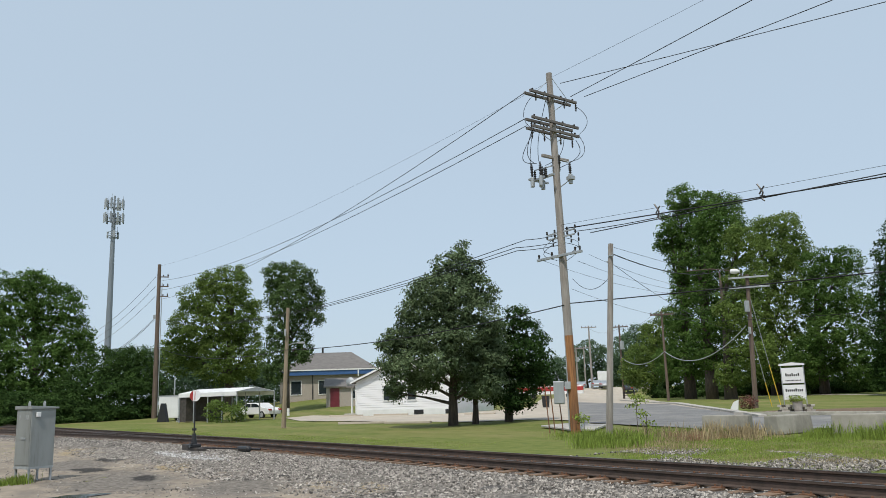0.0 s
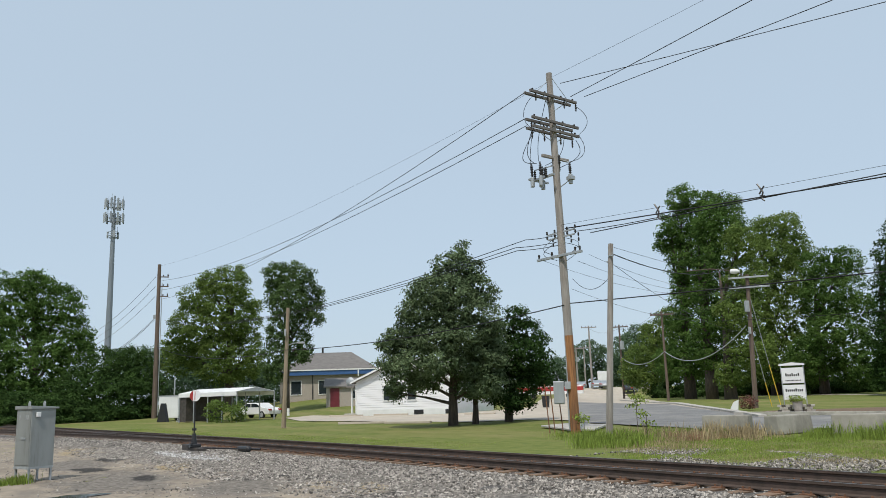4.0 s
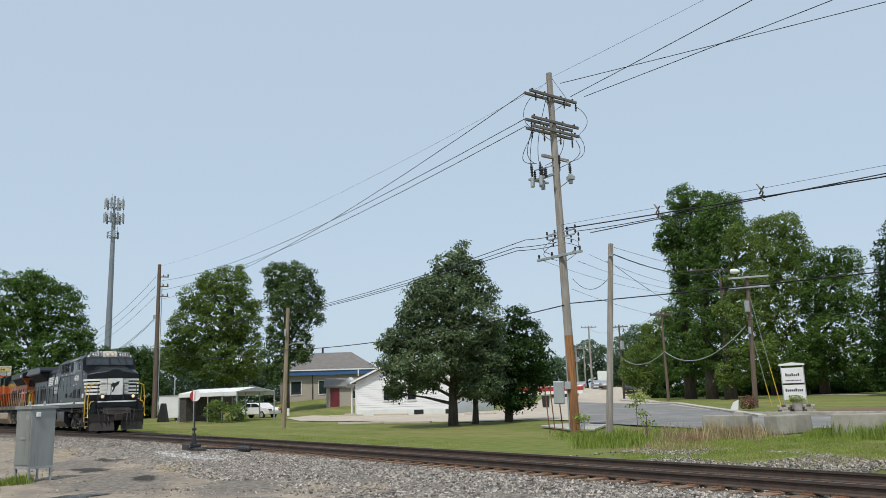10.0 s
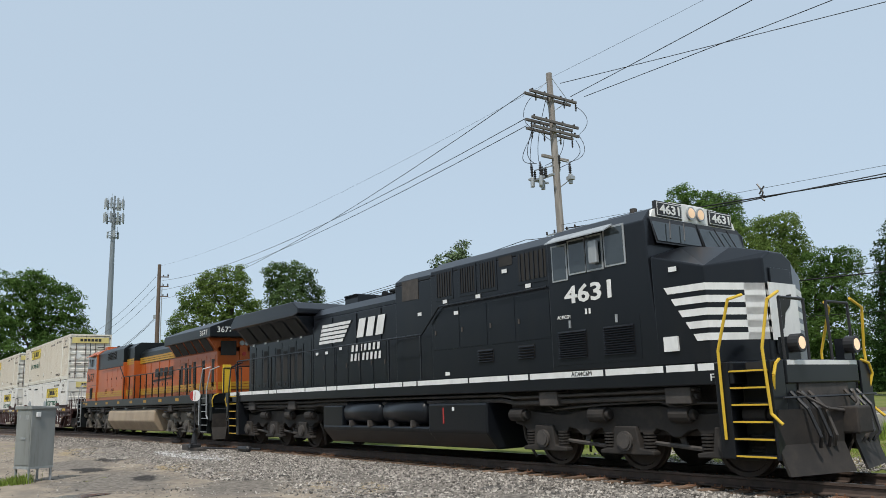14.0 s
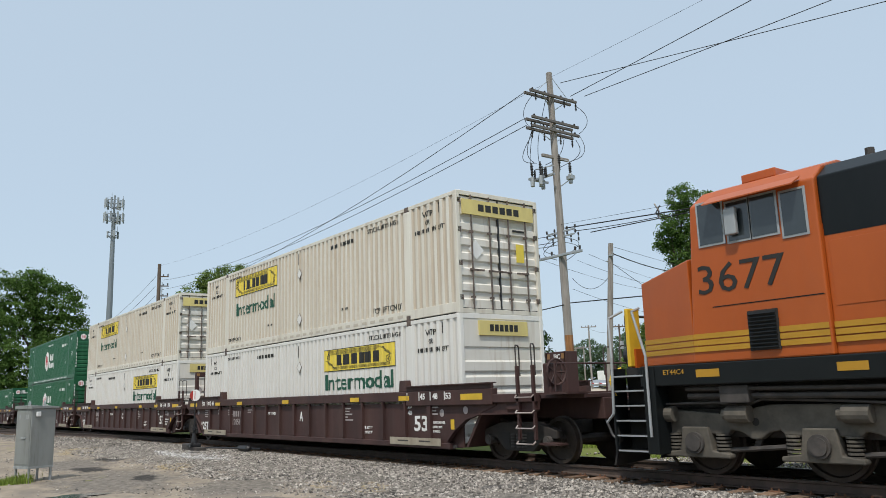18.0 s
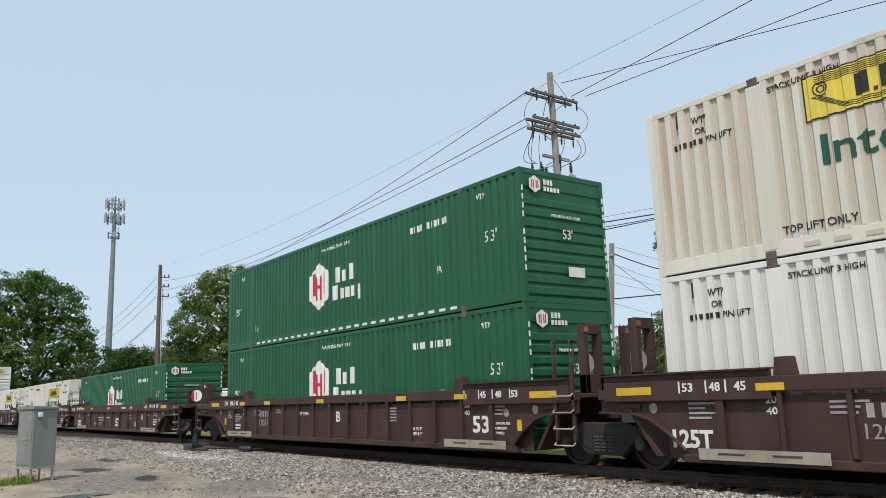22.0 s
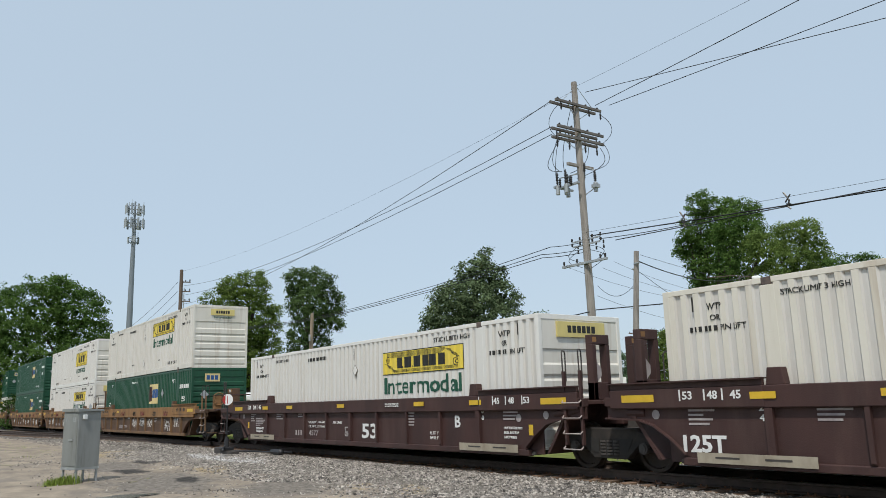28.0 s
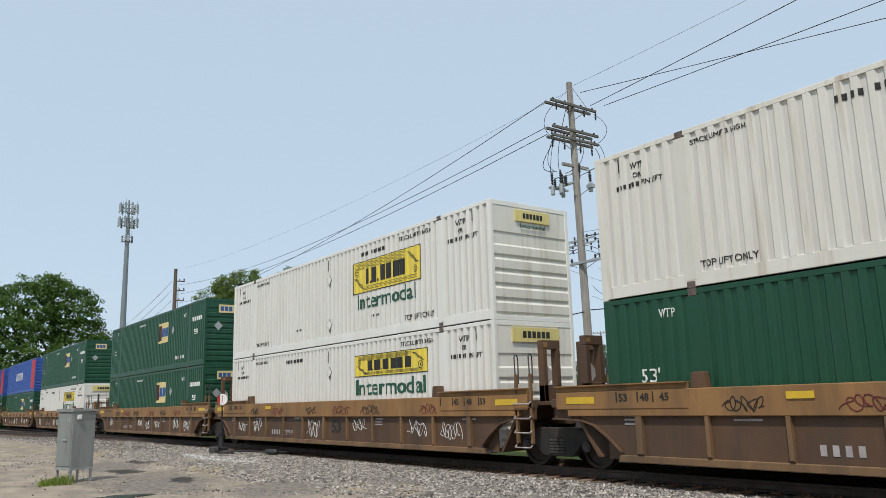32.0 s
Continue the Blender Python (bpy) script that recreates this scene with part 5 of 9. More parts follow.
def long_building():
    b = thing("building", "long tan-brick building with a grey hip roof and blue fascia", "building", spot(62.9, 108), 60)
    W, D, E, P = 12.6, 12.0, 3.4, 6.6
    Shape().box(-4, W - 4, 0, D, -1.0, E).make("wall", TAN_WALL, b)
    Shape().add([(-4.6, -0.6, E + 0.55), (W - 3.4, -0.6, E + 0.55), (W - 3.4, D + 0.6, E + 0.55), (-4.6, D + 0.6, E + 0.55), (0.5, D / 2, P), (W - 7.0, D / 2, P)],
                [(0, 1, 5, 4), (1, 2, 5), (2, 3, 4, 5), (3, 0, 4), (0, 3, 2, 1)]).make("roof", ROOF_GREY, b)
    Shape().box(-4.55, W - 3.45, -0.62, -0.5, E - 0.15, E + 0.52).make("fascia", BLUE_TRIM, b, "blue fascia band")
    Shape().box(-4.6, W - 3.4, -0.72, -0.60, E + 0.44, E + 0.60).make("gutter", WHITE, b)
    for x in (-2.5, 1.2, 4.9, 8.2):
        w = Shape().box(x, x + 1.3, -0.04, 0.02, 0.75, 2.5).make("window", DARK_GLASS, b)
        frame_of(w, x, x + 1.3, 0.75, 2.5, -0.03)
    Shape().box(0.3, 0.42, -0.12, 0.0, 0.0, E).make("downpipe", BLACK, b)
    Shape().box(W - 6.2, W - 6.05, -0.75, -0.62, E - 0.4, E + 0.6).make("downpipe", WHITE, b)
    Shape().rod((1.5, D / 2, P - 0.3), (1.5, D / 2, P + 0.7), 0.14, 8).make("roof_vent", BLACK, b)
    Shape().prism([(-3.4, P - 0.6), (-0.4, P - 0.6), (-0.9, P + 0.8), (-2.6, P + 0.8)], "y", D / 2, D / 2 + 3).make("roof_dormer", ROOF_GREY, b)
    return b


long_building()
og = thing("outbuilding", "small pale outbuilding with a dark red door and lean-to roof", "outbuilding", spot(61.75, 92), 60)
Shape().box(0, 4.6, 0, 3.0, -0.6, 2.3).make("wall", TAN_WALL, og)
Shape().prism([(-0.3, 2.2), (3.3, 3.2), (3.3, 3.35), (-0.3, 2.35)], "x", -0.3, 4.8).make("roof", ROOF_GREY, og)
Shape().box(0.45, 1.5, -0.04, 0.02, 0.0, 2.1).make("door", surf("dark_red_door", (0.16, 0.02, 0.03), rough=0.5), og, "dark red door", bevel=0.01)
w = Shape().box(2.9, 3.8, -0.03, 0.02, 0.9, 1.8).make("window", DARK_GLASS, og)
frame_of(w, 2.9, 3.8, 0.9, 1.8, -0.02)

# ---- trailer, carport and car ----
tl = thing("box_trailer", "white enclosed box trailer parked on the grass", "trailer", (-79.2, 24.9, 0.12), 24)
Shape().box(-1.2, 1.5, 0, 5.5, 0.3, 2.45).make("body", WHITE, tl, bevel=0.04)
Shape().box(-1.25, 1.55, -0.04, 5.5, 2.40, 2.52).make("roof_edge", GALV, tl)
Shape().box(-1.15, 1.45, -0.03, 0.0, 0.35, 2.35).make("rear_door", WHITE, tl, bevel=0.01)
for x in (-1.25, 1.4):
    Shape().rod((x, 2.4, 0.34), (x + 0.2, 2.4, 0.34), 0.34, 16).make("wheel", BLACK, tl)
rm = thing("ramp_board", "black triangular board leaning on a white trailer", "ramp", (-76.6, 23.6, 0.12), 24)
Shape().prism([(-0.65, 0), (0.65, 0), (0.18, 1.75), (-0.18, 1.75)], "y", 0, 0.35).make("board", BLACK, rm)
for k in range(2):
    ch = thing("folding_chair", "folded pale garden chair by a carport", "chair", (-74.3 + 0.5 * k, 24.6, 0.13), 30)
    Shape().prism([(-0.25, 0), (0.25, 0), (0.25, 0.06), (-0.25, 0.06)], "y", -0.2, 0.2).make("seat", GALV, ch)
    Shape().rod((-0.25, -0.2, 0), (-0.1, 0.1, 0.9), 0.03, 6).make("frame", GALV, ch)

cpx = thing("carport", "long metal carport with a pale corrugated roof on thin posts", "carport", (-65.0, 29.8, 0.2), -70)
CW, CL = 4.4, 7.4
for s in (0, 1):
    r = Shape()
    n = 40
    xa = 0 if s == 0 else CW
    for i in range(n):
        y0, y1 = -CL + i * CL / n, -CL + (i + 1) * CL / n
        r.prism([(xa, 2.42), (CW / 2, 2.78), (CW / 2, 2.81), (xa, 2.45)], "y", y0 + (0.0 if i % 2 else 0.02), y1 - (0.0 if i % 2 else 0.02))
    r.make("roof", WHITE, cpx)
    Shape().box(*sorted((xa - 0.02, xa + 0.02)), -CL, 0, 2.1, 2.44).make("eave_panel", WHITE, cpx)
for y in (0, -1.8, -3.6, -5.4, -7.3):
    for x in (0.05, CW - 0.05):
        Shape().box(x - 0.035, x + 0.035, y - 0.035, y + 0.035, -0.2, 2.44).make("post", GALV, cpx)
Shape().add([(0, -0.01, 2.44), (CW, -0.01, 2.44), (CW / 2, -0.01, 2.78)], [(0, 1, 2)]).make("gable_panel", GALV, cpx)
Shape().box(0.1, CW - 0.1, -CL - 0.05, -CL + 0.9, 0, 2.3).make("end_panel", GRIME, cpx)


def sedan(label, paint, at, turn, group="parked cars", scale=1.0):
    c = thing("car", label, "car", at, turn, group)
    prof = [(-2.25, 0.35), (-2.28, 0.72), (-2.05, 0.95), (-1.45, 1.02), (-0.75, 1.42), (0.45, 1.45), (1.2, 1.02), (2.0, 0.90), (2.25, 0.70), (2.25, 0.35)]
    Shape().prism(prof, "y", -0.88, 0.88).make("body", paint, c, bevel=0.08)
    g = Shape()
    for sy in (-1, 1):
        g.prism([(-1.25, 1.03), (-0.70, 1.36), (-0.1, 1.38), (-0.1, 1.03)], "y", sy * 0.885 - 0.004, sy * 0.885 + 0.004)
        g.prism([(-0.02, 1.03), (-0.02, 1.38), (0.42, 1.38), (1.02, 1.03)], "y", sy * 0.885 - 0.004, sy * 0.885 + 0.004)
    g.make("side_windows", DARK_GLASS, c)
    for x in (-1.38, 1.40):
        for sy in (-1, 1):
            w = Shape().rod((x, sy * 0.72, 0.33), (x, sy * 0.90, 0.33), 0.33, 20).make("tyre", BLACK, c, bevel=0.02)
            Shape().rod((x, sy * 0.895, 0.33), (x, sy * 0.905, 0.33), 0.21, 14).make("rim", GALV, w)
    for sy in (-1, 1):
        Shape().box(2.16, 2.27, *sorted((sy * 0.5, sy * 0.85)), 0.62, 0.76).make("headlight", GALV, c)
        Shape().box(-2.30, -2.16, *sorted((sy * 0.5, sy * 0.87)), 0.70, 0.86).make("tail_light", RED, c)
    return c


CAR_WHITE = surf("white_car_paint", (0.78, 0.78, 0.78), (0.74, 0.74, 0.74), rough=0.25)
CAR_SILVER = surf("silver_car_paint", (0.42, 0.44, 0.46), rough=0.3, metal=0.5)
CAR_DARK = surf("dark_car_paint", (0.03, 0.032, 0.038), rough=0.25)
sedan("white sedan parked under a carport", CAR_WHITE, (-71.6, 31.0, 0.2), 205)
for k, (bg, ds, paint, lab, trn) in enumerate(((41.7, 150, CAR_SILVER, "silver car parked far along the road", 128), (42.4, 152, CAR_SILVER, "silver car parked far along the road", 136), (40.0, 142, CAR_DARK, "dark car parked beside trees", 118),
                                               (43.4, 160, CAR_SILVER, "silver car parked far along the road", 130))):
    g = spot(bg, ds)
    sedan(lab, paint, (g.x, g.y, g.z), trn)
far_car = sedan("dark car driving along the far road", CAR_DARK, spot(42.2, 130), 130, "moving cars")
bs = thing("red_trailer", "long low red and white trailer parked across the yard", "trailer", spot(45.5, 104), 42)
Shape().box(-4.4, 4.0, -1.0, 1.0, 0.6, 1.0).make("lower_side", WHITE, bs)
Shape().box(-4.4, 4.0, -1.02, 1.02, 1.0, 1.5).make("upper_side", RED, bs)
Shape().box(-4.3, 3.9, -0.9, 0.9, 1.5, 1.62).make("top", WHITE, bs)
for x in (-2.5, 2.2):
    Shape().rod((x, -1.0, 0.42), (x, -0.7, 0.42), 0.42, 16).make("wheel", BLACK, bs)
vn = thing("white_truck", "white box truck parked far along the road", "truck", spot(41.85, 175), 42)
Shape().box(-1.2, 1.2, 0, 5, 1.6, 4.9).make("cargo_box", WHITE, vn, bevel=0.03)
Shape().box(-1.1, 1.1, -0.1, 5, 0.5, 1.6).make("chassis", BLACK, vn)
tc = thing("trash_can", "black wheeled trash can by the yard", "trash can", spot(46.0, 74), 40)
Shape().prism([(-0.28, 0.05), (0.28, 0.05), (0.34, 1.0), (-0.34, 1.0)], "y", -0.3, 0.3).make("bin", BLACK, tc, bevel=0.03)
Shape().box(-0.36, 0.36, -0.34, 0.34, 1.0, 1.08).make("lid", BLACK, tc, bevel=0.02)
bn = thing("bench", "dark slatted bench by a path", "bench", spot(40.15, 112), 40)
for x in (-0.75, 0.7):
    Shape().box(x, x + 0.06, -0.2, 0.25, 0, 0.9).make("leg", BLACK, bn)
for z in (0.45, 0.68, 0.85):
    Shape().box(-0.85, 0.85, 0.18 if z > 0.5 else -0.2, 0.24 if z > 0.5 else 0.2, z, z + 0.07).make("slat", BLACK, bn)

# ---- sign, planter, barriers ----
SG = Vector((-22.9, 40.6, 0.25))
sg = thing("business_sign", "white two-panel business sign on a low stone base", "sign", SG, 29)
sg.matrix_basis = sg.matrix_basis @ Matrix.Diagonal((0.86, 0.86, 0.86, 1))
n = 0
for row in range(3):
    for col in range(9):
        x = -1.08 + col * 0.24 + (0.12 if row % 2 else 0)
        if x > 0.95:
            continue
        Shape().box(x + 0.008, x + 0.232, -0.28, 0.28, 0.008 + row * 0.15, 0.145 + row * 0.15).make("stone", CONCRETE if (row + col) % 3 else BALLAST, sg, bevel=0.015)
for x in (-0.68, 0.62):
    Shape().box(x, x + 0.06, -0.05, 0.05, 0.4, 3.0).make("post", GALV, sg)
for z0, z1 in ((0.75, 1.66), (1.76, 2.72)):
    Shape().box(-0.62, 0.62, -0.06, 0.06, z0, z1).make("panel", WHITE, sg, bevel=0.01)
Shape().prism([(-0.76, 2.86), (0.74, 2.86), (0.74, 2.95), (0.0, 3.06), (-0.76, 2.95)], "y", -0.09, 0.09).make("sign_cap", WHITE, sg)
s = Shape()
for i in range(7):
    s.box(-0.42 + i * 0.12, -0.34 + i * 0.12, -0.07, -0.06, 2.20, 2.32 + 0.06 * (i % 3 == 0))
for i in range(12):
    s.box(-0.44 + i * 0.075, -0.39 + i * 0.075, -0.07, -0.06, 1.90, 1.97)
for i in range(9):
    s.box(-0.50 + i * 0.115, -0.42 + i * 0.115, -0.07, -0.06, 1.24, 1.38 + 0.05 * (i in (0, 5)))
for i in range(7):
    s.box(-0.34 + i * 0.10, -0.27 + i * 0.10, -0.07, -0.06, 0.92, 1.03)
s.make("lettering", INK, sg)
pt = thing("flower_pot", "pale stone flower pot with small flowers before a sign", "flower pot", SG + Vector((0.35, -0.45, 0)))
Shape().lathe([(0.16, 0), (0.20, 0.1), (0.25, 0.5), (0.28, 0.55), (0.24, 0.55)], (0, 0, 0), "z", 14).make("pot", CONCRETE, pt)
leaves("flowers", [(0, 0, 0.68, 0.34, 0.34, 0.16)], 0.05, WEED, pt, 71)
leaves("blossoms", [(0, 0, 0.76, 0.34, 0.34, 0.12)], 0.035, WHITE, pt, 72, 0.3)
fp = thing("flower_bed_shrub", "reddish-brown ornamental shrub beside a white post", "shrub", spot(32.7, 51.5), 30)
leaves("crown", [(0.3, 0, 0.4, 0.55, 0.4, 0.4)], 0.08, surf("russet_leaf", (0.16, 0.05, 0.03), (0.10, 0.04, 0.025), vary=0.4, island=True), fp, 73)
wb = thing("white_board", "small white board leaning in a flower bed", "board", spot(33.3, 51.0), 20)
Shape().prism([(-0.25, 0), (0.25, 0), (0.32, 0.65), (0.0, 0.5), (-0.15, 0.2)], "y", 0, 0.05).make("board", WHITE, wb)

for x, y, l, trn in ((-16.4, 24.5, 1.6, 15), (-14.3, 24.75, 1.7, 82), (-11.9, 25.75, 2.6, 27), (-9.0, 27.0, 2.6, 24)):
    jb = thing("concrete_barrier", "weathered concrete barrier block at the road edge", "barrier", (x, y, 0.1), trn, "barriers")
    Shape().prism([(-0.30, 0), (0.30, 0), (0.30, 0.12), (0.24, 0.60), (-0.24, 0.60), (-0.30, 0.12)], "x", -l / 2, l / 2).make("block", BARRIER, jb, bevel=0.03)

# ---- weeds and bushes ----


def weeds(name, n, place, h, mat, label, seed, lean=0.35):
    """Tall blades rooted at places drawn by place(generator, n)."""
    g = np.random.default_rng(seed)
    x, y = place(g, n)
    z = ground_z(y, x) - 0.03
    hh = h * g.uniform(0.35, 1.0, n) * (0.62 + 0.38 * np.sin(2.3 * x + 1.1 * y) * np.sin(1.9 * y - 1.3 * x))
    a = g.uniform(0, 6.283, n)
    w = (0.004 + 0.008 * np.minimum(hh, 0.5)) * g.uniform(0.6, 1.5, n)
    dx, dy = np.cos(a), np.sin(a)
    b = g.uniform(0, 6.283, n)
    ox, oy = np.cos(b) * hh * lean * g.uniform(0, 1, n), np.sin(b) * hh * lean * g.uniform(0, 1, n)
    v = np.stack([np.stack([x - dx * w, y - dy * w, z], 1), np.stack([x + dx * w, y + dy * w, z], 1),
                  np.stack([x + dx * w * 0.8 + ox * 0.4, y + dy * w * 0.8 + oy * 0.4, z + hh * 0.6], 1), np.stack([x + ox, y + oy, z + hh], 1)], 1)
    return tagged(soup(name, v.reshape(-1, 3), np.arange(4 * n).reshape(n, 4), mat), label, "weeds", kind="stuff")


def patch(x0, x1, y0, y1, clumps, r):
    def f(g, n):
        cx, cy = g.uniform(x0, x1, clumps), g.uniform(y0, y1, clumps)
        k = g.integers(0, clumps, n)
        return cx[k] + g.normal(0, r, n), cy[k] + g.normal(0, r, n)
    return f


def fan(b0, b1, d0, d1, clumps, r):
    """Clumps between two bearings and two distances from the viewer."""
    def f(g, n):
        bb, dd = np.radians(g.uniform(b0, b1, clumps)), g.uniform(d0, d1, clumps)
        k = g.integers(0, clumps, n)
        return -np.sin(bb[k]) * dd[k] + g.normal(0, r, n), np.cos(bb[k]) * dd[k] + g.normal(0, r, n)
    return f


weeds("tall_weeds", 5200, fan(39.6, 43.6, 23.6, 27.5, 75, 0.2), 0.52, WEED, "bright green tall weeds beside a pole", 81)
weeds("tall_weeds", 2400, fan(33.5, 45.5, 27.5, 31.0, 60, 0.22), 0.36, WEED, "green weeds along the road edge", 98)
weeds("tall_weeds", 1900, fan(22.5, 29.0, 24.8, 27.2, 26, 0.18), 0.60, WEED, "bright green weeds along concrete barriers", 82)
weeds("dry_weeds", 900, fan(33.0, 41.0, 25.0, 29.5, 46, 0.22), 0.62, DRY_WEED, "dry brown and reddish weed stalks", 83)
weeds("tall_weeds", 1100, fan(30.5, 35.5, 25.0, 28.0, 22, 0.2), 0.62, DRY_WEED, "tall dry weeds before a concrete barrier", 101)
weeds("russet_weeds", 700, fan(34.0, 37.5, 25.0, 27.5, 16, 0.2), 0.42, surf("russet_weed", (0.36, 0.22, 0.13), (0.26, 0.15, 0.09), vary=0.4, island=True), "reddish-brown dry weeds", 100)
weeds("dry_weeds", 1200, fan(35.0, 41.0, 21.5, 25.0, 60, 0.30), 0.26, DRY_WEED, "dry straw-coloured weed stalks", 99)
weeds("verge_grass", 42000, fan(21.0, 40.0, 19.5, 27.0, 420, 0.4), 0.11, WEED, "short yellow-green grass beside the railway", 84)
weeds("verge_grass", 12000, fan(21.0, 40.0, 18.0, 25.0, 240, 0.4), 0.09, DRY_WEED, "short straw-coloured grass beside the railway", 89)
weeds("verge_grass", 16000, patch(-60.0, -20.0, 14.8, 17.0, 700, 0.4), 0.07, WEED, "short rough grass at the edge of the ballast", 85)
weeds("cabinet_weeds", 1100, patch(-20.9, -20.3, 2.85, 3.25, 10, 0.12), 0.36, WEED, "green weeds at the foot of a cabinet", 86)
weeds("lot_grass", 5000, lambda g, n: (lambda k: (np.array([p[0] for p in STRAW])[k] + g.normal(0, 0.9, n), np.array([p[1] for p in STRAW])[k] + g.normal(0, 0.28, n)))(g.integers(0, len(STRAW), n)), 0.06, DRY_WEED, "sparse dry grass on the dusty lot", 87)
weeds("lot_grass", 5000, patch(-75.0, -34.0, 2.0, 6.0, 120, 0.5), 0.12, WEED, "sparse green grass on the dusty lot", 88)
bsh = thing("shrub", "rounded green shrub before a carport", "shrub", (-63.7, 25.0, 0.13), 68)
leaves("crown", [(-0.9, 0, 0.85, 0.9, 0.8, 0.85), (0.5, 0.1, 0.75, 1.0, 0.8, 0.75)], 0.14, LEAF_LIGHT, bsh, 91)
for i, (x, y, h) in enumerate(((-18.3, 22.0, 1.3), (-17.5, 21.5, 0.8), (-21.2, 22.4, 0.7))):
    sb = thing("sapling", "thin leafy sapling among weeds", "sapling", (x, y, 0.1))
    Shape().rod((0, 0, 0), (0.03, 0, h), 0.012, 5).make("stem", BARK, sb)
    leaves("crown", [(0.02, 0, h * 0.75, 0.22, 0.22, h * 0.3)], 0.07, WEED, sb, 95 + i, 0.35)

# the tree line on the other side of the lot, which the engine's paint mirrors
line_rng = random.Random(3)
lobes = []
for i in range(26):
    x = -150 + i * 9.0
    h = line_rng.uniform(4.0, 6.5)
    lobes.append((x, -42 + line_rng.uniform(-3, 3), h, 6.0, 4.5, h))
tagged(leaves("far_tree_line", lobes, 0.75, LEAF, None, 120, 0.6, inner=True), "dark green line of broadleaf trees along the lot", "trees", kind="stuff")

# ---- the train ----
L53, HALF, TALL = 16.154, 1.295, 2.896
RIDERS, WHEELS = [], []
FACE = -HALF - 0.004


def plate(s, x0, x1, z0, z1, y, d=0.004):
    return s.box(x0, x1, y - d, y, z0, z1)


def blocks(parent, mat, x0, x1, z0, z1, n, y, gaps=(), name="lettering", slant=0.0):
    """A row of plain bars in place of letters."""
    w = (x1 - x0) / n
    row = []
    for i in range(n):
        if i not in gaps:
            a, b = x0 + i * w + 0.24 * w, x0 + (i + 1) * w - 0.24 * w
            row.append(Shape().prism([(a, z0), (b, z0), (b + slant, z1), (a + slant, z1)], "y", y - 0.004, y).make(name, mat, parent))
    return row


def words(text, x0, x1, z0, h, mat, parent, y, bold=0.0, name="lettering"):
    """Lettering on the near side, as wide as x0 to x1 and h tall."""
    ob = lettering(text, h / 0.7, mat, parent, (0, 0, 0), name=name, bold=bold)
    xs = [v.co.x for v in ob.data.vertices]
    zs = [v.co.z for v in ob.data.vertices]
    kx, kz = (x1 - x0) / (max(xs) - min(xs)), h / (max(zs) - min(zs))
    ob.data.transform(Matrix.Translation((x0, y - 0.001, z0)) @ Matrix.Diagonal((kx, 1, kz, 1)) @ Matrix.Translation((-min(xs), 0, -min(zs))))
    return ob


def end_words(text, y0, y1, z0, h, mat, parent, x, bold=0.0):
    """Lettering on the end wall that faces +x."""
    ob = lettering(text, h / 0.7, mat, parent, (0, 0, 0), turn=(90, 0, 90), bold=bold)
    ys = [v.co.y for v in ob.data.vertices]
    zs = [v.co.z for v in ob.data.vertices]
    ob.data.transform(Matrix.Translation((x, y0, z0)) @ Matrix.Diagonal((1, (y1 - y0) / (max(ys) - min(ys)), h / (max(zs) - min(zs)), 1)) @ Matrix.Translation((0, -min(ys), -min(zs))))
    return ob


def wave_wall(x0, x1, z0, z1, y, out, period=0.25, depth=0.036):
    """A wall with upright trapezoid corrugations, from x0 to x1; out: -1 or 1, the side it faces."""
    n = max(1, round((x1 - x0) / period))
    p = (x1 - x0) / n
    line = []
    for i in range(n):
        a = x0 + i * p
        line += [(a, 0), (a + 0.42 * p, 0), (a + 0.54 * p, depth), (a + 0.88 * p, depth)]
    line.append((x1, 0))
    v = [(x, y - out * d, z) for x, d in line for z in (z0, z1)]
    return v, [(2 * i, 2 * i + 2, 2 * i + 3, 2 * i + 1) for i in range(len(line) - 1)]


WALLS = ((0.13, 1.95), (2.19, L53 - 2.19), (L53 - 1.95, L53 - 0.13))


def drape(ob):
    """Lay a painted mark, or each of a row, on the near side's corrugations: cut it at every fold and press it into the grooves."""
    if isinstance(ob, list):
        return [drape(o) for o in ob]
    b = bmesh.new()
    b.from_mesh(ob.data)
    xs = [v.co.x for v in b.verts]
    lo, hi = min(xs), max(xs)
    folds, depths = [], []
    for x0, x1 in WALLS:
        n = max(1, round((x1 - x0) / 0.25))
        p = (x1 - x0) / n
        for i in range(n):
            for f, dep in ((0.0, 0.0), (0.42, 0.0), (0.54, 0.036), (0.88, 0.036)):
                folds.append(x0 + (i + f) * p)
                depths.append(dep)
        folds.append(x1)
        depths.append(0.0)
    for x in folds:
        if lo + 0.002 < x < hi - 0.002:
            bmesh.ops.bisect_plane(b, geom=b.verts[:] + b.edges[:] + b.faces[:], plane_co=(x, 0, 0), plane_no=(1, 0, 0))
    for v in b.verts:
        v.co.y += float(np.interp(v.co.x, folds, depths))
    b.to_mesh(ob.data)
    b.free()
    return ob


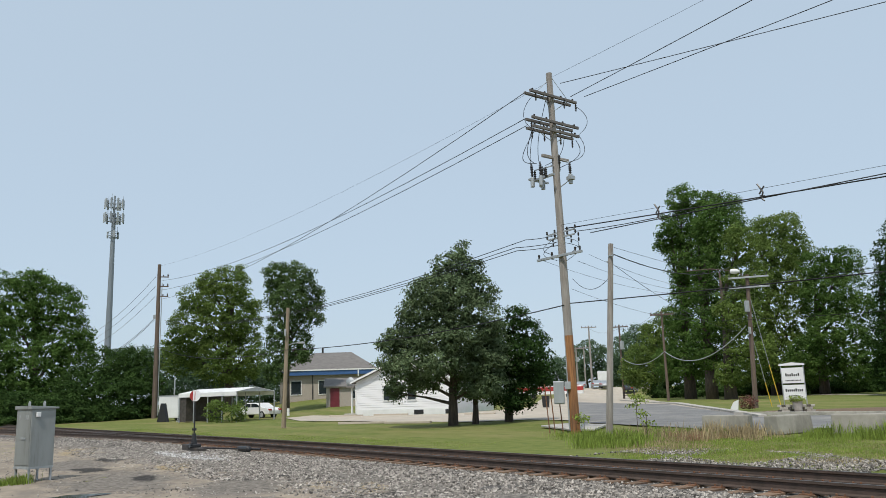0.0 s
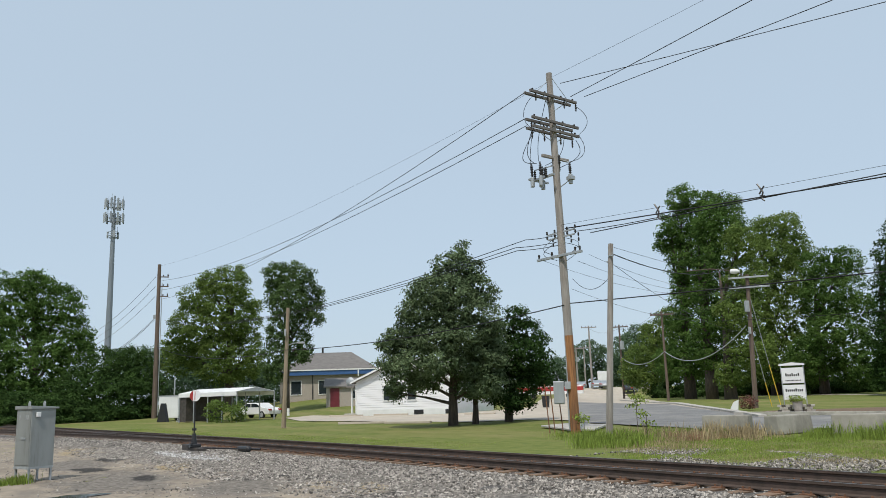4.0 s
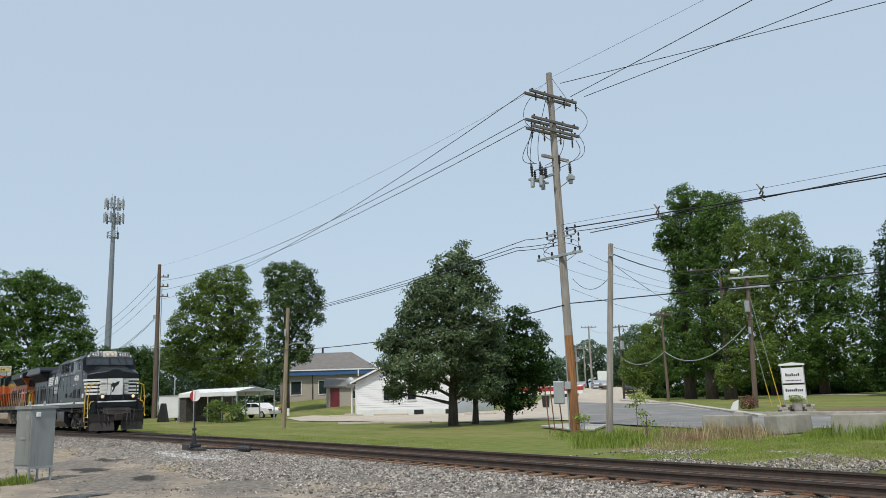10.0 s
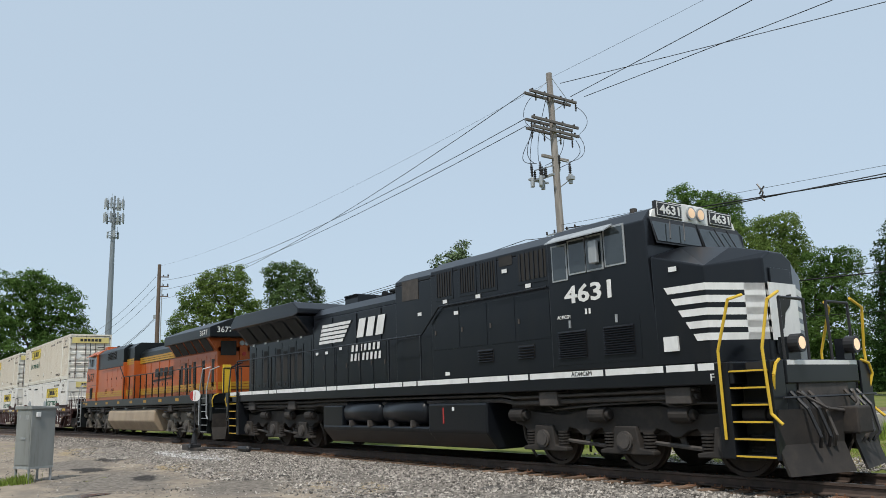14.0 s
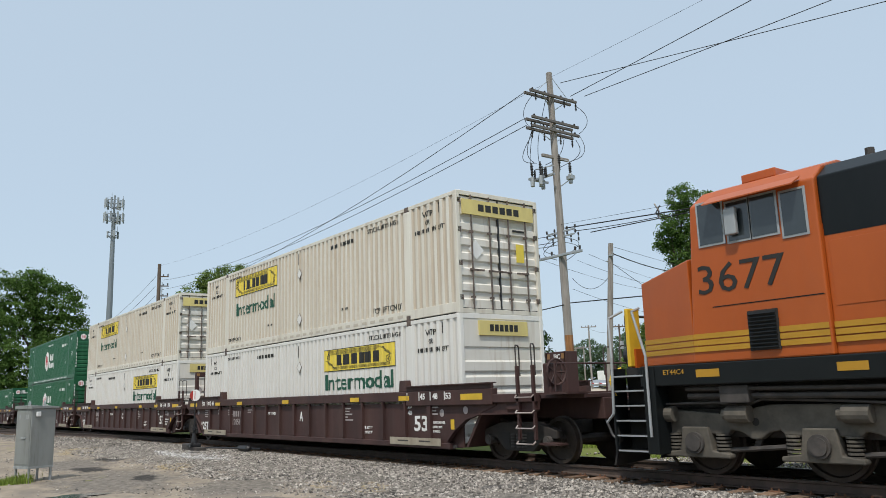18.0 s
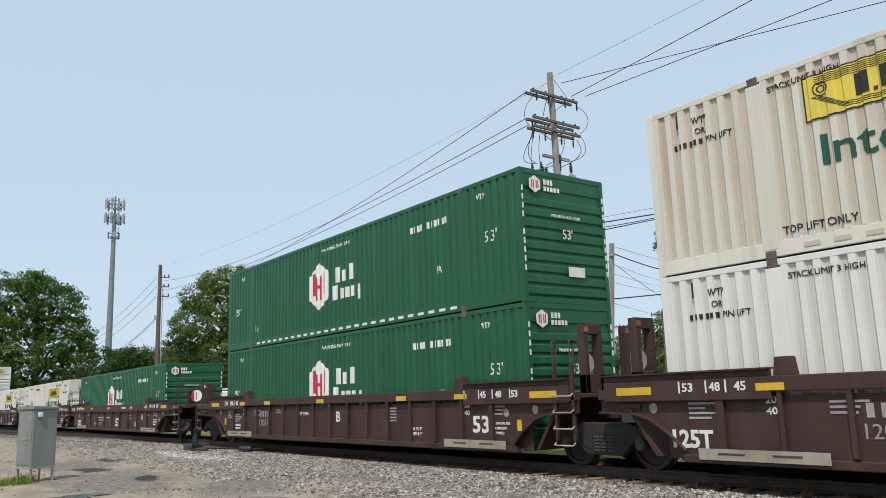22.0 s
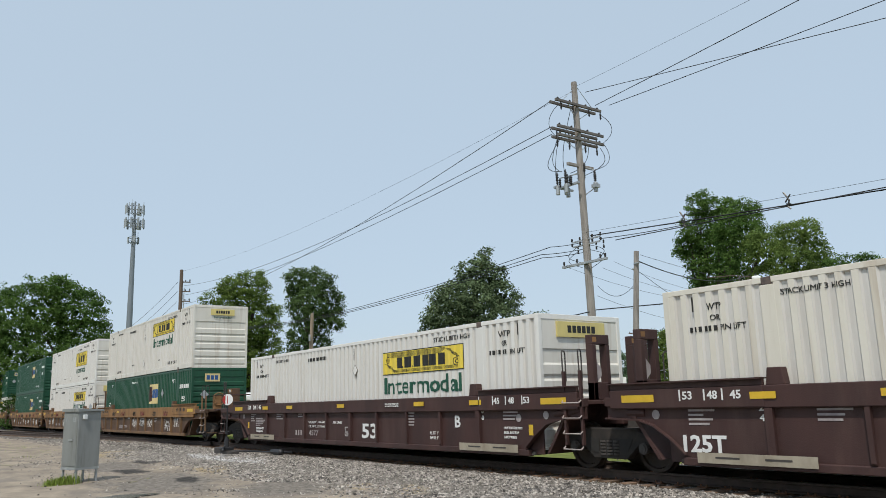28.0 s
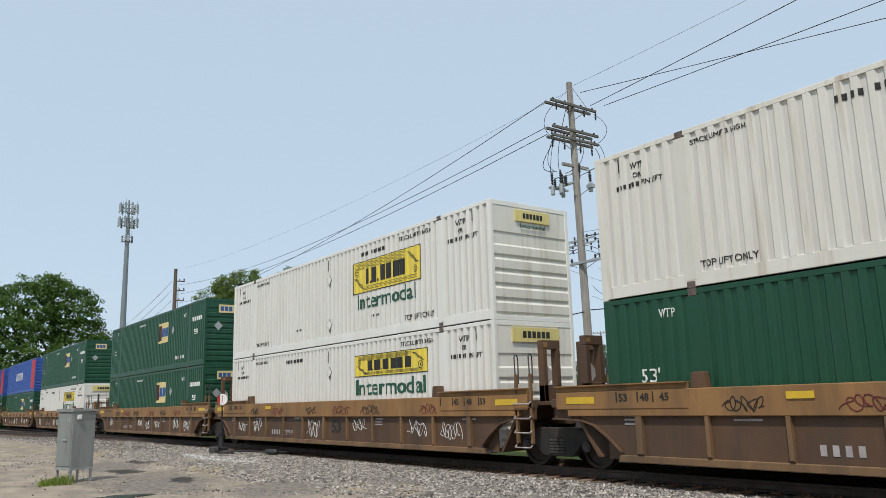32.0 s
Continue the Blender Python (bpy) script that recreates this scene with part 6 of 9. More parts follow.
def container(label, paint, group, mark, end="ribs", dashes=None, groove=None):
    """A 53-foot domestic container; mark(thing) paints its side."""
    c = thing("container", label, "container", group=group)
    rail_h = 0.26
    for out in (-1, 1):
        y = out * (HALF - 0.004)
        s = Shape()
        s.groove = []
        for a, b in ((0.13, 1.95), (2.19, L53 - 2.19), (L53 - 1.95, L53 - 0.13)):
            wv, wf = wave_wall(a, b, rail_h, TALL - 0.10, y, out)
            s.add(wv, wf)
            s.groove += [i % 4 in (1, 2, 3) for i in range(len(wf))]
        wall = s.make("side_wall", paint, c)
        # the grooves' darker colour stands in for shade in the folds
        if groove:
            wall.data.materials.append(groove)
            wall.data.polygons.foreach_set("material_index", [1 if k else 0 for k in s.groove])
        Shape().box(0.05, L53 - 0.05, min(y, y - out * 0.07), max(y, y - out * 0.07), TALL - 0.10, TALL - 0.004).make("top_rail", paint, c, bevel=0.008)
        Shape().box(0.05, L53 - 0.05, min(y, y - out * 0.07), max(y, y - out * 0.07), 0.03, rail_h).make("bottom_rail", paint, c, bevel=0.008)
        for xa in (1.94, L53 - 2.20):
            Shape().box(xa, xa + 0.26, min(y + out * 0.004, y - out * 0.07), max(y + out * 0.004, y - out * 0.07), 0.14, TALL - 0.13).make("side_post", paint, c, bevel=0.008)
            for z0 in (0.0, TALL - 0.13):
                Shape().box(xa + 0.04, xa + 0.22, min(y + out * 0.006, y - out * 0.15), max(y + out * 0.006, y - out * 0.15), z0, z0 + 0.13).make("corner_casting", CASTING, c, bevel=0.01)
        for xa in (0.0, L53 - 0.13):
            Shape().box(xa, xa + 0.13, min(y + out * 0.003, y - out * 0.1), max(y + out * 0.003, y - out * 0.1), 0.0, TALL).make("corner_post", paint, c, bevel=0.01)
        if dashes and out < 0:
            dash = plate(Shape(), 0, 0.24, 0.10, 0.17, -HALF).mesh("rail_dash", dashes)
            for i in range(26):
                o = new("rail_dash", dash)
                o.parent, o.location = c, (2.6 + i * 0.44, 0, 0)
    roof = Shape()
    n = 40
    for i in range(n):
        a = 0.1 + i * (L53 - 0.2) / n
        roof.box(a, a + 0.26, -HALF + 0.08, HALF - 0.08, TALL - 0.04, TALL - 0.015)
    roof.box(0.05, L53 - 0.05, -HALF + 0.05, HALF - 0.05, TALL - 0.08, TALL - 0.035).make("roof", paint, c)
    Shape().box(0.1, L53 - 0.1, -HALF + 0.08, HALF - 0.08, 0.05, 0.18).make("floor_frame", GRIME, c)
    Shape().box(0.02, 0.08, -HALF + 0.05, HALF - 0.05, 0.02, TALL - 0.03).make("rear_wall", paint, c)
    xe = L53 - 0.03
    if end == "ribs":
        s = Shape()
        prof = [(xe - 0.06, 0.02)]
        pitch, flat_z = (0.345, TALL - 0.78) if groove else (0.24, TALL - 0.42)
        z = 0.16
        while z + pitch < flat_z + 0.03:
            prof += [(xe - 0.014, z), (xe + 0.016, z + 0.14 * pitch), (xe + 0.016, z + 0.70 * pitch), (xe - 0.014, z + 0.84 * pitch)]
            z += pitch
        prof += [(xe - 0.014, flat_z), (xe + 0.010, flat_z + 0.02), (xe + 0.01, TALL - 0.05), (xe - 0.06, TALL - 0.05)]
        s.prism(prof, "y", -HALF + 0.10, HALF - 0.10)
        s.make("front_wall", STAINED_WHITE if groove else paint, c)
        for z0 in (0.0, TALL - 0.12):
            Shape().box(xe - 0.08, xe + 0.022, -HALF + 0.09, HALF - 0.09, z0, z0 + 0.12).make("end_beam", paint, c, bevel=0.008)
    else:
        for sy in (-1, 1):
            ya, yb = sorted((sy * 0.012, sy * (HALF - 0.10)))
            s = Shape()
            prof = [(xe - 0.06, 0.12), (xe - 0.01, 0.12)]
            for i in range(6):
                z = 0.32 + i * 0.36
                prof += [(xe - 0.01, z), (xe - 0.05, z + 0.04), (xe - 0.05, z + 0.17), (xe - 0.01, z + 0.21)]
            prof += [(xe - 0.01, TALL - 0.10), (xe - 0.06, TALL - 0.10)]
            door = s.prism(prof, "y", ya, yb).make("door", STAINED_WHITE if groove else paint, c)
            for za in (0.105, TALL - 0.125):
                Shape().box(xe - 0.03, xe + 0.004, ya, yb, za, za + 0.022).make("door_seal", SEAM, door)
            yo = sy * (HALF - 0.10)
            Shape().box(xe - 0.03, xe + 0.006, *sorted((yo, yo + sy * 0.02)), 0.1, TALL - 0.1).make("door_seal", SEAM, door)
            if sy < 0:
                dm = Shape()
                dm.prism([(-0.95, 1.5), (-0.72, 1.73), (-0.49, 1.5), (-0.72, 1.27)], "x", xe + 0.0, xe + 0.012)
                dm.make("placard_holder", WHITE_INK, door)
            else:
                Shape().box(xe, xe + 0.008, 0.55, 0.80, 1.3, 1.75).make("yellow_label", BANNER, door)
                Shape().box(xe, xe + 0.008, 0.45, 0.85, 2.05, 2.10).make("number_bar", INK, door)
            for yy in (sy * 0.30, sy * 0.86):
                r = Shape()
                r.rod((xe + 0.035, yy, 0.10), (xe + 0.035, yy, TALL - 0.08), 0.020, 8)
                for z in (0.35, 1.0, 1.9, 2.6):
                    r.box(xe - 0.01, xe + 0.05, yy - 0.05, yy + 0.05, z, z + 0.05)
                r.make("lock_rod", CASTING if groove else paint, door)
                h = Shape()
                h.box(xe + 0.03, xe + 0.06, min(yy, yy - sy * 0.34), max(yy, yy - sy * 0.34), 1.00, 1.04)
                h.make("door_handle", CASTING, door)
            for z in (0.3, 1.1, 1.9, 2.6):
                Shape().box(xe - 0.01, xe + 0.03, min(sy * (HALF - 0.14), sy * (HALF - 0.04)), max(sy * (HALF - 0.14), sy * (HALF - 0.04)), z, z + 0.12).make("hinge", CASTING, door)
        Shape().box(xe - 0.02, xe + 0.012, -0.018, 0.018, 0.1, TALL - 0.1).make("door_gasket", BLACK, c)
        for z0 in (0.0, TALL - 0.10):
            Shape().box(xe - 0.08, xe + 0.02, -HALF + 0.09, HALF - 0.09, z0, z0 + 0.11).make("end_beam", paint, c, bevel=0.008)
    mark(c)
    return c


def banner_on(c, x0, x1, z0, z1):
    """A yellow banner with a black frame, scrolls at both ends and a row of plain bars."""
    y = FACE
    drape(plate(Shape(), x0, x1, z0, z1, y).make("banner", BANNER, c, "yellow banner with a black frame"))
    s = Shape()
    e = 0.022
    for a, b, p, q in ((x0 - e, x1 + e, z1, z1 + e), (x0 - e, x1 + e, z0 - e, z0), (x0 - e, x0, z0, z1), (x1, x1 + e, z0, z1)):
        plate(s, a, b, p, q, y - 0.001)
    h, w = z1 - z0, x1 - x0
    for i in range(8):
        z = z0 + h * (0.06 + 0.045 * i) if i < 3 else z1 - h * (0.05 + 0.045 * (i - 3))
        plate(s, x0 + w * (0.16 if i < 3 else 0.05), x1 - w * (0.05 if i < 3 else 0.16 + 0.01 * i), z, z + 0.010, y - 0.004)
    # slanting ends of the ribbon
    for k in range(4):
        d = 0.03 * w * k / 3
        s.prism([(x0 + 0.03 * w + d, z0 + 0.5 * h), (x0 + 0.15 * w + d, z0 + 0.10 * h), (x0 + 0.155 * w + d, z0 + 0.10 * h), (x0 + 0.035 * w + d, z0 + 0.5 * h)], "y", y - 0.008, y - 0.004)
        s.prism([(x1 - 0.15 * w - d, z1 - 0.10 * h), (x1 - 0.03 * w - d, z1 - 0.5 * h), (x1 - 0.025 * w - d, z1 - 0.5 * h), (x1 - 0.145 * w - d, z1 - 0.10 * h)], "y", y - 0.008, y - 0.004)
    for xa, up in ((x0 + 0.07 * w, 0.66), (x1 - 0.07 * w, 0.32)):
        zc = z0 + h * up
        for r in (0.11, 0.06):
            for i in range(12):
                a0, a1 = 6.283 * i / 12, 6.283 * (i + 1) / 12
                s.prism([(xa + r * math.cos(a0), zc + r * math.sin(a0)), (xa + (r - 0.018) * math.cos(a0), zc + (r - 0.018) * math.sin(a0)),
                         (xa + (r - 0.018) * math.cos(a1), zc + (r - 0.018) * math.sin(a1)), (xa + r * math.cos(a1), zc + r * math.sin(a1))], "y", y - 0.009, y - 0.004)
    drape(s.make("banner_frame", INK, c))
    # bars as wide and as far apart as the strokes of the name
    for at, wide, tall in ((0.205, 0.055, 1.0), (0.272, 0.016, 0.16), (0.305, 0.075, 1.0), (0.392, 0.016, 0.16), (0.428, 0.080, 1.0), (0.526, 0.076, 1.0), (0.618, 0.084, 1.0), (0.718, 0.078, 1.0)):
        a, zz = x0 + w * at, z0 + 0.24 * h
        t = Shape().prism([(a, zz), (a + wide * w, zz), (a + wide * w, zz + 0.50 * h * tall), (a, zz + 0.50 * h * tall)], "y", y - 0.012, y - 0.009)
        drape(t.make("lettering", INK, c))


def end_banner(c, y0, y1, z0, z1):
    x = L53 + 0.002
    Shape().box(x - 0.02, x + 0.024, y0, y1, z0, z1).make("end_banner", FADED_BANNER, c, "small yellow banner")
    w = (y1 - y0) * 0.6 / 6
    for i in range(6):
        a = y0 + (y1 - y0) * 0.2 + i * w
        Shape().box(x + 0.024, x + 0.028, a + 0.1 * w, a + 0.86 * w, z0 + 0.28 * (z1 - z0), z0 + 0.75 * (z1 - z0)).make("lettering", INK, c)


def small_bars(c, mat, rows, name="lettering"):
    return [plate(Shape(), x0, x1, z0, z1, FACE).make(name, mat, c) for x0, x1, z0, z1 in rows]


def diamond(c, x, z, r, mat=None):
    """A placard holder: a thin square frame on its tip over a plate."""
    Shape().prism([(x - r, z), (x, z - r), (x + r, z), (x, z + r)], "y", FACE - 0.006, FACE).make("placard_holder", CASTING if mat is None else GRIME, c)
    k = r * 0.88
    Shape().prism([(x - k, z), (x, z - k), (x + k, z), (x, z + k)], "y", FACE - 0.010, FACE - 0.006).make("placard_plate", mat or CLEAN_WHITE, c)


def painted(text, x0, x1, z0, h, mat, c, bold=0.0):
    return drape(words(text, x0, x1, z0, h, mat, c, FACE, bold=bold))


def freight_small(c, mat, ink_h=0.12, number=L53 - 6.1):
    """Small lettering common to the white containers."""
    painted("STACK LIMIT 3 HIGH", L53 - 3.95, L53 - 2.45, TALL - 0.34, ink_h, mat, c)
    painted("TOP LIFT ONLY", L53 - 3.75, L53 - 2.35, 0.34, ink_h * 1.2, mat, c)
    painted("WTP", L53 - 1.35, L53 - 0.98, TALL - 0.42, 0.14, mat, c)
    painted("OR", L53 - 1.28, L53 - 1.06, TALL - 0.62, 0.12, mat, c)
    painted("PIN LIFT", L53 - 1.0, L53 - 0.50, TALL - 0.82, 0.11, mat, c)
    drape(blocks(c, mat, L53 - 1.72, L53 - 1.06, TALL - 0.81, TALL - 0.71, 6, FACE))
    painted("TOP LIFT ONLY", 2.3, 3.4, 0.34, ink_h, mat, c)
    painted("WTP", 0.92, 1.2, TALL - 0.42, 0.12, mat, c)
    painted("OR", 0.97, 1.14, TALL - 0.60, 0.10, mat, c)
    painted("PIN LIFT", 1.15, 1.62, TALL - 0.78, 0.10, mat, c)
    drape(blocks(c, mat, 0.50, 1.10, TALL - 0.775, TALL - 0.685, 6, FACE))
    painted("STACK LIMIT 3 HIGH", 2.3, 3.4, TALL - 0.32, 0.09, mat, c)
    drape(blocks(c, mat, number, number + 1.35, TALL - 0.42, TALL - 0.31, 11, FACE, gaps=(4,)))
    small_bars(c, SEAM, ((0.62, 0.65, TALL - 0.42, TALL - 0.16), (L53 - 0.68, L53 - 0.65, TALL - 0.42, TALL - 0.16), (8.02, 8.05, TALL - 0.55, TALL - 0.2)))
    for x in (5.6, 10.6):
        drape(blocks(c, mat, x, x + 0.5, 0.62, 0.68, 4, FACE))
    diamond(c, 8.1, 0.62, 0.19)
    diamond(c, 8.1, TALL - 0.85, 0.17)


def mark_left(c):
    banner_on(c, 2.86, 6.44, 1.94, 2.58)
    painted("Intermodal", 3.03, 6.26, 1.22, 0.46, GREEN_INK, c, bold=0.005)
    freight_small(c, INK)
    end_banner(c, -1.12, 1.12, TALL - 0.56, TALL - 0.20)


def mark_mid(c):
    banner_on(c, 9.68, 13.40, 1.85, 2.43)
    painted("Intermodal", 9.76, 13.33, 1.30, 0.45, GREEN_INK, c, bold=0.005)
    freight_small(c, INK, number=4.9)
    end_banner(c, -0.75, 0.75, TALL - 0.50, TALL - 0.16)


def mark_tall(c):
    banner_on(c, 9.6, 13.22, 1.40, 2.30)
    painted("Intermodal", 9.85, 12.95, 0.90, 0.44, GREEN_INK, c, bold=0.005)
    freight_small(c, INK)
    end_banner(c, -0.5, 0.62, TALL - 0.46, TALL - 0.18)
    end_words("Intermodal", -0.35, 0.47, TALL - 0.62, 0.11, GREEN_INK, c, L53 + 0.02)


def hexagon(xc, zc, r):
    return [(xc + r * math.sin(1.0472 * i) * 0.98, zc + r * math.cos(1.0472 * i)) for i in range(6)]


def mark_high(c):
    banner_on(c, 9.60, 13.25, 1.92, 2.56)
    painted("Intermodal", 9.80, 13.05, 1.34, 0.46, GREEN_INK, c, bold=0.005)
    freight_small(c, INK, number=4.9)
    end_banner(c, -0.5, 0.62, TALL - 0.46, TALL - 0.18)
    end_words("Intermodal", -0.35, 0.47, TALL - 0.62, 0.11, GREEN_INK, c, L53 + 0.02)


def mark_hex(c):
    """A white hexagon with red strokes, beside two rows of white bars."""
    y, xc, zc, r = FACE, 7.13, 1.50, 0.72
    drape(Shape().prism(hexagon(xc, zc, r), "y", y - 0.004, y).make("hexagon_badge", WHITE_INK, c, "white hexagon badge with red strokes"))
    for a, b, p, q in ((-0.36, -0.26, -0.25, 0.42), (-0.18, -0.08, -0.42, 0.30), (0.08, 0.18, -0.42, 0.30), (0.26, 0.36, -0.25, 0.42), (-0.08, 0.08, -0.05, 0.05)):
        drape(plate(Shape(), xc + a, xc + b, zc + p, zc + q, y - 0.004).make("badge_stroke", RED_INK, c))
    for a, wide, z0, z1 in ((7.92, 0.34, 1.47, 1.92), (8.36, 0.26, 1.47, 1.80), (8.72, 0.28, 1.47, 1.92), (7.80, 0.38, 0.98, 1.40), (8.26, 0.18, 0.98, 1.28), (8.52, 0.26, 0.98, 1.28), (8.86, 0.24, 0.98, 1.28), (9.18, 0.24, 0.86, 1.28)):
        drape(plate(Shape(), a + 0.18, a + 0.18 + wide * 0.8, z0, z1, y).make("lettering", WHITE_INK, c))
    painted("WARNING HIGH CUBE", 7.3, 9.0, 2.50, 0.10, WHITE_INK, c)
    painted("53'", 0.75, 1.1, 1.25, 0.24, WHITE_INK, c)
    painted("53'", L53 - 1.25, L53 - 0.80, 1.45, 0.26, WHITE_INK, c)
    painted("1A", 2.5, 2.7, 0.55, 0.2, WHITE_INK, c)
    painted("1A", 13.1, 13.32, 1.02, 0.18, WHITE_INK, c)
    painted("WTP", L53 - 1.5, L53 - 1.2, 2.46, 0.13, WHITE_INK, c)
    painted("WTP", 1.2, 1.5, 2.46, 0.13, WHITE_INK, c)
    drape(blocks(c, WHITE_INK, 12.0, 13.6, 2.18, 2.34, 11, y, gaps=(4,)))
    x = L53 + 0.02
    Shape().prism(hexagon(-0.88, TALL - 0.34, 0.19), "x", x, x + 0.006).make("hexagon_badge", WHITE_INK, c)
    for a in (-0.98, -0.93, -0.85, -0.80):
        Shape().box(x + 0.006, x + 0.009, a, a + 0.028, TALL - 0.43, TALL - 0.25).make("badge_stroke", RED_INK, c)
    for i in range(3):
        Shape().box(x, x + 0.005, -0.62 + i * 0.10, -0.55 + i * 0.10, TALL - 0.32, TALL - 0.20).make("lettering", WHITE_INK, c)
    for i in range(5):
        Shape().box(x, x + 0.005, -0.62 + i * 0.10, -0.55 + i * 0.10, TALL - 0.46, TALL - 0.36).make("lettering", WHITE_INK, c)
    end_words("WARNING HIGH CUBE", -0.45, 0.45, TALL - 1.02, 0.07, WHITE_INK, c, x + 0.006)
    end_words("53'", -0.12, 0.18, TALL - 1.48, 0.22, WHITE_INK, c, x + 0.008)
    Shape().box(x, x + 0.006, 0.0, 0.5, TALL - 2.3, TALL - 2.08).make("white_label", WHITE_INK, c)
    for yy in (-HALF + 0.035, HALF - 0.07):
        s = Shape()
        for i in range(10):
            if i != 4:
                z = TALL - 0.4 - 0.19 * i
                s.box(L53 + 0.002, L53 + 0.005, yy, yy + 0.045, z - 0.12, z)
        s.make("lettering", WHITE_INK, c)


CREAM_SIGN = surf("cream_sign", (0.70, 0.57, 0.28), (0.62, 0.50, 0.24), (2, 2, 2), 0.6)
MAROON = surf("dark_maroon_lettering", (0.055, 0.018, 0.014), rough=0.6)
NAVY = surf("navy_lettering", (0.03, 0.10, 0.28), rough=0.6)


def mark_sign(c):
    """A cream square with three dark bars, a placard diamond and white size marks."""
    y = FACE
    drape(plate(Shape(), 9.35, 10.95, 1.38, 2.36, y).make("square_sign", CREAM_SIGN, c, "cream sign panel"))
    drape(Shape().prism([(9.46, 1.48), (9.92, 1.52), (9.92, 2.24), (9.46, 2.26)], "y", y - 0.008, y - 0.004).make("lettering", MAROON, c))
    for a in (10.0, 10.50):
        drape(Shape().prism([(a, 1.66), (a + 0.34, 1.68), (a + 0.36, 2.10), (a + 0.02, 2.10)], "y", y - 0.008, y - 0.004).make("lettering", NAVY, c))
    diamond(c, 11.75, 1.87, 0.24, GALV)
    drape(blocks(c, WHITE_INK, L53 - 1.75, L53 - 0.35, 2.02, 2.20, 11, y, gaps=(4,)))
    painted("53'", L53 - 1.35, L53 - 0.92, 1.42, 0.24, WHITE_INK, c)
    painted("53'", 0.8, 1.25, 1.3, 0.26, WHITE_INK, c)
    painted("WTP", 13.3, 13.7, 2.30, 0.18, WHITE_INK, c)
    painted("WTP", 1.3, 1.65, 2.45, 0.16, WHITE_INK, c)
    painted("WARNING HIGH CUBE", 5.9, 7.0, 2.52, 0.09, WHITE_INK, c)
    blocks(c, WHITE_INK, L53 - 4.0, L53 - 2.6, 0.45, 0.6, 7, y, gaps=(3,))
    x = L53 + 0.02
    Shape().box(x, x + 0.006, -0.7, 0.0, TALL - 0.62, TALL - 0.26).make("end_sign", CREAM_SIGN, c)
    e = Shape()
    for i in range(3):
        e.box(x + 0.006, x + 0.01, -0.62 + i * 0.19, -0.47 + i * 0.19, TALL - 0.54, TALL - 0.34)
    e.make("lettering", NAVY, c)
    e = Shape()
    e.prism([(0.42, 1.1), (0.62, 1.3), (0.82, 1.1), (0.62, 0.9)], "x", x, x + 0.006)
    e.prism([(-0.9, 1.7), (-0.7, 1.9), (-0.5, 1.7), (-0.7, 1.5)], "x", x, x + 0.006)
    e.make("placard_holder", GALV, c)


def mark_blue(c):
    blocks(c, WHITE_INK, 5.5, 9.5, 1.2, 1.9, 6, FACE)
    plate(Shape(), L53 - 1.9, L53 - 0.2, 0.3, TALL - 0.14, FACE).make("red_panel", RED_INK, c)


HALF_W = 1.50


def bogie(parent, xc, wheel_r=0.455):
    """A freight truck: cast side frames, bolster springs, bearing caps and two wheelsets."""
    for sy in (-1, 1):
        ya, yb = sorted((sy * 0.94, sy * 1.12))
        s = Shape()
        s.prism([(xc - 1.10, 0.50), (xc - 1.10, 0.66), (xc - 0.55, 0.82), (xc + 0.55, 0.82), (xc + 1.10, 0.66), (xc + 1.10, 0.50), (xc + 0.72, 0.50), (xc + 0.42, 0.24), (xc - 0.42, 0.24), (xc - 0.72, 0.50)], "y", ya, yb)
        # darker than the other steel: shade under the car is put into the colour
        f = s.make("side_frame", DARK_TRUCK, parent, bevel=0.02)
        for k in (-1, 1):
            d = Shape()
            d.prism([(xc + k * 0.46, 0.38), (xc + k * 0.28, 0.34), (xc + k * 0.26, 0.62), (xc + k * 0.60, 0.62)], "y", sy * 1.125 - 0.004, sy * 1.125 + 0.004)
            d.make("frame_opening", SEAM, f)
        sp = Shape()
        for k in (-0.17, 0.0, 0.17):
            for j in range(5):
                sp.rod((xc + k, sy * 1.09, 0.31 + 0.06 * j), (xc + k, sy * 1.09, 0.345 + 0.06 * j), 0.075, 10)
        sp.make("spring", GRIME, f)
        for dx in (-0.89, 0.89):
            b = Shape()
            b.rod((xc + dx, sy * 1.12, wheel_r), (xc + dx, sy * 1.20, wheel_r), 0.105, 14)
            b.rod((xc + dx, sy * 1.20, wheel_r), (xc + dx, sy * 1.215, wheel_r), 0.07, 10)
            b.make("bearing_cap", GRIME, f)
    Shape().box(xc - 0.16, xc + 0.16, -1.05, 1.05, 0.52, 0.80).make("bolster", GRIME, parent, bevel=0.02)
    for dx in (-0.89, 0.89):
        wheelset(parent, xc + dx, wheel_r)


wheel_meshes = {}


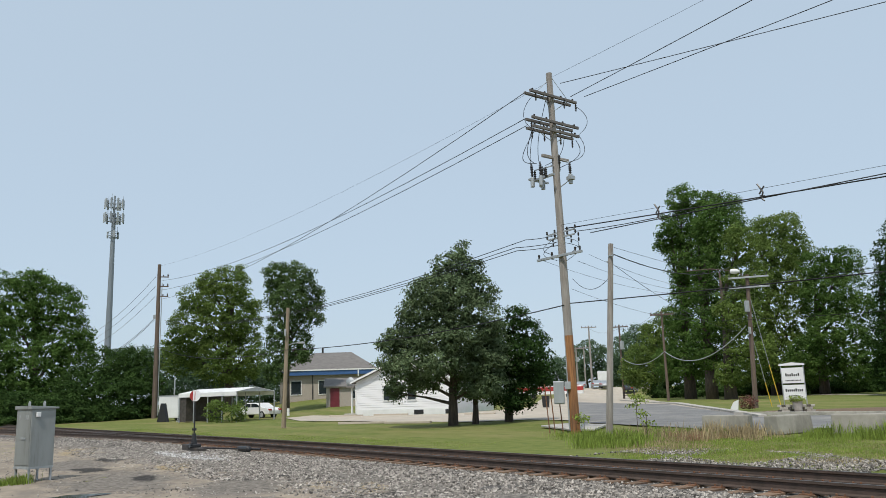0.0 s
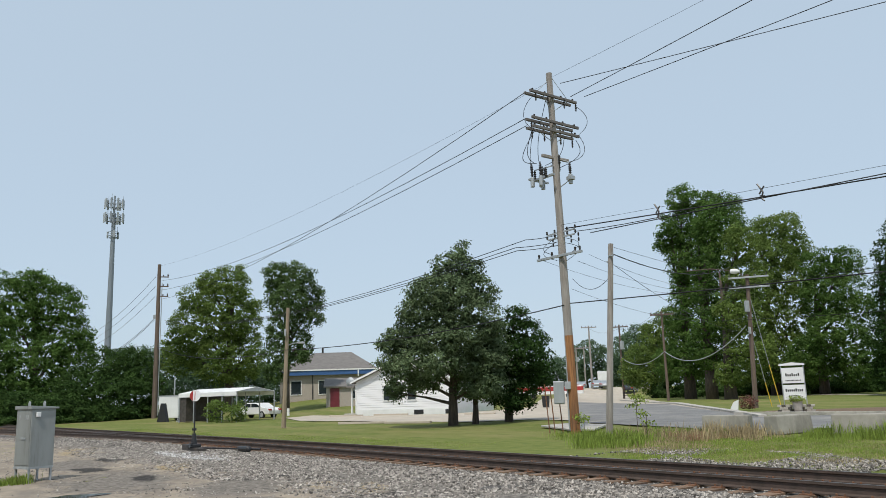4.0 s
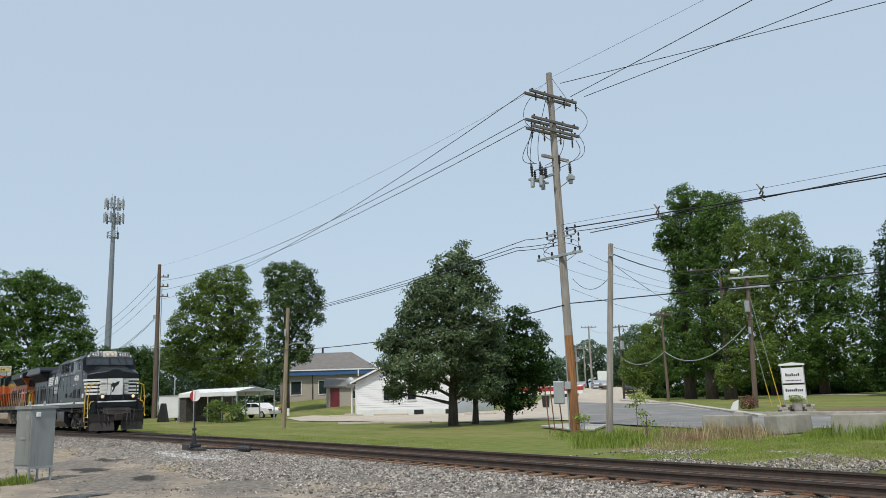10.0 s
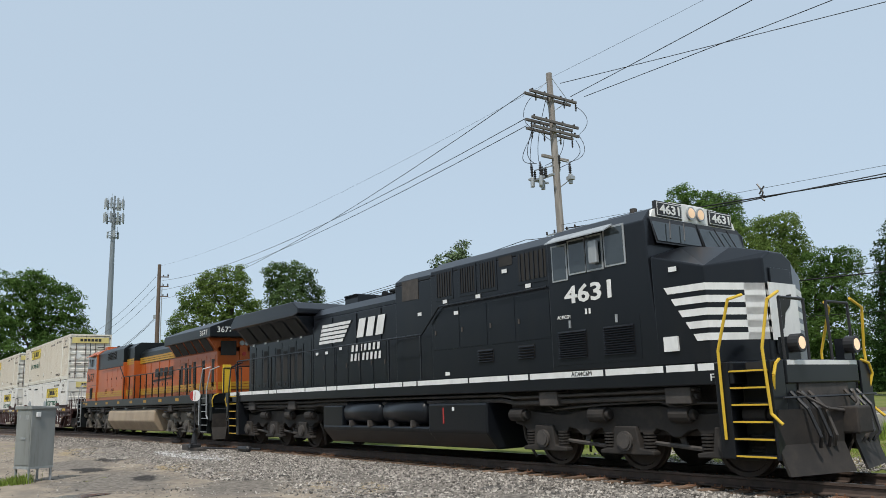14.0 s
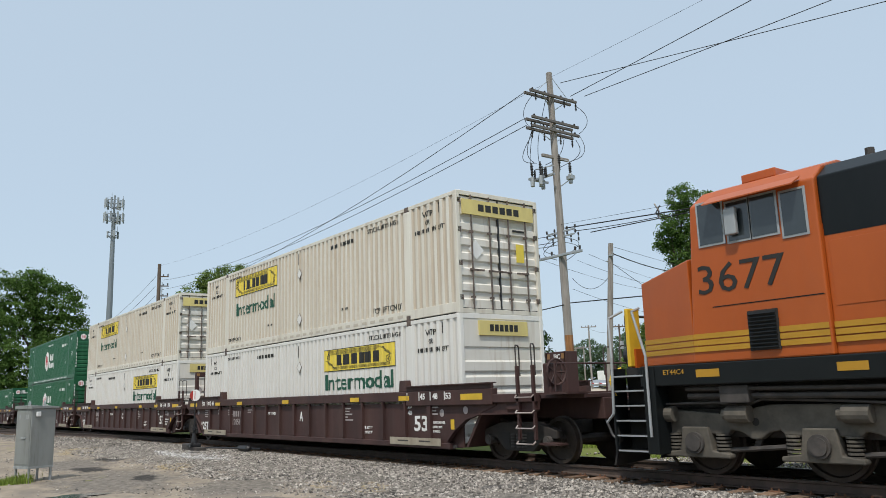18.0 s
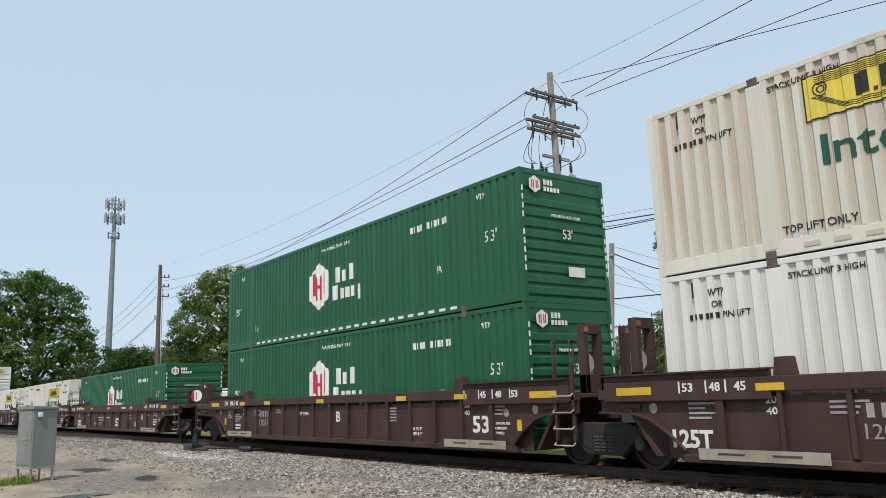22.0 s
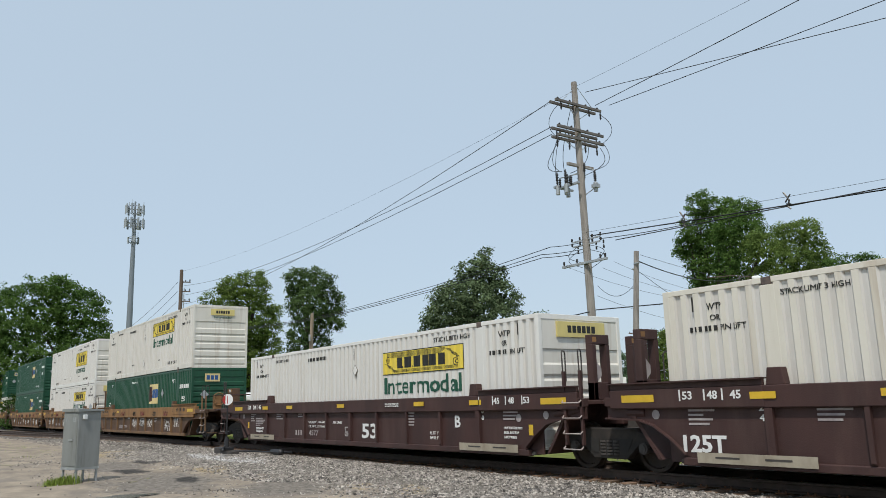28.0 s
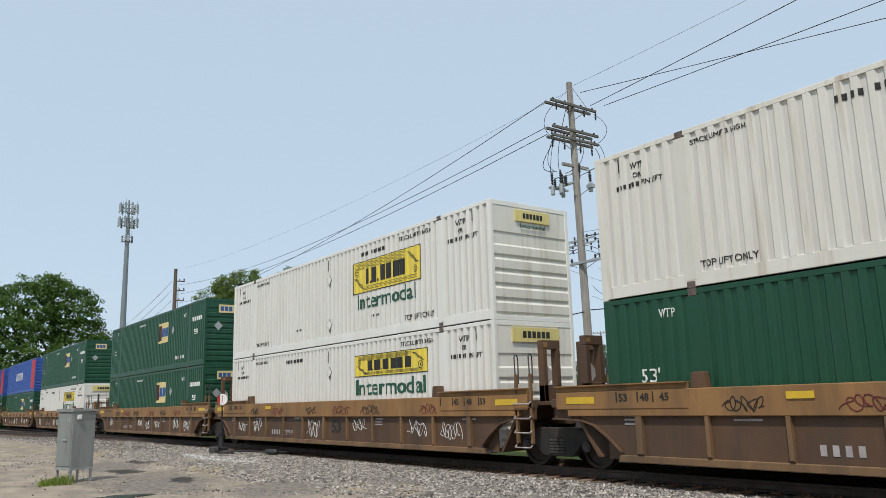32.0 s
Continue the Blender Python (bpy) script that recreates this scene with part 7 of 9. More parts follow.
def wheelset(parent, x, r):
    """An axle part that carries the turning pair of wheels."""
    if r not in wheel_meshes:
        s = Shape()
        for sy in (-1, 1):
            s.lathe([(r + 0.028, sy * 0.685), (r + 0.028, sy * 0.71), (r, sy * 0.73), (r - 0.004, sy * 0.825), (r - 0.07, sy * 0.825), (r - 0.09, sy * 0.78), (0.14, sy * 0.76), (0.12, sy * 0.84), (0.02, sy * 0.84)], (0, 0, 0), "y", 28)
            for i in range(3):
                a = 6.283 * i / 3
                s.rod((0.22 * math.cos(a), sy * 0.775, 0.22 * math.sin(a)), (0.22 * math.cos(a), sy * 0.80, 0.22 * math.sin(a)), 0.035, 6)
        s.rod((0, -0.85, 0), (0, 0.85, 0), 0.10, 10)
        wheel_meshes[r] = (s.mesh("wheelset", WHEEL_STEEL), Shape().rod((0, -1.1, 0), (0, 1.1, 0), 0.085, 10).mesh("axle", GRIME))
    ax = new("axle", wheel_meshes[r][1])
    ax.parent, ax.location = parent, (x, 0, r)
    w = new("wheelset", wheel_meshes[r][0])
    w.parent = ax
    WHEELS.append((w, r, 1))


def well_unit(label, paint, left, right, group, letter, digits, ribs=14, big=14.08, dx=3.45, chord=None, ink=None, drop=1.25, pitch=1.0):
    """One unit of an articulated well car; left and right: 'joint' or 'coupler'. x runs from 0 to the container's length."""
    c = thing("well_car", label, "freight car", group=group)
    lo, hi = 0.05, 1.25
    top = 1.53
    chord = chord or paint
    ink = ink or WHITE_INK
    ends = {"joint": [(-1.40, hi), (-1.40, 1.00), (-0.62, 0.97), (-0.30, 0.88), (0.05, 0.66), (0.36, 0.40), (0.62, lo + 0.22)],
            "coupler": [(-2.55, hi), (-2.55, 1.08), (-2.40, 1.00), (-0.75, 0.98), (-0.35, 0.88), (0.05, 0.66), (0.36, 0.40), (0.62, lo + 0.22)]}
    reach = {"joint": 1.40, "coupler": 2.55}
    for sy in (-1, 1):
        ya, yb = sorted((sy * 1.38, sy * 1.42))
        s = Shape()
        s.prism(ends[left] + [(L53 - x, z) for x, z in reversed(ends[right])], "y", ya, yb)
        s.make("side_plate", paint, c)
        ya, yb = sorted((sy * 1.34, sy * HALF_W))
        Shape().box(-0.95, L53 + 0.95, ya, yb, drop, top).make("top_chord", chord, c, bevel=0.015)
        for x0, x1 in ((-1.25, 1.95), (L53 - 1.95, L53 + 1.25)):
            Shape().box(x0, x1, ya - 0.012 * (sy < 0), yb + 0.012 * (sy > 0), 1.19, top).make("end_chord", chord, c, bevel=0.015)
            Shape().box(x0, x1, *sorted((sy * 1.44, sy * 1.49)), top, 1.645).make("end_flange", chord, c, bevel=0.008)
            Shape().box(x0, x1, *sorted((sy * 1.36, sy * 1.56)), 1.63, 1.655).make("flange_lip", chord, c)
        for side, xe, d in ((left, 0.0, -1), (right, L53, 1)):
            rc = reach[side]
            Shape().box(*sorted((xe + d * 1.2, xe + d * rc)), ya, yb, hi - 0.02, 1.40).make("end_beam", paint, c, bevel=0.012)
            arch = [(xe - d * x, z) for x, z in ends[side][1:-1]]
            for (xa, za), (xb, zb) in zip(arch, arch[1:]):
                Shape().prism([(xa, za), (xb, zb), (xb, zb + 0.03), (xa, za + 0.03)], "y", *sorted((sy * 1.42, sy * 1.50))).make("arch_flange", paint, c)
            # grab irons and steps on the end of the side
            g0 = xe + d * (rc - 0.40)
            if d > 0:
                lad = Shape()
                for xx in (g0 - 0.12, g0 + 0.34):
                    lad.box(xx - 0.03, xx + 0.03, *sorted((sy * 1.44, sy * 1.50)), 0.50, 1.95)
                lad = lad.make("side_ladder", chord if chord is paint else TAN_SILL, c)
                for z in (0.42, 0.72, 1.02, 1.32):
                    Shape().tube([(g0 - 0.14, sy * 1.50, z + 0.05), (g0 - 0.13, sy * 1.56, z), (g0 + 0.35, sy * 1.56, z), (g0 + 0.36, sy * 1.50, z + 0.05)], 0.014, 6).make("rung", PALE_STEEL, lad, "pale worn steel rung")
                for xx in (g0 - 0.12, g0 + 0.34):
                    Shape().tube([(xx - 0.01, sy * 1.47, 1.62), (xx - 0.03, sy * 1.47, 2.32), (xx - 0.06, sy * 1.43, 2.37), (xx - 0.10, sy * 1.33, 2.37), (xx - 0.13, sy * 1.28, 2.32), (xx - 0.13, sy * 1.28, 1.75)], 0.015, 6).make("grab_iron", GRIME, c)
            cyl = Shape().rod((xe + d * (rc - 0.9), sy * 1.36, 1.12), (xe + d * (rc - 0.5), sy * 1.36, 1.12), 0.10, 12)
            cyl.make("brake_valve", paint, c)
        for x0 in (-0.05, L53 - 0.85):
            Shape().box(x0, x0 + 0.9, *sorted((sy * 1.305, sy * 1.335)), lo + 0.22, hi).make("inner_web", paint, c)
        ya, yb = sorted((sy * 1.30, sy * 1.47))
        Shape().box(0.3, L53 - 0.3, ya, yb, lo + 0.18, lo + 0.31).make("bottom_chord", paint if chord is paint else TAN_SILL, c, bevel=0.015)
        if sy < 0:
            for i in range(ribs):
                x = L53 / 2 + (i - (ribs - 1) / 2) * pitch
                w = 0.07 if i in (0, ribs // 2, ribs - 1) else 0.038
                r = Shape()
                r.prism([(-1.42, 0.32), (-1.495, 0.40), (-1.495, drop - 0.002), (-1.42, drop - 0.002)], "x", x - w, x + w)
                r.make("rib", paint if chord is paint else TAN_SILL, c)
        for x in (2.15, L53 - 2.15):
            g = Shape()
            g.prism([(x - 0.16, top), (x + 0.16, top), (x + 0.12, 1.80), (x - 0.12, 1.80)], "y", ya, yb)
            g.make("guide_bracket", paint, c, bevel=0.01)
    Shape().box(0.2, L53 - 0.2, -1.38, 1.38, lo + 0.20, lo + 0.27).make("well_floor", GRIME, c)
    for side, xe, d in ((left, 0.0, -1), (right, L53, 1)):
        b = Shape()
        b.prism([(xe + d * 0.2, 0.3), (xe + d * 0.28, 0.3), (xe + d * 0.85, 1.1), (xe + d * 0.85, 1.40), (xe + d * 0.77, 1.40), (xe + d * 0.77, 1.12)], "y", -1.40, 1.40)
        b.make("end_bulkhead", paint, c)
        far = 3.35 if side == "coupler" else 1.45
        p = Shape()
        p.box(*sorted((xe + d * 0.7, xe + d * far)), -0.42, 0.42, 0.86, 1.28)
        p.make("draft_sill", paint, c, bevel=0.02)
        k = Shape()
        k.prism([(xe + d * 0.7, -1.46), (xe + d * 1.25, -1.46), (xe + d * min(far - 0.1, 2.0), -0.9), (xe + d * (far - 0.05), -0.9), (xe + d * (far - 0.05), 0.9), (xe + d * min(far - 0.1, 2.0), 0.9), (xe + d * 1.25, 1.46), (xe + d * 0.7, 1.46)], "z", 1.28, 1.36)
        k.make("end_platform", paint, c, bevel=0.01)
        for yy in (-1.44, 1.40):
            gus = Shape()
            gus.prism([(xe + d * 0.7, 1.0), (xe + d * 1.3, 1.18), (xe + d * 1.3, 1.28), (xe + d * 0.7, 1.28)], "y", yy, yy + 0.04)
            gus.make("gusset", paint, c)
        if side == "coupler":
            # tall guide posts, ladder, railings and the coupler
            yy = 0.30 if d < 0 else -0.20
            q, zt = Shape(), 2.56 if d < 0 and ribs > 11 else 2.25
            xa, xb = sorted((xe + d * 1.58, xe + d * 2.16))
            q.prism([(xa + 0.02, 1.36), (xb - 0.02, 1.36), (xb, zt), (xa, zt)], "y", yy, yy + 0.05)
            q.box(xa - 0.02, xa + 0.04, yy, yy + 0.34, 1.36, zt)
            q.box(xb - 0.04, xb + 0.02, yy, yy + 0.34, 1.36, zt)
            post = q.make("guide_post", paint, c, bevel=0.008)
            words("IBC", xa + 0.24, xa + 0.42, zt - 0.16, 0.11, WHITE_INK, post, yy, bold=0.01)
            for k in (0.04, 0.46):
                Shape().box(xa + k, xa + k + 0.08, yy - 0.006, yy, zt - 0.15, zt - 0.04).make("post_reflector", TAN_CHORD, post)
            for k in (0.16, 0.40):
                Shape().lathe([(0.075, 0), (0.075, -0.006), (0.02, -0.006)], (xa + k, yy, zt - 0.42), "y", 14).make("post_hole", SEAM, post)
            if d < 0:
                lad = Shape()
                for xx in (2.55, 2.95):
                    lad.rod((xe + d * xx, -1.32, 0.45), (xe + d * xx, -1.32, 1.40), 0.020, 6)
                lad = lad.make("ladder", paint, c)
                for z in (0.5, 0.8, 1.1):
                    Shape().rod((xe + d * 2.53, -1.34, z), (xe + d * 2.97, -1.34, z), 0.016, 6).make("rung", PALE_STEEL, lad)
                for xx in (2.52, 2.72):
                    Shape().tube([(xe + d * xx, -1.32, 1.40), (xe + d * (xx + 0.02), -1.32, 2.40), (xe + d * (xx + 0.08), -1.30, 2.46), (xe + d * (xx + 0.14), -1.26, 2.40), (xe + d * (xx + 0.14), -1.26, 1.40)], 0.020, 6).make("grab_iron", GRIME, c)
            rl = Shape()
            rl.rod((xe + d * 2.95, -1.32, 1.95), (xe + d * 3.2, 1.32, 1.95), 0.018, 6)
            for yy in (-1.32, 0.0, 1.32):
                xx = xe + d * (3.075 + 0.095 * yy)
                rl.rod((xx, yy, 1.38), (xx, yy, 1.95), 0.018, 6)
            rl.make("end_railing", paint, c)
            if d > 0:
                bw = Shape()
                for i in range(14):
                    a0, a1 = 6.2832 * i / 14, 6.2832 * (i + 1) / 14
                    bw.rod((xe + 2.62, -0.95 + 0.26 * math.cos(a0), 1.80 + 0.26 * math.sin(a0)), (xe + 2.62, -0.95 + 0.26 * math.cos(a1), 1.80 + 0.26 * math.sin(a1)), 0.022, 6)
                    if i % 3 == 0:
                        bw.rod((xe + 2.58, -0.95, 1.80), (xe + 2.62, -0.95 + 0.26 * math.cos(a0), 1.80 + 0.26 * math.sin(a0)), 0.016, 6)
                bw.make("brake_wheel", chord, c)
                Shape().box(xe + 2.40, xe + 2.60, -1.12, -0.78, 1.36, 1.98).make("brake_housing", chord, c, bevel=0.03)
            st = Shape()
            st.box(*sorted((xe + d * 2.45, xe + d * 3.3)), -1.40, -0.8, 1.36, 1.40)
            Shape().box(*sorted((xe + d * 2.5, xe + d * 3.0)), -1.40, -1.12, 0.40, 0.44).make("sill_step", paint, c)
            st.make("crossover_step", paint, c)
            cp = Shape()
            cp.box(*sorted((xe + d * 3.3, xe + d * 3.62)), -0.11, 0.11, 0.72, 0.98)
            cp.box(*sorted((xe + d * 3.42, xe + d * 3.68)), -0.18, 0.2, 0.66, 1.02)
            cp.make("coupler", CASTING, c, bevel=0.03)
            hs = Shape()
            hs.tube([(xe + d * 3.3, -0.35, 0.85), (xe + d * 3.45, -0.35, 0.55), (xe + d * 3.6, -0.3, 0.42)], 0.03)
            hs.make("air_hose", BLACK, c)
            bogie(c, xe + d * 1.60)
        else:
            for yy in (-0.86, 0.36):
                q = Shape()
                xa, xb = sorted((xe + d * 0.95, xe + d * 1.13))
                q.box(xa, xb, yy, yy + 0.12, 1.36, 2.50)
                q.box(xa, xb, yy + 0.40, yy + 0.52, 1.36, 2.50)
                q.box(xa, xb, yy, yy + 0.52, 2.50, 2.70)
                q.box(xa, xb, yy, yy + 0.52, 1.36, 1.72)
                post = q.make("guide_post", paint, c, bevel=0.012)
                Shape().prism([(yy + 0.12, 1.72), (yy + 0.12, 2.15), (yy + 0.26, 2.0), (yy + 0.26, 1.85)], "x", xa + 0.02, xb - 0.02).make("post_gusset", PALE_INK, post)
                Shape().box(xa - 0.003, xb + 0.003, yy + 0.02, yy + 0.14, 2.55, 2.65).make("post_reflector", TAN_CHORD, post)
            pin = Shape().rod((xe + d * 1.3, 0, 0.80), (xe + d * 1.3, 0, 1.30), 0.32, 14)
            pin.make("joint_housing", GRIME, c)
            if d < 0:
                bogie(c, xe - 1.685)
    # markings on the near side
    y = -HALF_W - 0.014
    for x in (1.72, 3.75, 7.35, 11.55, 13.9) if ink is WHITE_INK else (3.75,):
        plate(Shape(), x, x + 0.45, 1.32, 1.43, y).make("reflector_strip", YELLOW, c, "yellow reflective strip")
    yw = -1.424
    second = ink is WHITE_INK and ribs < 11
    words("53", big, big + (0.86 if second else 0.55), 0.46 if second else 0.60, 0.41 if second else 0.36, ink, c, yw, bold=0.012)
    if ink is WHITE_INK:
        words(letter, 8.38 if big > 12 else 13.2, 8.60 if big > 12 else 13.42, 0.80, 0.28, WHITE_INK, c, yw, bold=0.01)
    if second:
        for text, xa, xb, z, hh in (("LD. LMT. 116,600", 5.28, 6.39, 0.85, 0.075), ("LT. WT. 137,000", 5.28, 6.39, 0.72, 0.075), ("PER UNIT", 6.94, 7.52, 0.85, 0.075)):
            words(text, xa, xb, z, hh, WHITE_INK, c, yw)
        for text, z in (("NON-INTERCHANGE CAR", 1.37), ("SEE EQUIPMENT REGISTER", 1.31)):
            words(text, 10.12, 10.81, z, 0.042, WHITE_INK, c, y)
        fr = Shape()
        for xa, xb, za, zb in ((7.70, 7.98, 0.75, 0.765), (7.70, 7.98, 0.50, 0.515), (7.70, 7.715, 0.515, 0.75), (7.965, 7.98, 0.515, 0.75)):
            plate(fr, xa, xb, za, zb, yw)
        fr.make("plate_frame", WHITE_INK, c)
        words("H", 7.80, 7.88, 0.54, 0.10, WHITE_INK, c, yw)
    else:
        words("LD LMT 117400", 5.9, 6.7, 0.98, 0.09, WHITE_INK, c, yw)
    if ink is WHITE_INK and left == "joint":
        words("125T", 0.30 if second else 0.10, 1.16 if second else 0.86, 0.45, 0.29, WHITE_INK, c, yw, bold=0.015)
    if dx < 4:
        blocks(c, PALE_INK, dx, dx + 0.78, 0.93, 1.12, 4, yw)
        words(digits, dx, dx + 0.82, 0.65, 0.20, PALE_INK, c, yw)
    else:
        blocks(c, PALE_INK, dx, dx + 0.75, 0.48, 0.64, 4, yw)
        words(digits, dx + 1.05, dx + 1.68, 0.48, 0.16, PALE_INK, c, yw)
    if ink is WHITE_INK:
        for x, z, text, wide in ((15.02, 0.78, "2 INCH TREAD COND. SHOES", 0.62), (15.02, 0.68, "SPECIAL BRAKE BEAM", 0.50), (15.02, 0.58, "36 INCH WHEELS", 0.42), (12.15, 0.62, "IL 53' 1\"", 0.36), (12.15, 0.50, "IW 8' 9\"", 0.36)):
            words(text, x, x + wide, z, 0.055 if wide > 0.4 else 0.08, WHITE_INK, c, yw)
        if left == "coupler":
            words("EMPTY LOAD SC-1", 0.95, 1.62, 0.62, 0.075, WHITE_INK, c, yw, bold=0.008)
            words("7/16 ADJ. BLOCK", 0.98, 1.58, 0.51, 0.075, WHITE_INK, c, yw, bold=0.008)
            for i, wide in enumerate((0.6, 0.8, 0.75, 0.62, 0.4)):
                plate(Shape(), 0.92, 0.92 + wide, 0.99 - 0.06 * i, 1.025 - 0.06 * i, yw).make("small_lettering", PALE_INK, c)
        for xa in (1.80, 14.15):
            words("20", xa, xa + 0.18, 1.13, 0.11, WHITE_INK, c, yw, bold=0.01)
            words("40", xa, xa + 0.18, 0.97, 0.11, WHITE_INK, c, yw, bold=0.01)
        Shape().lathe([(0.085, 0), (0.085, -0.004), (0.072, -0.004)], (L53 - 0.62, yw, 1.02), "y", 18).make("round_badge", PALE_INK, c)
    rr = random.Random(len(label) + ord(letter))
    for x, n in ((0.45, 4), (2.75, 3), (11.0, 5), (L53 - 1.14, 3), (4.5, 2)):
        for i in range(n):
            plate(Shape(), x, x + rr.uniform(0.25, 0.55), 1.13 - 0.075 * i, 1.165 - 0.075 * i, yw).make("small_lettering", PALE_INK, c)
    for xa in (0.62, L53 - 2.7) if ink is WHITE_INK else ():
        pp = plate(Shape(), xa, xa + 2.1, 0.29, 0.46, -1.4985).make("pale_panel", PALE_PANEL, c, "pale grimy paint panel")
        for k in (0.35, 1.25):
            plate(Shape(), xa + k, xa + k + 0.45, 0.37, 0.40, -1.503).make("small_lettering", GRIME, pp)
    s = Shape()
    for x in (0.35, 0.85, 1.2, L53 - 1.9, L53 - 1.4, L53 - 0.95, L53 - 0.4):
        plate(s, x, x + 0.03, 1.31, 1.50, y)
    s.make("length_ticks", ink, c)
    if ink is WHITE_INK:
        for xa in (0.16, L53 - 0.30) if left == "coupler" else (L53 - 0.30,):
            plate(Shape(), xa, xa + 0.13, 0.66, 0.88, yw).make("yellow_tag", YELLOW, c)
        for xa in (-0.25, L53 + 0.25):
            Shape().rod((xa, yw, 1.08), (xa, yw - 0.004, 1.08), 0.085, 16).make("round_badge", PALE_INK, c)
    for xa in (-0.95, L53 + 0.20):
        plate(Shape(), xa, xa + 0.75, 1.30, 1.43, y).make("reflector_strip", YELLOW, c, "yellow reflective strip")
    for x, tx in ((0.42, "53"), (0.92, "48"), (1.36, "45"), (L53 - 1.35, "45"), (L53 - 0.85, "48"), (L53 - 0.35, "53")):
        words(tx, x, x + 0.20, 1.33, 0.14, ink, c, y, bold=0.01)
    return c


def tagwork(c, seed, ribs):
    """Sprayed scrawls: loose looping strokes with no letters, one for most bays, and smaller ones on the chord."""
    r = random.Random(seed)

    def scrawl(x, z, w, h, y, rad, mat):
        n, ph, k1 = 64, r.uniform(0, 6), r.uniform(0.42, 0.62)
        pts = [(x + w * i / n + 0.10 * w * math.sin(i * 0.71 + ph), y, z + h * (0.5 * math.sin(i * k1 + ph) + 0.22 * math.cos(i * 0.93 + ph))) for i in range(n)]
        Shape().tube(pts, rad, 4).make("scrawl", mat, c)

    pitch = 1.45
    for i in range(ribs - 1):
        x = L53 / 2 + (i - (ribs - 1) / 2) * pitch + 0.18 * pitch
        if r.random() < 0.62 and abs(x - 4.6) > 1.0:
            scrawl(x, r.uniform(0.68, 0.85), pitch * r.uniform(0.45, 0.62), r.uniform(0.22, 0.42), -1.4255, 0.006, WHITE_INK)
    for i in range(6):
        scrawl(2.5 + i * 2.1 + r.uniform(-0.5, 0.5), 1.25, r.uniform(0.5, 1.1), 0.18, -HALF_W - 0.004, 0.008, (INK, DARK_RED)[i % 2])


DARK_RED = surf("dark_red_spray", (0.16, 0.02, 0.03), rough=0.7)
RIDE = -19.77      # the train's own zero, along x, at 19 s


def ride(ob, u, z=0.0, turn=0):
    RIDERS.append((ob, u, z, turn))


UNIT_U = (0.0, -19.52, -39.05, -62.46, -81.98, -101.50, -124.60, -144.13, -163.66, -186.80, -206.32, -225.84)
brown = dict(label="brown double-stack well car unit with white markings", paint=CAR_BROWN, group="well car units")
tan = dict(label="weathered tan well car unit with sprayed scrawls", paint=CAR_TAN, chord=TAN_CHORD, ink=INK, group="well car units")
for k, u in enumerate(UNIT_U):
    kind = brown if k < 6 else tan
    c = well_unit(left="coupler" if k % 3 == 2 else "joint", right="coupler" if k % 3 == 0 else "joint",
                  letter=("A", "C", "B")[k % 3], digits=("120514", "4577", "729141", "729141")[k // 3], ribs=(15, 9, 11, 11)[k // 3], pitch=(1.003, 1.52, 1.45, 1.45)[k // 3], drop=(1.30, 1.18, 1.06, 1.06)[k // 3], big=(14.42, 8.7, 8.5, 8.5)[k // 3], dx=(3.19, 4.25, 4.1, 4.1)[k // 3], **kind)
    if k >= 6:
        tagwork(c, k, 11)
    ride(c, u)

BASE_Z, STACK_Z = 0.355, 0.355 + TALL
G_C = "stacked containers"
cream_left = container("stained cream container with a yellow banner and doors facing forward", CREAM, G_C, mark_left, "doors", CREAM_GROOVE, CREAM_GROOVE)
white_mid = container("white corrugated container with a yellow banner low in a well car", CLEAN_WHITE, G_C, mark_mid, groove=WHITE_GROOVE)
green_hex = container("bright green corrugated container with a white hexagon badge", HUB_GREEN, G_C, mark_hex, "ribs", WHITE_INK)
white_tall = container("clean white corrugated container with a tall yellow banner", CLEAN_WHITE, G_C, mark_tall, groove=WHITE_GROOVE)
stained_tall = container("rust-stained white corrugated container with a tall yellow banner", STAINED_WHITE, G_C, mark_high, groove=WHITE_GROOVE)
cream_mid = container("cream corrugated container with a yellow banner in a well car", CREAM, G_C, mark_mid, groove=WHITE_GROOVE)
green_sign = container("deep green corrugated container with a cream sign", DEEP_GREEN, G_C, mark_sign)
blue_box = container("blue corrugated container with white bars and a red panel", BLUE, G_C, mark_blue)
used = set()


def load(kind, unit, upper):
    ob = kind if kind not in used else copy_thing(kind, Matrix())
    used.add(kind)
    ride(ob, UNIT_U[unit], STACK_Z if upper else BASE_Z)
    return ob


for unit, lower, upper in ((0, white_mid, cream_left), (1, white_mid, cream_left), (2, green_hex, green_hex), (3, green_hex, None), (4, cream_mid, None),
                           (5, white_mid, None), (6, green_sign, stained_tall), (7, white_mid, white_tall), (8, green_sign, green_sign), (9, white_mid, green_sign),
                           (10, green_sign, blue_box), (11, green_sign, blue_box)):
    load(lower, unit, False)
    if upper:
        load(upper, unit, True)

# ---- the two engines ----


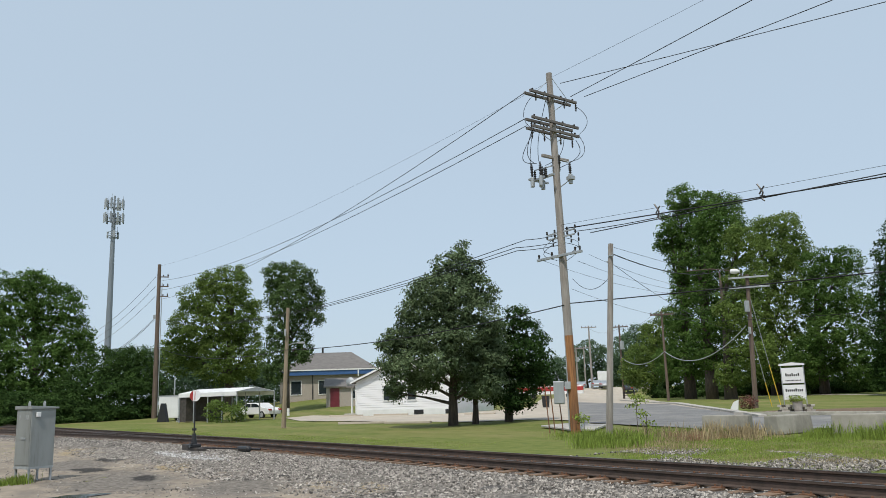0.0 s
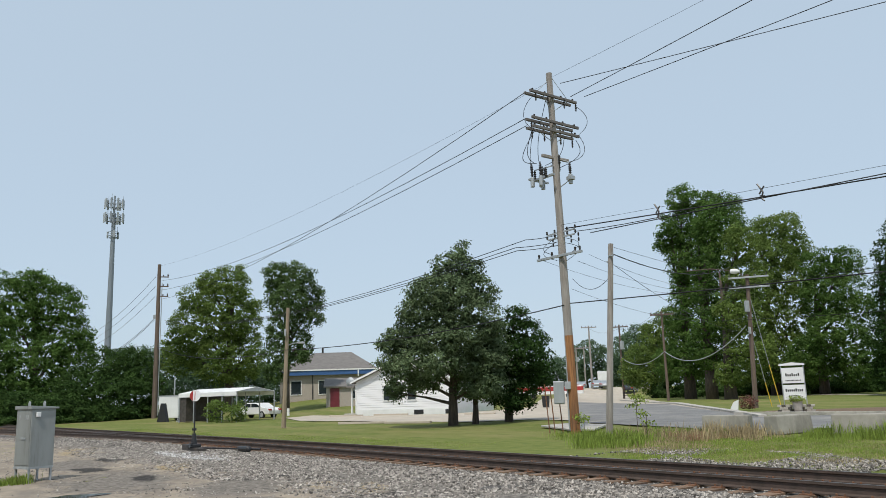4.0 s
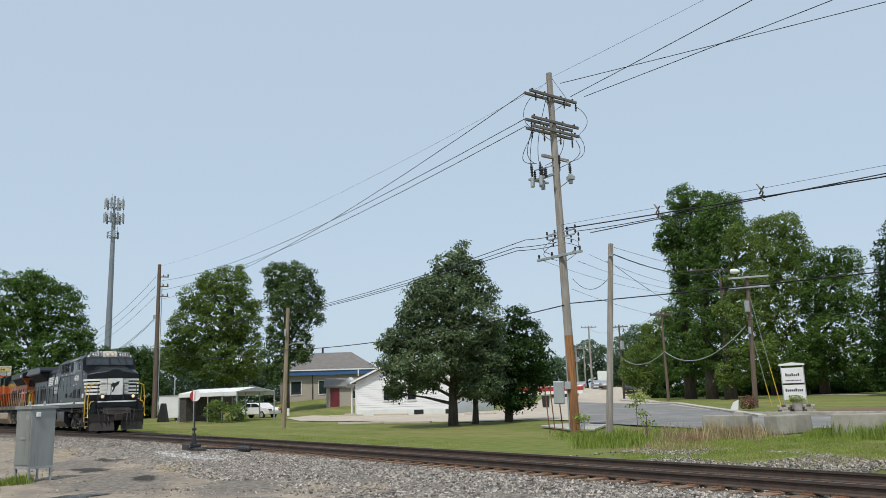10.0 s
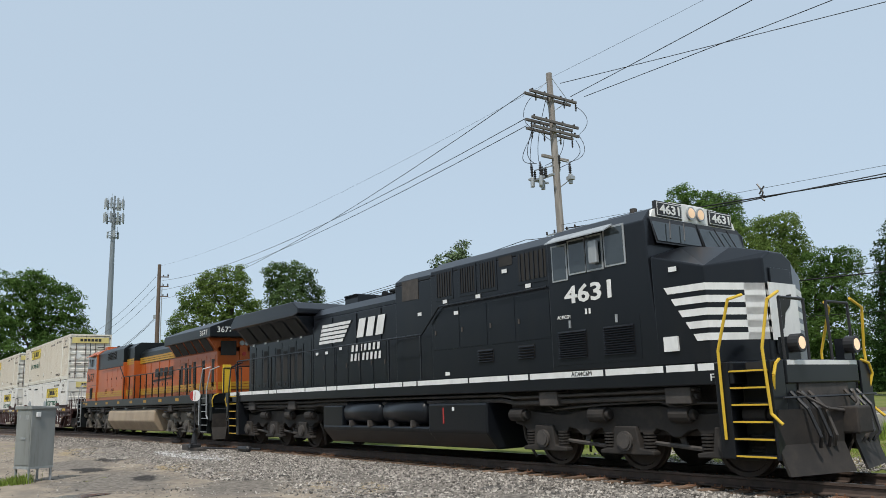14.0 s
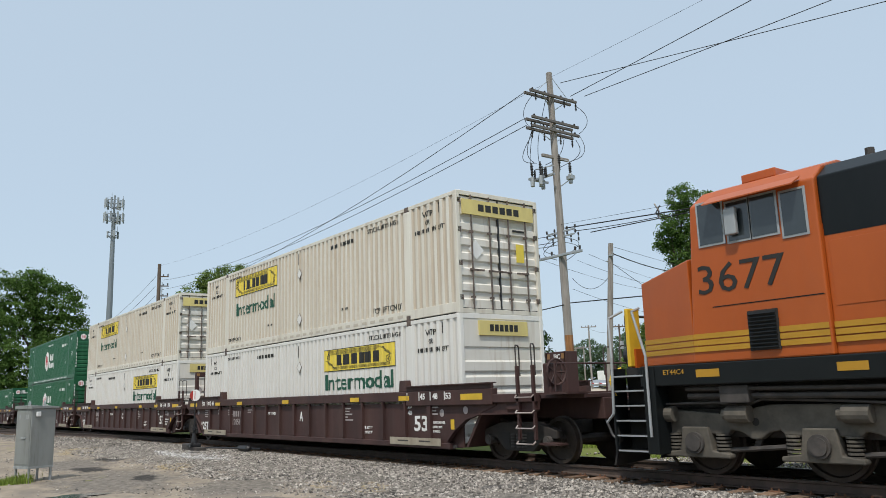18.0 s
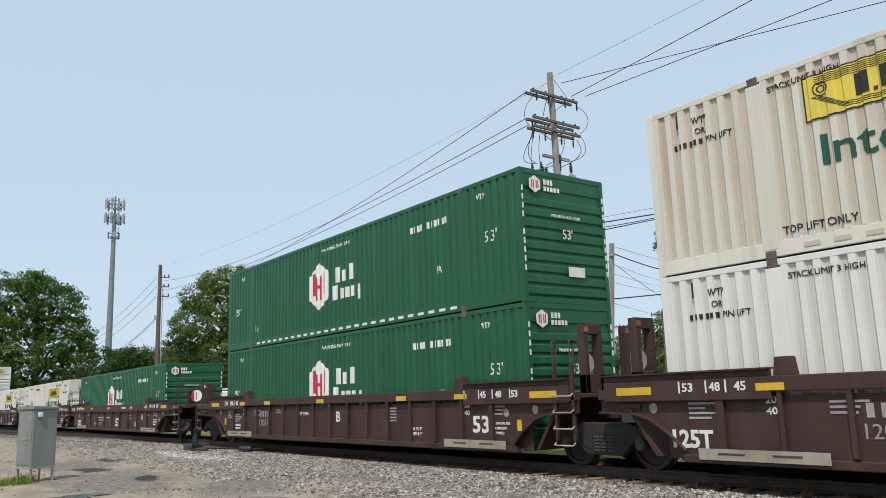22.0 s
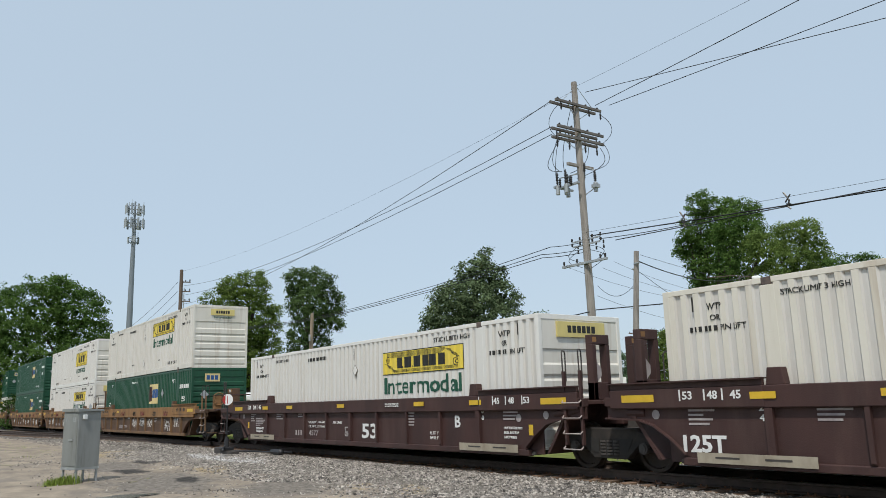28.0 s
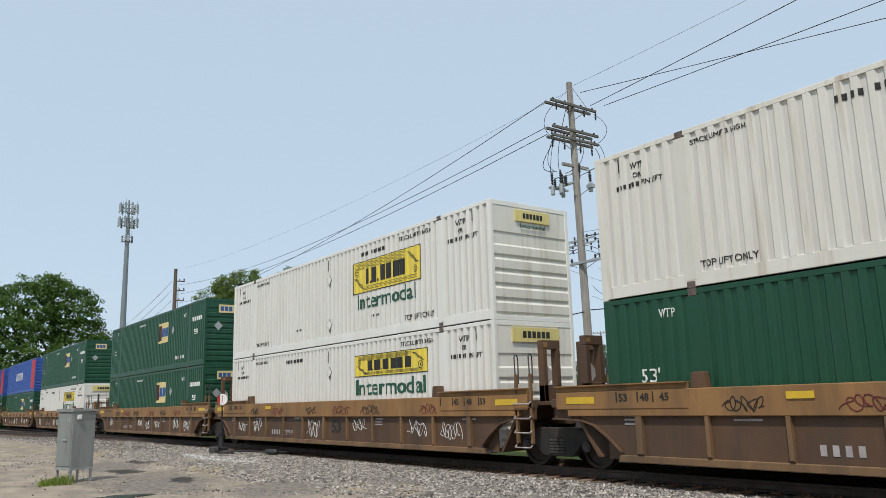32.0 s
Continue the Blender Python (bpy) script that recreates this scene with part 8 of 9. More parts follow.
def engine_truck(c, xc, paint, r=0.53):
    """A three-axle engine truck with a cast frame, axle boxes between coil springs, brake cylinders and pipes."""
    for sy in (-1, 1):
        ya, yb = sorted((sy * 1.0, sy * 1.16))
        o = [(xc - 2.95, 0.80), (xc - 2.95, 1.00), (xc - 2.60, 1.06), (xc - 1.55, 0.98), (xc - 0.75, 1.12), (xc + 0.75, 1.12), (xc + 1.55, 0.98), (xc + 2.60, 1.06), (xc + 2.95, 1.00), (xc + 2.95, 0.80)]
        for k in (2.05, 0.0, -2.05):
            o += [(xc + k + 0.62, 0.74), (xc + k + 0.55, 0.66), (xc + k - 0.55, 0.66), (xc + k - 0.62, 0.74)]
            if k > -1:
                o += [(xc + k - 0.80, 0.70), (xc + k - 0.95, 0.60), (xc + k - 1.10, 0.60), (xc + k - 1.25, 0.70)]
        f = Shape().prism(o, "y", ya, yb).make("truck_frame", paint, c, bevel=0.025)
        for k in (-2.05, 0.0, 2.05):
            bx = Shape()
            bx.prism([(xc + k - 0.60, 0.30), (xc + k + 0.60, 0.30), (xc + k + 0.60, 0.37), (xc + k + 0.30, 0.41), (xc + k + 0.24, 0.78), (xc + k - 0.24, 0.78), (xc + k - 0.30, 0.41), (xc + k - 0.60, 0.37)], "y", *sorted((sy * 1.06, sy * 1.24)))
            bx.make("axle_box", paint, f, bevel=0.02)
            Shape().rod((xc + k, sy * 1.24, r), (xc + k, sy * 1.29, r), 0.17, 18).rod((xc + k, sy * 1.29, r), (xc + k, sy * 1.31, r), 0.13, 14).make("bearing_cover", GRIME, f)
            for dx in (-0.44, 0.44):
                sp = Shape()
                for j in range(6):
                    sp.rod((xc + k + dx, sy * 1.12, 0.37 + 0.055 * j), (xc + k + dx, sy * 1.12, 0.402 + 0.055 * j), 0.115, 12)
                sp.make("coil_spring", paint, f)
        for k in (-2.72, -0.55, 1.25, 2.62):
            cy = Shape().rod((xc + k - 0.22, sy * 1.24, 0.98), (xc + k + 0.16, sy * 1.24, 0.98), 0.13, 14)
            cy.rod((xc + k + 0.16, sy * 1.24, 0.98), (xc + k + 0.24, sy * 1.24, 0.98), 0.09, 12)
            cy.make("brake_cylinder", paint, f, bevel=0.01)
        for k in (-1.0, 1.0):
            Shape().rod((xc + k, sy * 1.155, 0.86), (xc + k, sy * 1.166, 0.86), 0.06, 12).make("frame_hole", SEAM, f)
            Shape().prism([(xc + k * 0.86 - 0.07, 1.0), (xc + k * 0.86 + 0.07, 1.0), (xc + k * 1.12 + 0.05, 0.42), (xc + k * 1.12 - 0.05, 0.42)], "y", *sorted((sy * 1.0, sy * 1.05))).make("brake_hanger", GRIME, f)
        pipe = Shape()
        pipe.tube([(xc - 2.9, sy * 1.25, 1.16), (xc - 1.9, sy * 1.25, 1.18), (xc - 1.7, sy * 1.25, 1.08), (xc - 0.4, sy * 1.25, 1.16), (xc + 0.8, sy * 1.25, 1.20), (xc + 1.1, sy * 1.25, 1.10), (xc + 1.6, sy * 1.25, 1.16), (xc + 2.9, sy * 1.25, 1.14)], 0.020)
        pipe.make("brake_pipe", GRIME, f)
        for k in (-1.05, 1.05):
            Shape().rod((xc + k - 0.5, sy * 1.1, 0.50), (xc + k + 0.5, sy * 1.1, 0.42), 0.04, 6).make("brake_rod", GRIME, f)
        for k in (-2.8, 2.8):
            Shape().tube([(xc + k, sy * 1.1, 0.95), (xc + k * 1.03, sy * 0.95, 0.5), (xc + k * 0.98, sy * 0.80, 0.12)], 0.028, 6).make("sand_pipe", GRIME, f)
    Shape().box(xc - 2.3, xc + 2.3, -0.95, 0.95, 0.62, 1.05).make("truck_bolster", GRIME, c)
    for k in (-2.05, 0.0, 2.05):
        wheelset(c, xc + k, r)


def bent_rail(c, pts, r, mat, name="grab_rail", label=""):
    Shape().tube(pts, r, 7).make(name, mat, c, label)


def louvre(c, x0, x1, z0, z1, y, mat, n=8, name="louvre", back=None):
    """A recessed dark panel with slanting slats, on the wall at y (facing outwards)."""
    sg = -1 if y < 0 else 1
    Shape().box(x0, x1, *sorted((y, y + sg * 0.006)), z0, z1).make(name, back or SEAM, c)
    s = Shape()
    for i in range(n):
        z = z0 + (i + 0.5) * (z1 - z0) / n
        s.prism([(y + sg * 0.006, z + 0.02), (y + sg * 0.035, z - 0.012), (y + sg * 0.030, z - 0.02), (y + sg * 0.006, z + 0.005)], "x", x0, x1)
    s.make("slats", mat, c)


DECK = 1.78


def engine(label, hood, cabm, deckm, truckm, tankm, railm, orange, cab0, cab1, slope, nose):
    """A six-axle wide-cab diesel engine; x forward, zero at its middle, z from the rail.
    cab0, cab1: the cab's rear and the foot of its windscreen; nose: (x, half-width, shoulder, top) from the cab forwards."""
    c = thing("locomotive", label, "locomotive", group="engines")
    dark = ENGINE_DARK if orange else hood
    xn = nose[-1][0]
    xf = xn if orange else 9.66
    zw = nose[0][3] - 0.02
    # frame and walkway
    Shape().box(-10.75, xf - 0.30, -1.50, 1.50, 1.44, DECK).make("frame", deckm, c, bevel=0.02)
    Shape().box(-10.5, xf + 0.3, -0.75, 0.75, 0.95, 1.44).make("centre_sill", GRIME, c)
    for sy in (-1, 1):
        if orange:
            for i in range(9):
                x = -9.6 + i * 2.25
                Shape().box(x, x + 0.42, *sorted((sy * 1.50, sy * 1.506)), 1.56, 1.68).make("reflector_strip", STRIPE_YELLOW, c)
        else:
            x, k = -10.65, 0
            while x < 8.9:
                w = (1.9, 1.25, 0.55)[k % 3]
                Shape().box(x, min(x + w, 9.1), *sorted((sy * 1.50, sy * 1.506)), 1.665, 1.775).make("sill_stripe", WHITE_INK, c)
                x += w + 0.06
                k += 1
    side_top = 3.85 if not orange else 3.45
    # engine hood, narrow, with walkways beside it
    Shape().box(-5.4, 0.25, -0.93, 0.93, DECK, side_top).make("engine_hood", hood, c, bevel=0.03)
    Shape().prism([(-0.93, side_top), (-0.93, 3.95), (-0.72, 4.16), (0.72, 4.16), (0.93, 3.95), (0.93, side_top)], "x", -5.4, 0.25).make("hood_roof", dark, c)
    # equipment hood behind the cab, nearly as wide as it
    xh = 0.25 if orange else -0.30
    for x0, x1, hw in ((xh, 1.50, 1.24), (1.50, cab0, 1.42)):
        Shape().box(x0, x1, -hw, hw, DECK, 3.62 if orange else 4.2).make("equipment_hood", hood, c, bevel=0.02)
        z0 = 3.62 if orange else 4.2
        Shape().prism([(-hw, z0), (-hw, 4.30), (-hw + 0.30, 4.52), (hw - 0.30, 4.52), (hw, 4.30), (hw, z0)], "x", x0, x1).make("equipment_roof", dark, c, bevel=0.02)
    # radiator hood and its overhanging roof
    rh = 1.05 if orange else 0.93
    Shape().box(-10.35, -5.4, -rh, rh, DECK, 3.6).make("radiator_hood", hood, c, bevel=0.03)
    if orange:
        wing = [(-1.50, 3.92), (-1.50, 4.30), (-0.60, 4.66), (0.60, 4.66), (1.50, 4.30), (1.50, 3.92)]
        Shape().prism(wing, "x", -10.75, -5.2).make("radiator_roof", dark, c, bevel=0.03)
    else:
        wing = [(-10.75, 3.98), (-10.75, 4.14), (-10.3, 4.44), (-5.75, 4.44), (-5.35, 4.2), (-5.35, 4.05), (-5.7, 3.98)]
        Shape().prism(wing, "y", -1.50, 1.50).make("radiator_roof", dark, c, bevel=0.03)
    Shape().prism([(-1.46, 3.985), (-rh, 3.40), (rh, 3.40), (1.46, 3.985)], "x", -10.35, -5.5).make("radiator_throat", hood, c)
    for sy in (-1, 1):
        for i in range(5):
            x = -10.15 + i * 0.92
            y0, y1 = sy * (rh + 0.06), sy * 1.42
            dy, dz = sy * 0.012, -0.012
            sc = Shape().add([(x, y0 + dy, 3.45 + dz), (x + 0.78, y0 + dy, 3.45 + dz), (x + 0.78, y1 + dy, 3.93 + dz), (x, y1 + dy, 3.93 + dz)], [(0, 1, 2, 3)])
            sc.make("radiator_screen", SEAM, c)
        # doors with latches; tall screens under the radiators
        for i in range(9):
            x = -10.22 + i * 0.52
            d = Shape().box(x + 0.02, x + 0.50, *sorted((sy * rh, sy * (rh + 0.014))), 1.86, 3.30 - 0.12 * (i % 2)).make("hood_door", hood, c, bevel=0.004)
            if i not in (1, 3, 8):
                Shape().box(x + 0.11, x + 0.41, *sorted((sy * (rh + 0.014), sy * (rh + 0.018))), 2.06, 3.12 - 0.10 * (i % 2)).make("door_screen", SEAM, d)
            Shape().box(x + 0.24, x + 0.28, *sorted((sy * (rh + 0.014), sy * (rh + 0.03))), 1.93, 1.99).make("latch", GRIME, d)
        for i in range(8):
            x = -5.3 + i * 0.68
            d = Shape().box(x + 0.02, x + 0.66, *sorted((sy * 0.93, sy * 0.938)), 1.86, 2.95).make("hood_door", hood, c, bevel=0.003)
            Shape().box(x + 0.56, x + 0.60, *sorted((sy * 0.938, sy * 0.955)), 2.3, 2.42).make("latch", GRIME, d)
        for x in (-4.2, -2.8, -1.5, -0.6, 0.1):
            Shape().box(x, x + 0.025, *sorted((sy * 0.93, sy * 0.955)), 2.95, 3.8 if not orange else 3.4).make("hood_seam", hood, c)
        for x0, x1 in ((1.62, 2.55), (2.62, 3.52), (3.60, 4.42), (4.50, cab0 - 0.08)):
            d = Shape().box(x0, x1, *sorted((sy * 1.42, sy * 1.428)), 2.45, 3.36).make("equipment_door", hood, c, bevel=0.003)
            Shape().box(x0 + 0.03, x0 + 0.07, *sorted((sy * 1.428, sy * 1.445)), 2.8, 2.9).make("latch", GRIME, d)
        for x0, x1 in ((3.20, 3.70), (4.50, 4.96)):
            louvre(c, x0, x1, 2.08, 2.36, sy * 1.422, hood, 5)
        if orange:
            for x0, x1 in ((2.93, 3.45), (3.52, 4.05), (4.12, 4.61)):
                louvre(c, x0, x1, 3.86, 4.26, sy * 1.422, dark, 5)
        else:
            for x0, x1 in ((1.75, 2.32), (2.64, 3.16), (3.34, 3.86), (4.62, 5.42)):
                fr = Shape().box(x0 - 0.06, x1 + 0.06, *sorted((sy * 1.42, sy * 1.432)), 3.58, 4.28).make("grille_frame", hood, c, bevel=0.004)
                Shape().box(x0, x1, *sorted((sy * 1.432, sy * 1.436)), 3.66, 4.22).make("grille", SEAM, fr)
                for j in range(6):
                    a = x0 + (j + 0.5) * (x1 - x0) / 6
                    Shape().box(a - 0.012, a + 0.012, *sorted((sy * 1.436, sy * 1.458)), 3.66, 4.22).make("grille_bar", hood, fr)
            Shape().box(4.0, 4.42, *sorted((sy * 1.422, sy * 1.43)), 4.05, 4.25).make("small_grille", SEAM, c)
            Shape().box(0.02, 0.74, *sorted((sy * 1.242, sy * 1.250)), 3.78, 4.28).make("rusty_grille", GRIME, c, "dull brown square grille")
    # exhaust, horns and roof gear
    Shape().prism([(-0.36, 4.14), (-0.36, 4.42), (-0.42, 4.50), (0.42, 4.50), (0.36, 4.42), (0.36, 4.14)], "x", -4.45, -3.65).make("exhaust_stack", dark, c, bevel=0.03)
    for i, (x, y) in enumerate(((-2.6, -0.35), (-2.25, -0.2), (-1.9, -0.35))):
        Shape().lathe([(0.04, 0.0), (0.05, 0.3), (0.14, 0.45)], (x, y, 4.26 + 0.05 * i), "x", 12).make("horn", BLACK, c)
    Shape().box(-2.6, -1.6, -0.30, -0.22, 4.14, 4.30).make("horn_bracket", dark, c)
    for x in (-9.3, -7.4):
        Shape().rod((x, 0, 4.44), (x, 0, 4.50), 0.7, 20).make("roof_fan", GRIME, c)
    # cab
    cabp = [(-1.50, DECK), (-1.50, 4.28), (-1.22, 4.52), (-0.7, 4.68), (0.7, 4.68), (1.22, 4.52), (1.50, 4.28), (1.50, DECK)]
    v, n = [], len(cabp)
    for x, k in ((cab0, 0.0), (cab1, slope)):
        for y, z in cabp:
            v.append((x - max(0, z - zw) * k, y, z))
    fs = [tuple(range(n)), tuple(range(n, 2 * n))] + [(i, (i + 1) % n, n + (i + 1) % n, n + i) for i in range(n)]
    Shape().add(v, fs).make("cab", cabm, c, bevel=0.025)
    w0 = 5.67 if not orange else 6.73
    for sy in (-1, 1):
        aw = Shape()
        aw.prism([(sy * 1.49, 4.33), (sy * 1.74, 4.20), (sy * 1.74, 4.22), (sy * 1.49, 4.36)], "x", w0 + 0.05, w0 + 1.55)
        aw.make("window_awning", GALV if not orange else cabm, c)
        for a, b, z0, z1 in ((0.02, 0.36, 3.52, 4.16), (0.46, 0.86, 3.60, 4.20), (0.90, 1.26, 3.60, 4.20), (1.36, 1.78, 3.62, 4.28)):
            fr = Shape().box(w0 + a - 0.035, w0 + b + 0.035, *sorted((sy * 1.50, sy * 1.518)), z0 - 0.035, z1 + 0.035).make("window_frame", GALV, c, bevel=0.004)
            Shape().box(w0 + a, w0 + b, *sorted((sy * 1.518, sy * 1.523)), z0, z1).make("window_pane", CAB_GLASS, fr)
        Shape().box(w0 + 1.05, w0 + 1.25, *sorted((sy * 1.56, sy * 1.64)), 3.68, 4.10).make("mirror", GALV, c, bevel=0.02)
        # sloping windscreen panes
        y0, y1 = sorted((sy * 0.06, sy * 1.30))
        zs = (zw + 0.08, 4.33)
        xs = [cab1 - (z - zw) * slope for z in zs]
        fr = Shape().add([(xs[0] + 0.012, y0 - 0.04, zs[0] - 0.04), (xs[0] + 0.012, y1 + 0.04, zs[0] - 0.04), (xs[1] + 0.012, y1 + 0.04, zs[1] + 0.04), (xs[1] + 0.012, y0 - 0.04, zs[1] + 0.04)], [(0, 1, 2, 3)]).make("windscreen_frame", BLACK, c)
        Shape().add([(xs[0] + 0.02, y0, zs[0]), (xs[0] + 0.02, y1, zs[0]), (xs[1] + 0.02, y1, zs[1]), (xs[1] + 0.02, y0, zs[1])], [(0, 1, 2, 3)]).make("windscreen", CAB_GLASS, fr)
        for k in (0.45, 0.85):
            Shape().rod((xs[0] + 0.05, sy * (k + 0.15), zs[0] + 0.05), (xs[1] + 0.08, sy * k, zs[1] - 0.02), 0.012, 5).make("wiper", BLACK, fr)
    # nose
    v, fs = [], []
    for x, hw, ze, zt in nose:
        v += [(x, -hw, DECK), (x, -hw, ze), (x, -hw * 0.45, zt), (x, hw * 0.45, zt), (x, hw, ze), (x, hw, DECK)]
    for j in range(3):
        fs += [(6 * j + i, 6 * j + (i + 1) % 6, 6 * j + 6 + (i + 1) % 6, 6 * j + 6 + i) for i in range(6)]
    fs += [tuple(range(6)), tuple(range(18, 24))]
    Shape().add(v, fs).make("nose", cabm, c, bevel=0.02)
    Shape().box(xn, xn + 0.03, -0.30, 0.30, 1.9, nose[-1][2] - 0.15).make("nose_door", cabm, c, bevel=0.01)
    # pilot, plough, couplers, steps
    for d, xe in ((1, xf), (-1, -10.75)):
        front = d > 0
        q = 0.37 if front else 0.0
        hw = 1.10 if front else 1.50
        Shape().box(*sorted((xe - d * 0.35, xe + d * 0.33)), -hw, hw, 1.42, DECK).make("end_deck", deckm, c, bevel=0.02)
        Shape().box(*sorted((xe, xe + d * 0.28)), -hw + 0.02, hw - 0.02, 0.80, 1.44).make("end_plate", dark if orange else hood, c, bevel=0.02)
        if front and not orange:
            Shape().box(xe + 0.33, xe + 0.336, -1.06, 1.06, 1.70, 1.77).make("end_stripe", WHITE_INK, c)
        cp = Shape()
        cp.box(*sorted((xe + d * 0.3, xe + d * 0.72)), -0.13, 0.13, 0.72, 1.02)
        cp.box(*sorted((xe + d * 0.55, xe + d * 0.86)), -0.2, 0.24, 0.66, 1.06)
        cp.make("coupler", DARK_TRUCK, c, bevel=0.03)
        for yy in (-1.05, -0.75, -0.55, 0.55, 0.75, 0.95):
            Shape().tube([(xe + d * 0.33, yy, 1.30), (xe + d * 0.55, yy * 0.97, 1.05), (xe + d * 0.66, yy * 0.9, 0.65), (xe + d * 0.58, yy * 0.8, 0.5)], 0.028).make("air_hose", GRIME if abs(yy) == 0.55 else BLACK, c)
        Shape().tube([(xe + d * 0.34, -0.9, 1.30), (xe + d * 0.62, -0.6, 1.05), (xe + d * 0.68, 0.0, 0.98), (xe + d * 0.58, 0.45, 1.1), (xe + d * 0.34, 0.8, 1.30)], 0.024).make("jumper_cable", GRIME, c)
        Shape().rod((xe + d * 0.42, -1.4, 1.22), (xe + d * 0.42, 1.4, 1.22), 0.018, 6).make("uncoupling_lever", BLACK, c)
        for sy in (-1, 1):
            pl = Shape()
            ys = [sy * 1.46, sy * 0.18]
            v = []
            for yy, bend in ((ys[0], 0.0), (ys[1], 0.30)):
                v += [(xe + d * (0.36 + bend), yy, 1.05), (xe + d * (0.30 + bend), yy, 0.55), (xe + d * (0.44 + bend), yy, 0.12), (xe + d * (0.40 + bend), yy, 0.12), (xe + d * (0.26 + bend), yy, 0.55), (xe + d * (0.32 + bend), yy, 1.05)]
            pl.add(v, [(i, (i + 1) % 6, 6 + (i + 1) % 6, 6 + i) for i in range(6)] + [tuple(range(6)), tuple(range(6, 12))])
            pl.make("plough_blade", DARK_TRUCK, c, "dirty black steel plough blade")
            x0, x1 = sorted((xe + d * (q - 0.74), xe + d * (q - 0.10)))
            for i in range(6):
                z = 0.36 + 0.25 * i
                st = Shape().box(x0, x1, *sorted((sy * 1.16, sy * 1.50)), z, z + 0.03).make("step", GRIME, c)
                Shape().box(x0, x1, *sorted((sy * 1.50, sy * 1.515)), z + 0.008, z + 0.033).make("step_edge", YELLOW if not orange else GALV, st, "yellow step edge" if not orange else "")
            for xa, xb in ((-0.98, -0.74), (-0.08, -0.04)):
                Shape().box(*sorted((xe + d * (q + xa), xe + d * (q + xb))), *sorted((sy * 1.16, sy * 1.52)), 0.34, DECK - 0.01).make("step_side", deckm, c, bevel=0.01)
            Shape().box(x0, x1, *sorted((sy * 1.10, sy * 1.15)), 0.34, DECK - 0.02).make("step_back", SEAM, c)
            ym = YELLOW if not orange else GALV
            bent_rail(c, [(xe + d * (q - 0.86), sy * 1.55, 0.62), (xe + d * (q - 0.86), sy * 1.55, 1.95), (xe + d * (q - 0.62), sy * 1.53, 2.72), (xe + d * (q - 0.55), sy * 1.25, 2.80)], 0.024, ym if front or orange else hood)
            bent_rail(c, [(xe + d * (q + 0.08), sy * 1.55, 0.85), (xe + d * (q - 0.08), sy * 1.55, 1.0), (xe + d * (q - 0.12), sy * 1.55, 1.95), (xe + d * (q - 0.02), sy * 1.45, 2.66), (xe + d * (q - 0.04), sy * 1.1, 2.80)], 0.024, ym if front or orange else hood)
            bent_rail(c, [(xe + d * 0.30, sy * 1.05, DECK), (xe + d * 0.30, sy * 1.05, 2.72), (xe + d * 0.30, sy * 0.35, 2.72), (xe + d * 0.30, sy * 0.35, DECK)], 0.024, BLACK)
            Shape().tube([(xe + d * 0.30, sy * 1.45, 1.3), (xe + d * 0.36, sy * 1.5, 1.55), (xe + d * 0.36, sy * 1.42, 1.72), (xe + d * 0.32, sy * 1.25, 1.78)], 0.024, 6).make("grab_iron", YELLOW, c)
            if orange:
                Shape().box(*sorted((xe + d * 0.22, xe + d * 0.30)), *sorted((sy * 0.75, sy * 1.08)), 1.8, 2.85).make("step_guard", YELLOW, c, "yellow step guard", bevel=0.02)
    # fuel tank and air reservoirs
    if orange:
        Shape().prism([(-1.42, 1.18), (-1.46, 0.72), (-1.15, 0.28), (1.15, 0.28), (1.46, 0.72), (1.42, 1.18), (1.3, 1.28), (-1.3, 1.28)], "x", -3.9, 3.9).make("fuel_tank", tankm, c, bevel=0.05)
        for x in (-2.0, 1.0, 3.2):
            Shape().rod((x, -1.3, 1.28), (x, -1.3, 1.40), 0.09, 10).make("filler_cap", GALV, c)
            Shape().rod((x, 1.3, 1.28), (x, 1.3, 1.40), 0.09, 10).make("filler_cap", GALV, c)
    else:
        Shape().prism([(-1.46, 0.62), (-1.15, 0.26), (1.15, 0.26), (1.46, 0.62), (1.46, 0.72), (0.95, 0.72), (0.95, 1.32), (-0.95, 1.32), (-0.95, 0.72), (-1.46, 0.72)], "x", -3.8, 3.42).make("fuel_tank", tankm, c, bevel=0.04)
        Shape().prism([(-1.47, 0.62), (-1.16, 0.26), (1.16, 0.26), (1.47, 0.62), (1.47, 1.24), (-1.47, 1.24)], "x", 1.33, 3.44).make("tank_box", tankm, c, bevel=0.04)
        Shape().box(-3.82, -2.72, -1.45, 1.45, 0.60, 1.24).make("battery_box", tankm, c, bevel=0.03)
        for sy in (-1, 1):
            Shape().box(1.9, 1.95, *sorted((sy * 1.47, sy * 1.475)), 0.80, 1.15).make("sight_gauge", RED, c)
            Shape().box(2.25, 2.33, *sorted((sy * 1.47, sy * 1.475)), 1.08, 1.16).make("tank_label", WHITE_INK, c)
            for x in (-2.68, -0.72):
                Shape().lathe([(0.06, 0), (0.24, 0.05), (0.30, 0.14), (0.30, 1.76), (0.24, 1.85), (0.06, 1.90)], (x, sy * 1.20, 1.06), "x", 20).make("air_reservoir", tankm, c, smooth=True)
                for k in (0.4, 1.35):
                    Shape().box(x + k, x + k + 0.08, *sorted((sy * 1.0, sy * 1.50)), 0.70, 0.86).make("reservoir_strap", GRIME, c)
